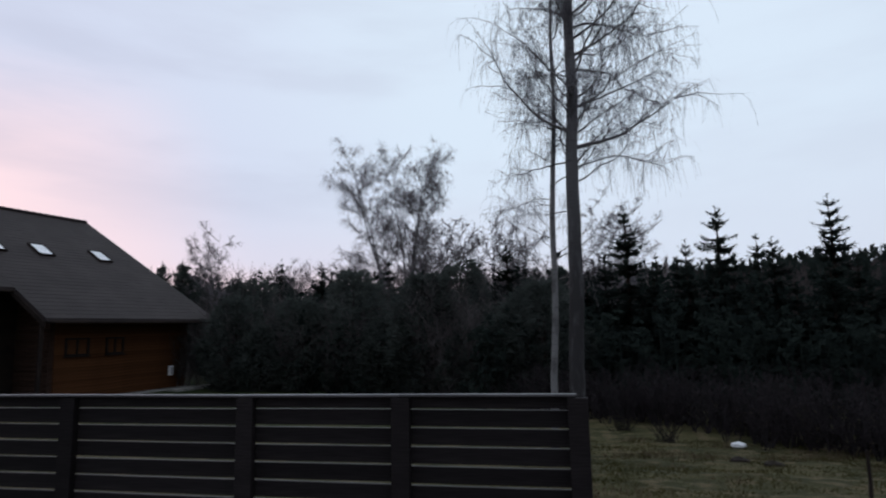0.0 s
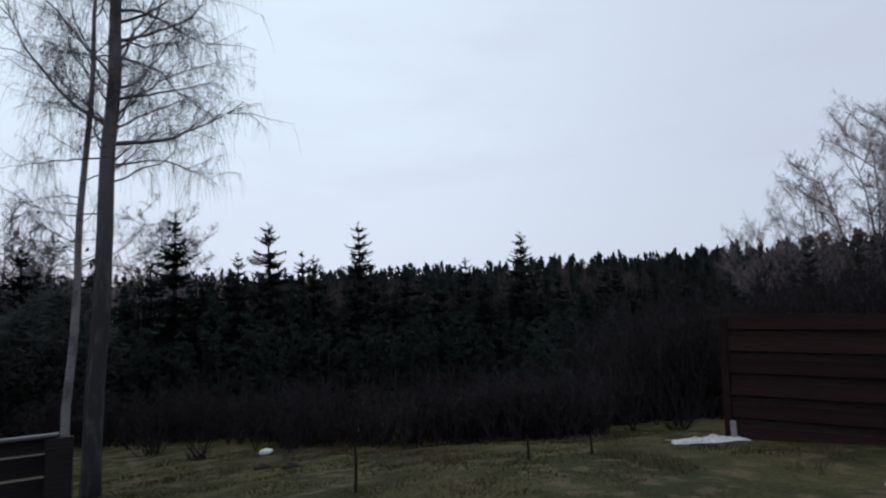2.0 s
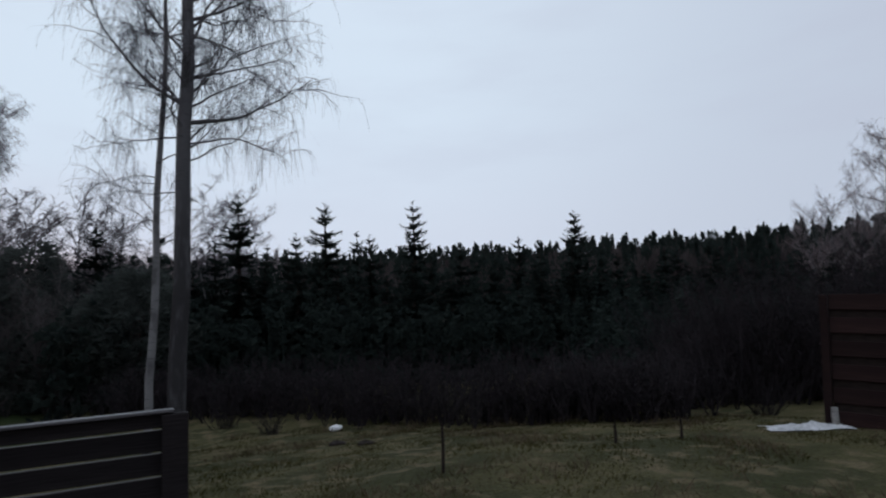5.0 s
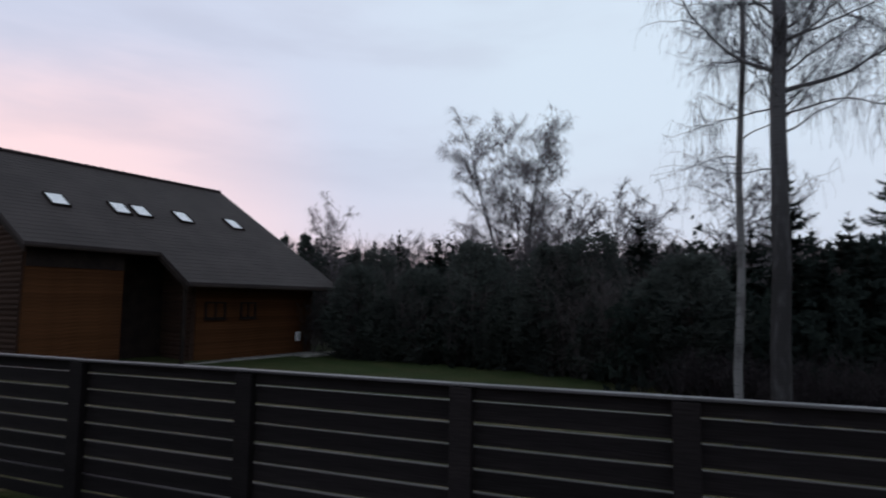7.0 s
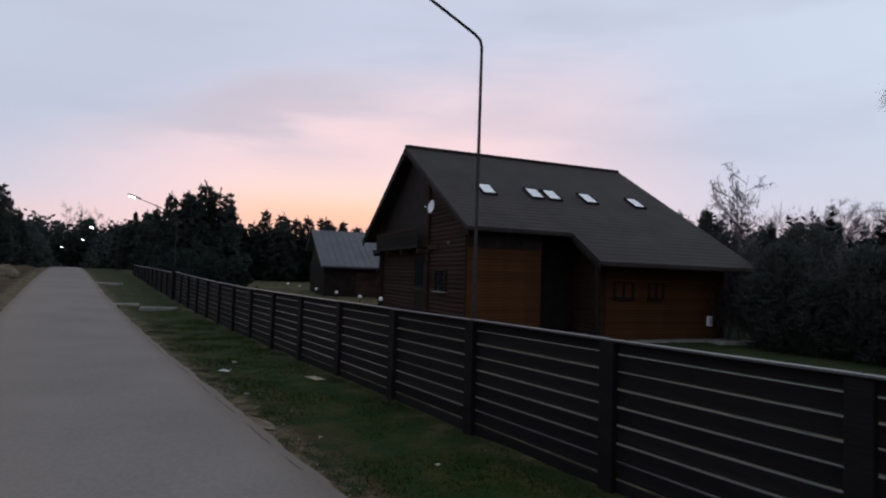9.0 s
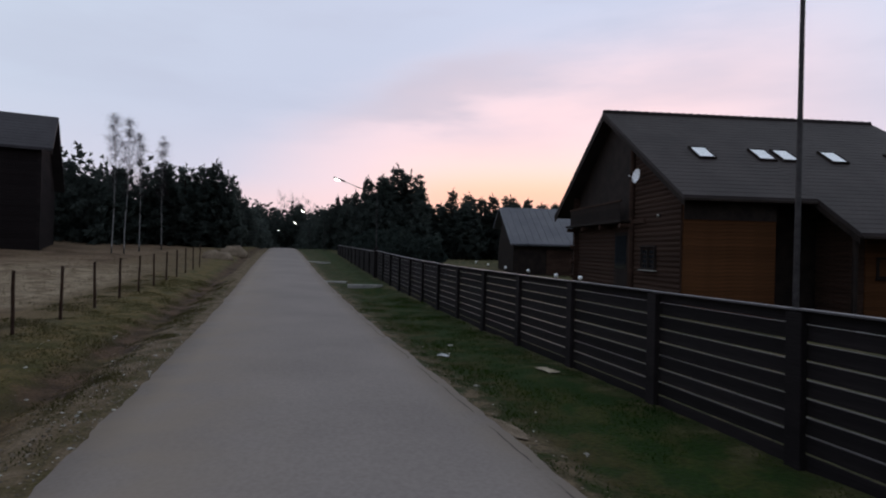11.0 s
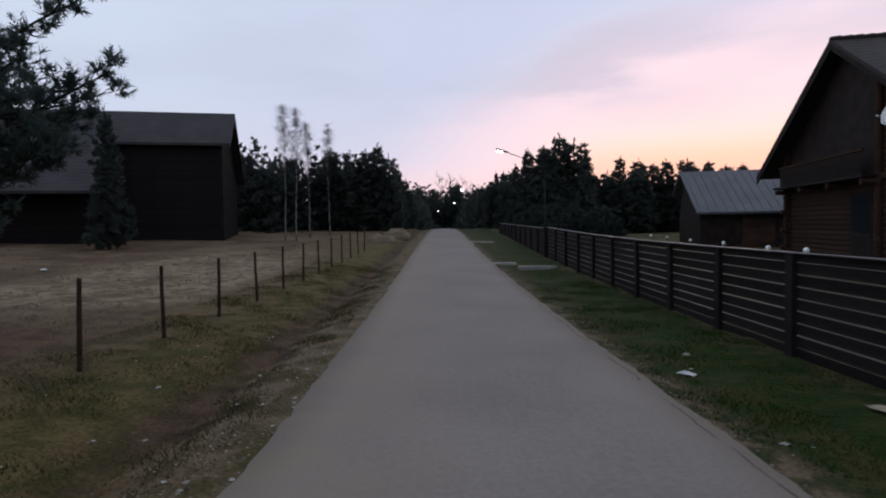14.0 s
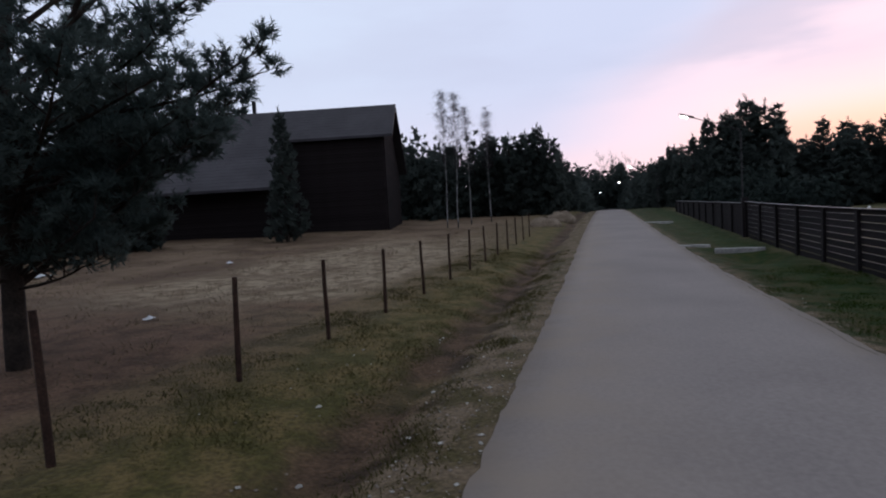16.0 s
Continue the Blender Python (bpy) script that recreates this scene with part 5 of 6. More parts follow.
def hanging_birch(seed, height, r0, limbs, extra, subs=17, twigs=19, low=0.34, reach=1.9, twig_r=0.0031, lean=0.0, bow=0.10):
    """A near birch: crooked rising limbs, side branches, and curtains of hanging twigs. extra: (height, azimuth, rise, length, girth)."""
    rng = random.Random(seed)
    wood, fine = Shape(), Shape()
    stem = [Vector((lean * z + bow * (noise.noise((z * 0.22, seed, 0)) + 0.35 * noise.noise((z * 0.7, seed, 2))), 0.05 * noise.noise((z * 0.35, seed, 5)), z)) for z in (-0.3 + (height + 0.3) * i / 24 for i in range(25))]
    rr = [r0 * (1.2 if i == 0 else 1) * (1 - 0.95 * (i / 24) ** 1.55) for i in range(25)]
    wood.tube(stem, rr, 14)
    jobs = list(extra)
    for k in range(limbs):
        f = low + (0.98 - low) * (k + rng.random()) / limbs
        ln = reach * rng.uniform(0.55, 1.15) * (1.0 if f < 0.7 else 1.0 - 1.9 * (f - 0.7))
        az = k * 2.4 + rng.uniform(-0.6, 0.6)
        jobs.append((f * height, az, rng.uniform(0.5, 1.4), ln * (0.86 + 0.3 * math.cos(az)), 0.0065))
    for n, (z, az, up, ln, girth) in enumerate(jobs):
        rng = random.Random(seed * 100 + n)
        i = min(23, int((z + 0.3) / (height + 0.3) * 24))
        base = stem[i].lerp(stem[i + 1], (z + 0.3) / (height + 0.3) * 24 - i)
        r = min(rr[i] * 0.5, girth * ln + 0.005)
        limb = wander(rng, base, Vector((math.cos(az), math.sin(az), up)), ln, 12, 0.30, 0.25 if n < len(extra) else 0.34)
        wood.tube(limb, taper(r * 1.25, 0.005, 13), 6, False)
        for j in range(int(subs * (0.45 + 0.25 * ln))):
            g = 0.16 + 0.84 * rng.random() ** 0.7
            q = min(11, int(g * 12))
            b2 = limb[q].lerp(limb[q + 1], g * 12 - q)
            along = (limb[q + 1] - limb[q]).normalized()
            d2 = along * 0.9 + Vector((rng.uniform(-1, 1), rng.uniform(-1, 1), rng.uniform(-0.5, 0.9)))
            l2 = rng.uniform(0.4, 1.2) * (0.6 + 0.22 * ln)
            sub = wander(rng, b2, d2, l2, 6, 0.1, 0.36, 0.5)
            fine.tube(sub, taper(max(0.0045, r * 0.30), twig_r, 7), 3, False)
            for w in range(twigs):
                e = 0.1 + 0.9 * rng.random()
                q2 = min(5, int(e * 6))
                b3 = sub[q2].lerp(sub[q2 + 1], e * 6 - q2)
                d3 = (sub[q2 + 1] - sub[q2]).normalized() * 0.5 + Vector((rng.uniform(-1, 1), rng.uniform(-1, 1), rng.uniform(-0.8, 0.4)))
                long = rng.random() < 0.06 + 0.30 * g
                tw = wander(rng, b3, d3, rng.uniform(0.4, 0.95) if long else rng.uniform(0.10, 0.38), 3, 0, 0.42, 5.5 if long else 1.8)
                fine.ribbon(tw, taper(twig_r, twig_r * 0.6, 4), Vector((d3.y, -d3.x, 0.01)).normalized())
    return wood, fine


# the tall birch by the lawn, with its main limbs where they spring, and the thinner one behind it
wood, fine = hanging_birch(11, 18.0, 0.170, 66, ((7.05, 3.14, 0.75, 2.9, 0.0115), (6.45, 3.3, -0.15, 1.5, 0.008), (6.7, 0.0, 0.18, 2.5, 0.0140), (7.6, 0.35, 0.7, 2.4, 0.008), (8.7, 5.8, 0.8, 2.4, 0.008), (9.3, 0.5, 0.6, 2.6, 0.008), (5.95, 0.1, -0.05, 1.8, 0.007), (7.9, 0.1, 0.50, 2.4, 0.008), (8.9, 0.0, 0.35, 2.6, 0.009), (9.6, 0.2, 0.30, 2.6, 0.009),
                                                 (6.3, 5.9, 0.22, 2.2, 0.006), (8.1, 2.8, 1.4, 2.4, 0.008), (7.3, 0.5, 0.5, 2.5, 0.007), (8.4, 6.0, 0.5, 2.5, 0.007), (7.0, 0.25, 0.60, 2.4, 0.007), (9.9, 6.1, 0.5, 2.6, 0.008), (6.2, 0.9, 0.4, 2.0, 0.006), (5.3, 3.0, 0.1, 1.3, 0.005)), reach=2.45, lean=0.03)
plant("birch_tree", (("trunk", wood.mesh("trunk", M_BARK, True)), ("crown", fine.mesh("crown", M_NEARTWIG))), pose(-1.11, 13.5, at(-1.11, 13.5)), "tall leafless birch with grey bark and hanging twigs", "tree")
wood, fine = hanging_birch(23, 16.0, 0.086, 30, ((9.6, 2.9, 1.3, 1.6, 0.007), (6.2, 3.3, 0.1, 1.3, 0.005), (5.2, 2.8, 0.3, 1.2, 0.005), (4.8, 0.2, 0.2, 1.0, 0.005)), subs=8, twigs=11, low=0.27, reach=1.45, lean=0.042, bow=0.20)
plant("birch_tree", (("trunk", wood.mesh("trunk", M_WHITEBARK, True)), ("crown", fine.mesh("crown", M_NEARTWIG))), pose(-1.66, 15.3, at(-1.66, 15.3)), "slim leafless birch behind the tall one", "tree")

# shared far trees
BIRCH = []
for i, (stems, limbs, subs, bunch, spread, reach, red, hang, girth) in enumerate(((6, 15, 9, 20, 0.30, 0.19, 0, 1.0, 0.016), (3, 11, 7, 12, 0.26, 0.20, 0, 1.1, 0.017), (3, 14, 10, 16, 0.20, 0.24, 1, 0.8, 0.011), (5, 12, 10, 16, 0.26, 0.25, 1, 0.8, 0.011), (2, 12, 7, 10, 0.16, 0.18, 0, 1.0, 0.016), (4, 10, 7, 10, 0.30, 0.27, 0, 0.8, 0.032))):
    wood, fine = fan_birch(40 + i, 20.0, stems, limbs, subs, bunch, spread, reach, girth=girth, hang=hang, slim=0.75 if stems > 2 else 0.6)
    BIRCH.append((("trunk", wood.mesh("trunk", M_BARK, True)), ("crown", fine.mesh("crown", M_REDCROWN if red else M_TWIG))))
SPRUCE = []
for i in range(5):
    wood, leaf = spruce(60 + i, 8.0, (1.75, 1.5, 1.9, 1.25, 1.6)[i])
    SPRUCE.append((("trunk", wood.mesh("trunk", M_PINEBARK)), ("crown", leaf.mesh("crown", M_SPRUCE))))
PINE = []
for i in range(5):
    wood, leaf = stand_pine(80 + i, 9.0, (2.3, 2.0, 2.6, 1.9, 2.4)[i], blunt=(0.62, 0.75, 0.55, 0.8, 0.62)[i])
    PINE.append((("trunk", wood.mesh("trunk", M_PINEBARK, True)), ("crown", leaf.mesh("crown", M_PINE))))


def far_tree(kinds, k, x, y, top, unit, name, label, category, group, wide=1.0, rng=random.Random(3)):
    z = at(x, y)
    s = (top - z) / unit
    m = pose(x, y, z, 0, 0, rng.uniform(0, 360)) @ Matrix.Diagonal((s * wide, s * wide, s, 1))
    return plant(name, kinds[k % len(kinds)], m, label, category, group)


for k, x, y, top, wide in ((0, -17.3, 56.5, 22.8, 1.0), (5, -11.1, 49.4, 12.0, 1.2), (5, -8.3, 52.0, 12.8, 1.2), (5, 2.2, 50.3, 14.0, 0.8), (5, 3.7, 50.2, 12.4, 0.8), (5, -29.0, 42.6, 11.2, 0.9), (5, -4.8, 52.0, 11.8, 1.1), (5, -13.6, 52.5, 11.4, 1.1),
                           (4, 3.6, 46.0, 10.2, 1.0), (4, -29.0, 60.0, 10.0, 0.9), (1, -23.0, 62.0, 9.6, 0.9), (4, -18.5, 60.0, 9.5, 0.9), (4, -21.0, 64.0, 10.5, 0.9), (5, -25.5, 50.0, 8.6, 1.0), (5, -34.0, 46.0, 9.0, 1.0), (5, -6.3, 57.0, 10.5, 1.2), (5, -22.0, 52.0, 9.8, 1.0), (5, -19.0, 49.5, 9.0, 1.0), (5, -25.0, 47.0, 8.6, 1.0), (5, -15.5, 50.5, 9.4, 1.1)):
    far_tree(BIRCH, k, x, y, top, 20.0, "birch_tree", "leafless birch with a rounded crown of fine grey twigs", "tree", "bare birches behind the garden", wide)
for k, x, y, top, wide in ((3, 45.8, 29.6, 10.2, 0.9), (3, 47.9, 26.0, 14.2, 0.8), (3, 49.9, 22.3, 19.0, 0.85), (3, 51.2, 18.6, 19.6, 0.9), (2, 51.6, 17.3, 22.6, 0.7), (3, 53.6, 16.0, 18.6, 0.95), (2, 52.7, 13.2, 22.0, 0.9), (3, 54.4, 20.4, 17.4, 0.9), (2, 53.2, 10.4, 20.6, 1.0), (3, 55.0, 7.0, 19.0, 1.1), (2, 54.0, 2.5, 21.0, 1.0)):
    far_tree(BIRCH, k, x, y, top, 20.0, "birch_tree", "tall leafless birch with reddish-brown twigs", "tree", "reddish birches beyond the fence", wide)
for k, (x, y, top) in enumerate(((9.6, 45.0, 10.3), (15.7, 42.0, 10.1), (45.0, 60.0, 13.2), (13.6, 50.0, 8.8), (1.8, 30.3, 7.8), (-4.6, 35.3, 7.0), (7.3, 44.6, 7.9), (31.0, 51.3, 8.6), (5.0, 43.0, 6.8), (22.0, 56.0, 8.8), (11.5, 40.0, 7.2))):
    far_tree(SPRUCE, k, x, y, top, 8.0, "spruce_tree", "dark pointed spruce standing above the thicket", "tree", "spruces beyond the lawn", 1.35)
for k, (x, y, top) in enumerate(((-30.6, 40.9, 7.9), (-21.9, 40.4, 7.4), (-23.6, 39.6, 6.6), (-27.0, 43.0, 6.8), (-30.1, 55.3, 9.0), (-26.7, 56.8, 7.6), (-39.8, 50.4, 9.2), (-35.0, 47.0, 8.0), (-18.5, 42.0, 6.6))):
    far_tree(SPRUCE if k % 3 else PINE, k, x, y, top, 8.0 if k % 3 else 9.0, "conifer", "dark conifer at the edge of the garden", "tree", "conifers behind the house", 0.95)
for k, (x, y, top, wide) in enumerate(((-75, 5.9, 6.6, 0.9), (-75, 6.7, 8.0, 0.6), (-70, 7.3, 6.6, 1.1), (-65, 7.7, 7.7, 0.9), (-65, 8.9, 9.2, 0.7), (-65, 10.5, 9.5, 1.15), (-65.5, 12.0, 10.6, 1.2), (-65, 13.3, 10.0, 1.15), (-66, 14.5, 8.9, 1.1), (-68, 11.2, 9.2, 1.2), (-67, 9.6, 7.8, 1.2),
                                       (-75, 17.6, 7.6, 1.3), (-75, 19.2, 7.8, 1.2), (-75, 20.6, 9.4, 1.15), (-75.5, 22.9, 9.1, 1.1), (-75, 24.4, 8.6, 1.1), (-75, 25.8, 9.0, 1.1), (-75, 28.1, 9.1, 1.1), (-75, 30.5, 8.8, 1.1), (-75, 32.4, 8.2, 1.1), (-75, 34.3, 8.3, 1.1), (-72, 27.0, 7.8, 1.2), (-72, 21.6, 7.8, 1.2),
                                       (-75, -19.3, 8.9, 1.2), (-65, -16.6, 7.8, 1.2), (-65, -13.7, 8.9, 1.15), (-65, -11.4, 8.6, 1.15), (-75, -11.8, 11.0, 1.0), (-65, -9.7, 9.0, 1.15), (-65, -8.1, 9.4, 1.1), (-65, -6.5, 9.4, 1.1), (-65.5, -5.5, 10.0, 1.0), (-66, -4.5, 9.0, 0.9), (-72, -4.0, 8.2, 0.9), (-78, -3.7, 7.6, 0.8), (-64, -18.8, 10.2, 0.8), (-90, -3.9, 7.0, 0.9), (-88, 6.0, 7.3, 0.9), (-100, 6.6, 7.8, 1.0), (-98, -4.8, 7.6, 1.0))):
    far_tree(PINE, k, x, y, top, 9.0, "pine_tree", "dark rounded pine beside the lane", "tree", "pines along the lane", wide * 1.25)


def belt(kinds, unit, count, x0, x1, y0, y1, lo, hi, name, label, group, seed, wide=1.15):
    rng = random.Random(seed)
    for i in range(count):
        f = (i + rng.random()) / count
        x, y = x0 + (x1 - x0) * f, rng.uniform(y0, y1)
        if 20 < y < 33 and -27 < x < -5:
            y += 5
        z = at(x, y)
        s = rng.uniform(lo, hi) / unit
        m = pose(x, y, z, 0, 0, rng.uniform(0, 360)) @ Matrix.Diagonal((s * wide, s * wide, s, 1))
        plant(name, kinds[rng.randrange(len(kinds))], m, label, "tree", group)


belt(SPRUCE, 8.0, 38, -16, 45, 27, 34, 5.2, 6.6, "spruce_tree", "dense dark young spruce in the thicket", "young spruces beyond the lawn", 1, 1.5)
belt(SPRUCE, 8.0, 34, -24, 50, 37, 45, 6.4, 8.2, "spruce_tree", "dense dark young spruce in the thicket", "young spruces beyond the lawn", 2, 1.5)
belt(SPRUCE, 8.0, 22, 20, 44, 12, 28, 3.8, 5.4, "spruce_tree", "dense dark young spruce in the thicket", "young spruces beyond the lawn", 3, 1.5)
belt(PINE, 9.0, 30, -62, -14, 44, 58, 5.6, 7.6, "pine_tree", "dark pine in the belt behind the house", "pines behind the house", 4, 1.5)
belt(PINE, 9.0, 14, -92, -72, 10, 44, 4.6, 6.2, "pine_tree", "dark pine in the belt behind the house", "pines behind the house", 5, 1.6)
belt(PINE, 9.0, 20, -100, -68, -9, -34, 5.0, 6.6, "pine_tree", "dark pine in the stand beside the lane", "pines along the lane", 6, 1.5)
belt(PINE, 9.0, 14, -150, -95, 7, 20, 8.0, 10.5, "pine_tree", "dark pine in the stand beside the lane", "pines along the lane", 7, 1.4)
belt(PINE, 9.0, 14, -150, -95, -20, -5.5, 8.0, 10.0, "pine_tree", "dark pine in the stand beside the lane", "pines along the lane", 8, 1.4)
belt(PINE, 9.0, 16, -170, -150, -26, 26, 12.0, 14.0, "pine_tree", "dark pine closing the end of the lane", "pines along the lane", 9, 1.2)
belt(PINE, 9.0, 14, -60, -40, -46, -32, 7.0, 9.5, "pine_tree", "dark pine behind the timber house", "pines behind the timber house", 10, 1.3)

# the open pine by the field, and the young trees behind it
wood, leaf = open_pine(101, 8.8, 3.5)
plant("pine_tree", (("trunk", wood.mesh("trunk", M_PINEBARK, True)), ("crown", leaf.mesh("crown", M_PINE_OPEN))), pose(-16.3, -6.75, at(-16.3, -6.75), 0, 0, 187), "broad open-grown pine with clumped blue-green needles", "tree")
for k, (x, y, top, wide) in enumerate(((-28.0, -24.2, 6.4, 1.4), (-29.4, -23.4, 6.0, 1.35), (-30.3, -27.5, 7.0, 1.4), (-31.3, -26.3, 6.4, 1.4), (-32.3, -25.6, 6.8, 1.3), (-33.5, -24.9, 6.2, 1.3), (-34.8, -23.8, 5.8, 1.2), (-26.0, -26.0, 7.0, 1.4), (-35.6, -22.8, 4.6, 1.2))):
    far_tree(PINE, k, x, y, top, 9.0, "pine_tree", "dense young pine at the edge of the field", "tree", "young pines by the field", wide)
far_tree(PINE, 3, -39.2, -16.4, 8.3, 9.0, "pine_tree", "young pine standing in front of the timber house", "tree", "", 1.0)
for k, (x, y, top) in enumerate(((-48.2, -9.8, 10.0), (-48.4, -9.1, 9.8), (-51.5, -8.9, 9.4), (-54.8, -8.1, 9.8))):
    wood, fine = bare_tree(120 + k, 9.0, 0.042, limbs=34, subs=5, twigs=6, crown=0.44, reach=0.105, steep=2.2, sag=0.4, twig_len=0.6, twig_r=0.0055, tseg=2)
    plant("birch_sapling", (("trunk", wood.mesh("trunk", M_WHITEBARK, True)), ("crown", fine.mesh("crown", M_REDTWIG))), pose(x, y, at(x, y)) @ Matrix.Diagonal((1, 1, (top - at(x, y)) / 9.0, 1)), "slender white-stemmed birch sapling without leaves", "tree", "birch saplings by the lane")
for x, y, top in ((-176.0, -1.3, 17.5), (-176.0, 2.0, 17.2), (-176, 5.5, 16.4)):
    far_tree(BIRCH, 4, x, y, top, 20.0, "birch_tree", "bare birch far down the lane", "tree", "birches at the end of the lane", 0.8)


# ---------------------------------------------------------------- far woods and thicket
def build_far_woods():
    rng = random.Random(31)
    dark, brown = Shape(), Shape()
    for i in range(2600):
        az = rng.uniform(radians(12), radians(100))
        d = rng.uniform(120, 260)
        x, y = d * math.cos(az), d * math.sin(az)
        z = land(x, y)
        pick = rng.random()
        if pick < (0.22 if d < 205 else 0.6):
            h, r = rng.uniform(7, 12.5), rng.uniform(1.4, 2.4)
            round_top = rng.random() < 0.6
            for k in range(44):
                f = rng.random() ** 0.7
                wdt = r * (math.sqrt(max(0.02, 1 - (2 * f - 1) ** 2)) if round_top else (1.05 - f))
                a = rng.uniform(0, 6.283)
                c = Vector((x + wdt * math.cos(a) * rng.random(), y + wdt * math.sin(a) * rng.random(), z + h * (0.25 + 0.75 * f)))
                s = Vector((rng.uniform(-1, 1), rng.uniform(-1, 1), 0)).normalized() * rng.uniform(0.28, 0.55)
                dark.tri(c - s, c + s, c + Vector((rng.uniform(-0.5, 0.5), rng.uniform(-0.5, 0.5), rng.uniform(0.6, 1.3))))
                dark.tri(c - s, c + s, c - Vector((rng.uniform(-0.5, 0.5), rng.uniform(-0.5, 0.5), rng.uniform(0.6, 1.6))))
        else:
            h = rng.uniform(7, 11)
            for k in range(46):
                b = Vector((x + rng.uniform(-0.6, 0.6), y + rng.uniform(-0.6, 0.6), z + h * rng.uniform(0.05, 0.6)))
                t = b + Vector((rng.uniform(-1.8, 1.8), rng.uniform(-1.8, 1.8), h * rng.uniform(0.2, 0.42)))
                s = Vector((rng.uniform(-1, 1), rng.uniform(-1, 1), 0)) * 0.22
                brown.tri(b - s, b + s, t)
    tagged(new("far_spruce_wood", dark.mesh("far_spruce_wood", M_SPRUCE)), "dark conifer wood on a distant hill", "wood", kind="stuff")
    tagged(new("far_bare_wood", brown.mesh("far_bare_wood", M_FARWOOD)), "brown leafless wood on a distant hill", "wood", kind="stuff")


def build_thicket():
    """Leafless scrub along the lawn's edge and behind the tall fence."""
    rng = random.Random(17)
    for spots, hmin, hmax, count, label in (
            ([(-4, 26.5, 40, 25.0), (2, 25.5, 40, 25.0), (-3, 23.5, 3, 19.6), (3, 19.6, 6.2, 13.6), (6.2, 13.6, 9.0, 9.9), (8.0, 14.5, 16, 10.5)], 1.1, 2.1, 1150, "dense dark leafless scrub along the lawn"),
            ([(13.0, 12, 18, 2), (15, 15, 22, 2), (17, 18, 28, 3)], 3.0, 4.5, 800, "tall reddish leafless scrub behind the fence")):
        sh = Shape()
        for i in range(count):
            x0, y0, x1, y1 = spots[rng.randrange(len(spots))]
            f = rng.random()
            x, y = x0 + (x1 - x0) * f + rng.gauss(0, 0.7), y0 + (y1 - y0) * f + abs(rng.gauss(0, 1.2))
            h = rng.uniform(hmin, hmax)
            b = Vector((x, y, land(x, y) - 0.1))
            for s in range(4):
                d = Vector((rng.uniform(-0.55, 0.55), rng.uniform(-0.55, 0.55), 1))
                st = wander(rng, b, d, h * rng.uniform(0.6, 1.05), 4, 0.1, 0.14)
                sh.ribbon(st, taper(0.019, 0.007, 5), Vector((rng.uniform(-1, 1), rng.uniform(-1, 1), 0)).normalized())
                for t in range(8):
                    e = rng.uniform(0.2, 1.0)
                    q = min(3, int(e * 4))
                    p = st[q].lerp(st[q + 1], e * 4 - q)
                    tip = p + Vector((rng.uniform(-0.5, 0.5), rng.uniform(-0.5, 0.5), rng.uniform(0.05, 0.5))) * (0.35 * h)
                    w = Vector((rng.uniform(-1, 1), rng.uniform(-1, 1), 0)).normalized() * 0.015
                    sh.tri(p - w, p + w, tip)
                    m2 = p.lerp(tip, 0.5)
                    tip2 = m2 + Vector((rng.uniform(-0.5, 0.5), rng.uniform(-0.5, 0.5), rng.uniform(0, 0.4))) * (0.22 * h)
                    sh.tri(m2 - w, m2 + w, tip2)
        tagged(new("scrub", sh.mesh("scrub", M_REDTWIG)), label, "scrub", kind="stuff")
    for x, y, h in ((1.25, 17.6, 1.0), (0.3, 19.5, 1.3), (10.2, 9.6, 1.4)):
        sh = Shape()
        for s in range(60):
            d = Vector((rng.uniform(-0.8, 0.8), rng.uniform(-0.8, 0.8), 1))
            st = wander(rng, Vector((rng.gauss(0, 0.12), rng.gauss(0, 0.12), -0.05)), d, h * rng.uniform(0.6, 1.1), 4, 0, 0.15)
            sh.tube(st, taper(0.008, 0.003, 5), 3, False)
        t = thing("bare_bush", pose(x, y, land(x, y)), "small leafless brown bush on the lawn's edge", "bush", "bushes on the lawn")
        part("brushwood", sh, M_REDTWIG, t)


def garden_front(x):
    """Where the back lawn ends."""
    return 28.6 - 3.4 * smooth01(x, -12, -5) + 4.0 * smooth01(x, -22, -30)


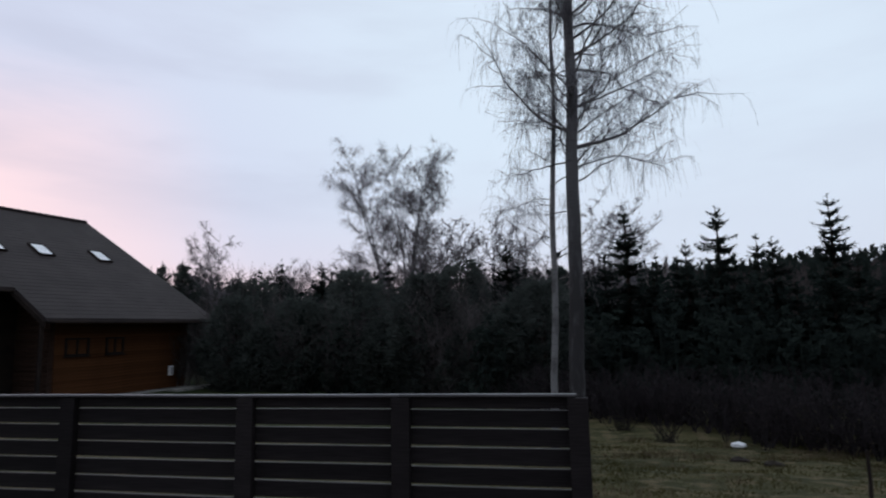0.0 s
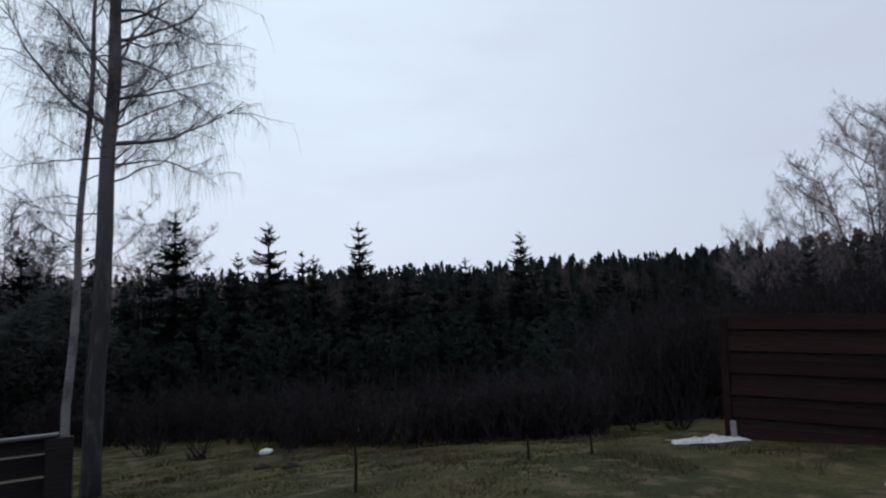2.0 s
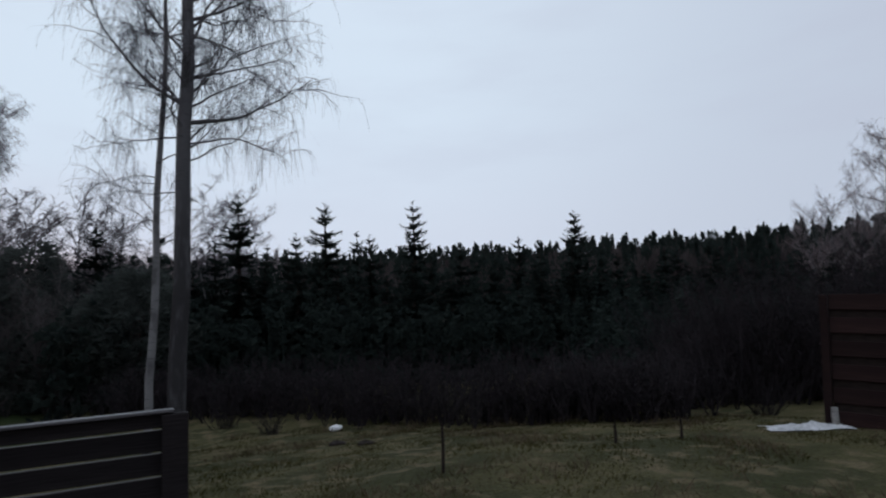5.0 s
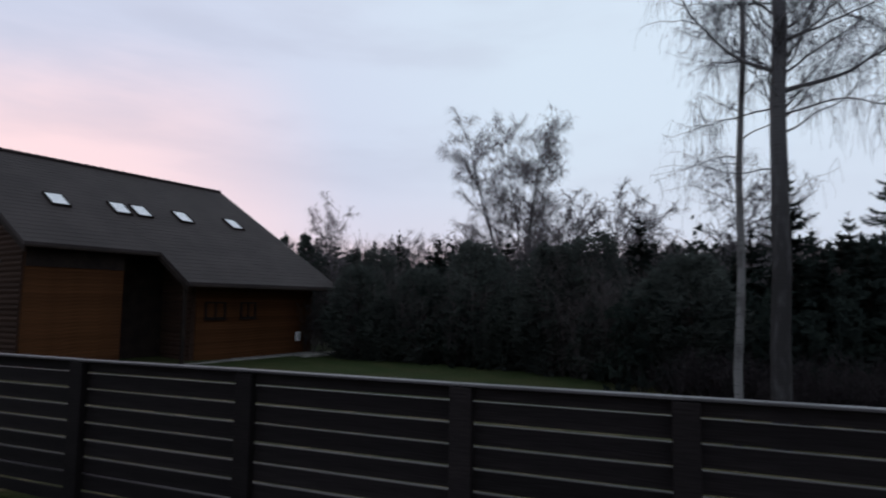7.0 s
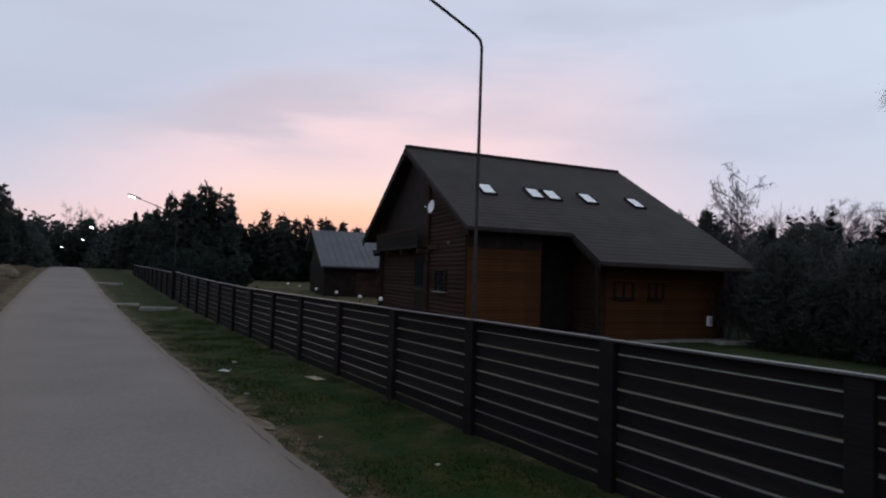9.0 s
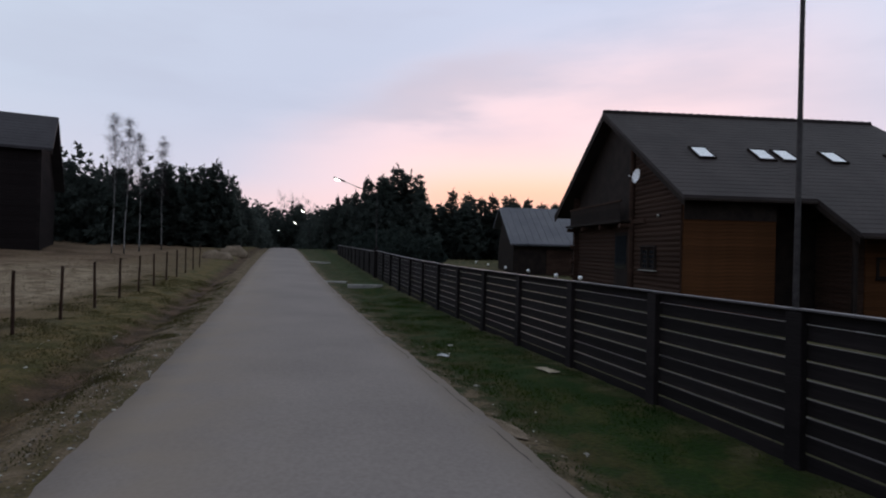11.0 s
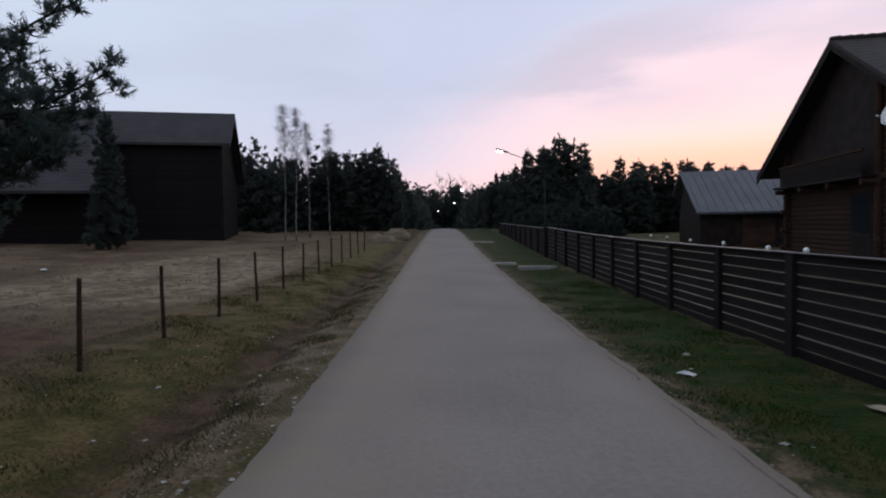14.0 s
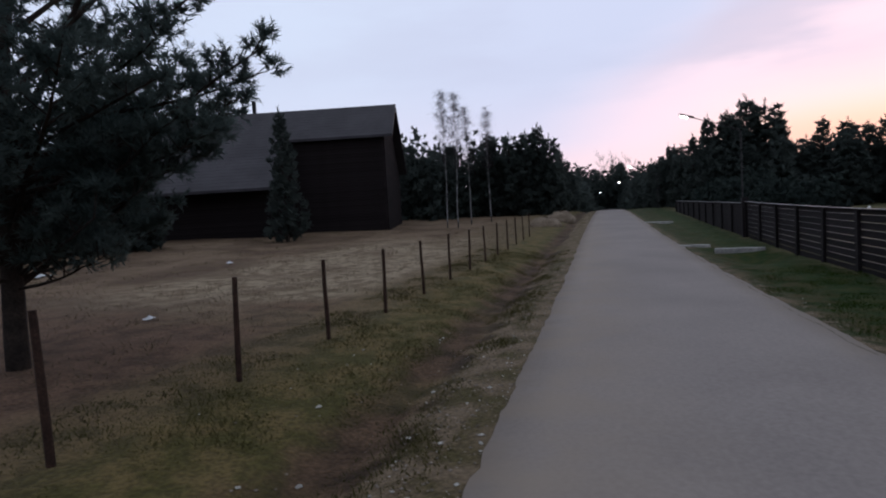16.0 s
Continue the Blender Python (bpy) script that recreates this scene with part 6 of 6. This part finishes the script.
def build_garden_thicket():
    """Broad conifers that close the lawn behind the house, with tall grey leafless shrubs between and behind them."""
    rng = random.Random(63)
    kinds = []
    for k, (h, r) in enumerate(((4.6, 1.75), (5.4, 1.6), (3.7, 1.7), (6.0, 2.0))):
        wood, leaf = bushy_conifer(140 + k, h, r)
        kinds.append((("trunk", wood.mesh("trunk", M_PINEBARK)), ("crown", leaf.mesh("crown", M_HEDGE))))
    for row, step in ((0, 2.3), (1, 2.1)):
        x = -21.6 if row == 0 else -22.6
        while x < -3.5:
            x += step * rng.uniform(0.65, 1.35)
            y = garden_front(x) + (1.9 if row == 0 else 5.2) + rng.uniform(-0.6, 1.0)
            sz = rng.uniform(0.72, 1.12) if row == 0 else rng.uniform(0.85, 1.08)
            m = pose(x, y, land(x, y), 0, 0, rng.uniform(0, 360)) @ Matrix.Diagonal((sz * rng.uniform(0.9, 1.15), sz, sz, 1))
            plant("conifer_bush", kinds[rng.randrange(4)], m, "broad dark green conifer bush closing the back lawn", "bush", "conifer bushes behind the lawn")
    sh = Shape()
    for i in range(230):
        x = rng.uniform(-23, -2)
        y = garden_front(x) + 1.2 + abs(rng.gauss(0, 3.4))
        h = (4.3 + 3.4 * noise.noise((x * 0.30, y * 0.2, 8)) + 0.22 * (y - garden_front(x))) * rng.uniform(0.7, 1.2)
        b = Vector((x, y, land(x, y) - 0.1))
        for k in range(5):
            st = wander(rng, b, Vector((rng.uniform(-0.3, 0.3), rng.uniform(-0.3, 0.3), 1)), h * rng.uniform(0.6, 1.05), 4, 0.1, 0.10)
            sh.ribbon(st, taper(0.018, 0.006, 5), Vector((rng.uniform(-1, 1), rng.uniform(-1, 1), 0)).normalized())
            for n in range(26):
                e = rng.uniform(0.2, 1.0)
                q = min(3, int(e * 4))
                p = st[q].lerp(st[q + 1], e * 4 - q)
                tip = p + Vector((rng.uniform(-1, 1), rng.uniform(-1, 1), rng.uniform(0.0, 1.3))) * (0.13 * h)
                w = Vector((rng.uniform(-1, 1), rng.uniform(-1, 1), 0)).normalized() * 0.020
                sh.tri(p - w, p + w, tip)
    tagged(new("shrubs", sh.mesh("shrubs", M_SHRUB)), "tall grey leafless shrubs among garden conifers", "shrubs", kind="stuff")


def build_understory():
    """Closed young growth that fills the woods down to the ground."""
    rng = random.Random(77)
    bands = ((-62, 54, 8, 55, 8, 8.6, 7200, "dark mixed growth behind the garden", M_SPRUCE), (-16, 28, 50, 28, 7, 4.8, 4200, "dark young spruce growth beyond the lawn", M_SPRUCE), (-24, 38, 55, 38, 7, 7.0, 4000, "dark young spruce growth beyond the lawn", M_SPRUCE),
             (15, 22, 40, 6, 7, 4.2, 1500, "dark young spruce growth beyond the fence", M_SPRUCE), (-66, 46, -8, 46, 8, 7.8, 7200, "dark young pine growth behind the house", M_PINE),
             (-92, 9, -71, 44, 7, 7.6, 5600, "dark young pine growth behind the house", M_PINE), (-65, -8.0, -100, -8, 5, 7.2, 3800, "dark young pine growth beside the lane", M_PINE),
             (-62, -12, -74, -36, 8, 8.0, 3400, "dark young pine growth beyond the field", M_PINE), (-62, 10.5, -105, 9.2, 5, 6.4, 4200, "dark young pine growth beside the lane", M_PINE),
             (-100, 8, -165, 6, 6, 7.5, 1800, "dark pine growth beside the lane", M_PINE), (-38, 8.6, -63, 9.0, 2.4, 2.6, 1800, "low dark growth behind the fence", M_SPRUCE), (-100, -6, -165, -6, 6, 7.5, 1800, "dark pine growth beside the lane", M_PINE),
             (-150, -20, -150, 20, 14, 12.5, 4200, "dark pine growth closing the lane", M_PINE), (-25.5, -27.0, -36.0, -23.4, 3, 4.6, 3600, "dark young pine growth at the edge of the field", M_PINE))
    for x0, y0, x1, y1, deep, h, count, label, material in bands:
        sh = Shape()
        nx, ny = y0 - y1, x1 - x0
        ln = math.hypot(nx, ny)
        nx, ny = nx / ln, ny / ln
        for i in range(int(count * 0.125)):
            f, g = rng.random(), rng.uniform(-0.5, 0.5) * deep
            x, y = x0 + (x1 - x0) * f + nx * g, y0 + (y1 - y0) * f + ny * g
            if 20 < y < 33 and -27 < x < -5:
                y += 5
            big = (1.0 if y < 50 else 1.35) if x > -55 else 1.5 if x > -110 else 2.2
            top = h * (0.74 + 0.40 * noise.noise((x * 0.35, y * 0.35, 5)) + rng.uniform(-0.12, 0.12))
            base, girth = land(x, y), rng.uniform(1.0, 1.9) * big ** 0.6
            sh.tri((x - 0.05, y, base), (x + 0.05, y, base), (x, y, base + top))
            for n in range(13):
                e = (n + rng.random()) / 13
                a, w = rng.uniform(0, 6.283), girth * (1.04 - e) ** 0.6 * math.sqrt(rng.random())
                c = Vector((x + w * math.cos(a), y + w * math.sin(a), base + top * e))
                r = rng.uniform(0.26, 0.46) * big * (1.1 - 0.35 * e)
                for k in range(5):
                    o = Vector((rng.uniform(-1, 1), rng.uniform(-1, 1), rng.uniform(-1.0, 1.0) + 0.3 * e))
                    s = o.cross(Vector((rng.uniform(-1, 1), rng.uniform(-1, 1), rng.uniform(-1, 1))))
                    s = s.normalized() * r * 0.42
                    sh.tri(c - s, c + s, c + o.normalized() * r)
        tagged(new("young_growth", sh.mesh("young_growth", material)), label, "undergrowth", kind="stuff")


def build_bare_row():
    """A hazy row of thin bare saplings behind the garden's conifers."""
    rng = random.Random(52)
    sh = Shape()
    for i in range(520):
        x, y = rng.uniform(-50, 9), rng.uniform(57, 66)
        z = land(x, y)
        h = 9.3 + 1.6 * noise.noise((x * 0.25, 3, 0)) + rng.uniform(-1.2, 0.9)
        sh.tri((x - 0.04, y, z), (x + 0.04, y, z), (x + rng.uniform(-0.3, 0.3), y, z + h))
        for k in range(46):
            e = rng.uniform(0.4, 0.98)
            b = Vector((x, y, z + h * e))
            t = b + Vector((rng.uniform(-1, 1), rng.uniform(-1, 1), rng.uniform(0.3, 1.3))) * (1.15 - 0.75 * e)
            s = Vector((rng.uniform(-1, 1), rng.uniform(-1, 1), 0)).normalized() * 0.022
            sh.tri(b - s, b + s, t)
    tagged(new("bare_saplings", sh.mesh("bare_saplings", M_REDCROWN)), "hazy row of thin leafless saplings behind the conifers", "saplings", kind="stuff")


build_far_woods()
build_bare_row()
build_thicket()
build_garden_thicket()
build_understory()


# ---------------------------------------------------------------- grass, stones and litter
def build_grass():
    rng = np.random.default_rng(4)

    def blades(name, n, xr, yr, hmin, hmax, width, material, label, keep):
        xs, ys = rng.uniform(*xr, n), rng.uniform(*yr, n)
        sh = Shape()
        for x, y in zip(xs, ys):
            if not keep(x, y):
                continue
            clump = 0.5 + 0.9 * max(-0.4, noise.noise((x * 1.1, y * 1.1, 7)))
            h = rng.uniform(hmin, hmax) * clump
            a, b = rng.uniform(0, 6.283), rng.uniform(0, 6.283)
            z = land(x, y) - 0.01
            w = width * rng.uniform(0.7, 1.4)
            dx, dy = math.cos(a) * w, math.sin(a) * w
            sh.tri((x - dx, y - dy, z), (x + dx, y + dy, z), (x + math.cos(b) * h * 0.7, y + math.sin(b) * h * 0.7, z + h))
        tagged(new(name, sh.mesh(name, material)), label, "grass", kind="stuff")

    def right_of_road(x, y):
        return y > road_edges(x)[1] + 0.06 + 0.25 * max(0, noise.noise((x * 1.3, y * 2, 1)))

    def left_of_road(x, y):
        return y < road_edges(x)[0] - 0.25 - 0.6 * max(0, noise.noise((x * 0.9, y * 1.5, 2)))
    blades("verge_grass", 52000, (-27, -2), (3.1, 5.55), 0.03, 0.085, 0.006, M_VERGE, "short dark green grass along the fence", right_of_road)
    blades("field_grass", 64000, (-34, -10), (-4.6, -0.7), 0.03, 0.10, 0.006, M_GRASS, "rough green and brown grass beside the lane", left_of_road)
    blades("dry_field_grass", 42000, (-48, -12), (-22, -3.4), 0.03, 0.13, 0.009, M_STRAW, "dry beige field grass", lambda x, y: noise.noise((x * 0.5, y * 0.5, 3)) > -0.25)
    blades("lawn_grass", 42000, (-3, 10), (5.8, 18), 0.04, 0.12, 0.008, M_GRASS, "uneven olive lawn grass", lambda x, y: True)
    blades("dry_lawn_grass", 30000, (-3, 11), (4.0, 18), 0.08, 0.30, 0.008, M_STRAW, "dry yellow tufts in the lawn", lambda x, y: noise.noise((x * 0.6, y * 0.6, 9)) > 0.12)


def pebble_mesh(seed, squash=0.6, coarse=False):
    rng = random.Random(seed)
    sh = Shape().ball((0, 0, 0), 1.0, *((4, 2) if coarse else (9, 7)), squash)
    sh.v = [tuple(c * rng.uniform(0.8, 1.15) for c in v) for v in sh.v]
    return sh


def build_stones():
    rng = random.Random(12)
    gravel = Shape()
    for i in range(2800):
        x = rng.uniform(-30, -7)
        l, r = road_edges(x)
        if rng.random() < 0.85:
            y = l - abs(rng.gauss(0.3, 0.55))
        else:
            y = r + abs(rng.gauss(0.05, 0.16))
        s = rng.uniform(0.004, 0.019)
        p = pebble_mesh(rng.randrange(6), 0.6, True)
        n = len(gravel.v)
        gravel.v += [(x + s * a, y + s * b, land(x, y) + s * 0.3 + s * c) for a, b, c in p.v]
        gravel.f += [tuple(n + k for k in f) for f in p.f]
    tagged(new("gravel", gravel.mesh("gravel", M_GRAVEL)), "pale gravel scattered along the lane's broken edges", "gravel", kind="stuff")
    spots = ((-14.6, -1.9, 0.032), (-14.3, -2.2, 0.022), (-15.4, -1.3, 0.024), (-13.3, -1.7, 0.026), (-16.8, -1.5, 0.028), (-12.6, 4.05, 0.03), (-11.2, 3.95, 0.03), (-13.9, 3.75, 0.04), (-17.2, 4.3, 0.045), (-9.6, 4.6, 0.03), (-15.9, -2.4, 0.035))
    more = []
    for i in range(46):
        x = -10.5 - 14 * rng.random() ** 1.4
        side = rng.random()
        y = road_edges(x)[0] - abs(rng.gauss(0.7, 0.75)) if side < 0.7 else road_edges(x)[1] + 0.1 + abs(rng.gauss(0.1, 0.55))
        more.append((x, min(y, 5.3), rng.uniform(0.010, 0.024)))
    # the washed-out band of rubble between the asphalt and the ditch
    for i in range(110):
        x = -9.8 - 10 * rng.random() ** 1.2
        more.append((x, road_edges(x)[0] - 0.04 - abs(rng.gauss(0, 0.34)), 0.006 + 0.017 * rng.random() ** 2.0))
    # white chips in the grass of the far bank
    for i in range(16):
        x = -11.0 - 7 * rng.random()
        more.append((x, rng.uniform(-3.6, -2.2), rng.uniform(0.008, 0.018)))
    spots += tuple(more)
    shapes = [pebble_mesh(k, 0.55, k > 2).mesh("stone", M_STONE) for k in (2, 3, 4, 7)]
    for k, (x, y, s) in enumerate(spots):
        m = pose(x, y, land(x, y) + s * 0.25, 0, 0, rng.uniform(0, 360)) @ Matrix.Diagonal((s * 1.3, s, s, 1))
        ob = new("stone", shapes[k % 4])
        ob.matrix_world = m
        tagged(ob, "small pale stone lying in the verge", "stone", "loose stones")
    ob = new("white_stone", pebble_mesh(9, 0.55).mesh("white_stone", M_WHITE))
    ob.matrix_world = pose(2.78, 16.6, land(2.78, 16.6) + 0.06) @ Matrix.Diagonal((0.21, 0.14, 0.16, 1))
    tagged(ob, "large white stone on the lawn", "stone")
    for x, y in ((1.97, 13.4), (2.35, 12.6)):
        ob = new("molehill", pebble_mesh(5, 0.45).mesh("molehill", M_DARKWOOD))
        ob.matrix_world = pose(x, y, land(x, y) + 0.0) @ Matrix.Diagonal((0.2, 0.17, 0.2, 1))
        tagged(ob, "small dark molehill on the lawn", "molehill", "molehills")
    # broken bite out of the lane's edge: sandy crumbs, and two dark patches laid on in place of hollows
    for k, (x, y, w, d, h, material, name, label) in enumerate((
            (-11.98, 3.40, 0.42, 0.15, 0.025, M_SAND, "asphalt_crumbs", "sandy crumbled patch at the lane's edge"), (-12.22, 3.27, 0.15, 0.06, 0.030, M_RUST, "pothole_soil", "flat dark patch in place of a hollow at the lane's edge"),
            (-11.93, 3.28, 0.17, 0.065, 0.034, M_RUST, "pothole_soil", "flat dark patch in place of a hollow at the lane's edge"))):
        chip = new(name, pebble_mesh(3 + k, 0.4).mesh(name, material))
        chip.matrix_world = pose(x, y, rise(x) + 0.008, 0, 0, 12) @ Matrix.Diagonal((w, d, h, 1))
        tagged(chip, label, "rubble")


def crumpled(w, d, h, seed, n=14):
    sh = Shape()
    for i in range(n):
        for j in range(n):
            u, v = i / (n - 1) - 0.5, j / (n - 1) - 0.5
            k = noise.noise((u * 6 + seed, v * 6, seed)) + 0.5 * noise.noise((u * 15, v * 15 + seed, 1))
            edge = 1 - max(abs(u), abs(v)) * 1.6
            sh.v.append((u * w * (1 + 0.25 * noise.noise((v * 4, seed, 0))), v * d * (1 + 0.3 * noise.noise((u * 4, seed, 3))), h * max(0.02, edge * (0.6 + k))))
    for i in range(n - 1):
        for j in range(n - 1):
            a = i * n + j
            sh.f.append((a, a + n, a + n + 1, a + 1))
    return sh


def build_litter():
    for x, y, w, d, h, ang, label in ((8.4, 7.5, 1.3, 0.42, 0.11, -30, "crumpled white plastic sheet lying beside the tall fence"), (-14.45, 5.06, 0.42, 0.2, 0.05, 10, "flat scrap of pale cardboard lying in the grass by the fence"),
                                      (-19.4, -7.6, 0.30, 0.14, 0.06, 20, "small white scrap lying in the dry field"), (-16.2, 3.9, 0.22, 0.12, 0.05, 40, "crumpled white scrap lying in the verge"), (-29.0, -12.8, 0.5, 0.2, 0.07, 40, "pale scrap lying in the dry field"), (-25.1, -17.0, 1.1, 0.3, 0.12, 30, "pale board lying in the dry field"), (7.25, 4.2, 0.13, 0.08, 0.02, 20, "small white scrap by the drive")):
        ob = new("plastic_sheet" if w > 1.3 else "scrap", crumpled(w, d, h, x).mesh("sheet", M_CARD if "cardboard" in label else M_PLASTIC, True))
        ob.matrix_world = pose(x, y, land(x, y) + 0.03, 0, 0, ang)
        tagged(ob, label, "litter")
    first = None
    for x, y, h in ((2.0, 8.1, 0.62), (4.95, 8.2, 0.5), (6.1, 8.0, 0.5)):
        m = pose(x, y, land(x, y), 2, 1, 40) @ Matrix.Diagonal((1, 1, h, 1))
        if first is None:
            first = thing("garden_stake", m, "thin dark wooden stake in the lawn", "stake", "stakes in the lawn")
            part("stick", Shape().tube([Vector((0, 0, -0.2)), Vector((0.01, 0, 0.5)), Vector((0, 0.01, 1))], [0.026, 0.022, 0.016], 7), M_DARKWOOD, first)
        else:
            copy_thing(first, m)
    for x0, y0, x1, y1 in ((-33.3, 2.8, -33.1, 3.85), (-31.7, 3.75, -31.4, 5.2), (-48.8, 2.6, -46.7, 3.95)):
        a, b = Vector((x0, y0, 0)), Vector((x1, y1, 0))
        xm, ym = (x0 + x1) / 2, (y0 + y1) / 2
        ln = (b - a).length
        t = thing("culvert_headwall", pose(xm, ym, rise(xm) - 0.45, 0, 0, math.degrees(math.atan2(y1 - y0, x1 - x0))), "pale concrete culvert headwall beside a drive", "wall", "culvert headwalls")
        part("slab", Shape().box(-ln / 2, -0.14, 0, ln / 2, 0.14, 0.50, bevel=0.02), M_CONCRETE, t)
    for x, y, w, h in ((-48.6, -3.5, 1.4, 0.65), (-54.5, -2.9, 1.6, 0.8)):
        sh = pebble_mesh(int(-x), 1.0)
        ob = new("soil_mound", Shape.mesh(sh, "soil_mound", M_SAND, True))
        ob.matrix_world = pose(x, y, land(x, y) - 0.1) @ Matrix.Diagonal((w, w * 0.8, h, 1))
        tagged(ob, "heap of dug sandy soil beside the lane", "heap", "soil heaps")


build_grass()
build_stones()
build_litter()
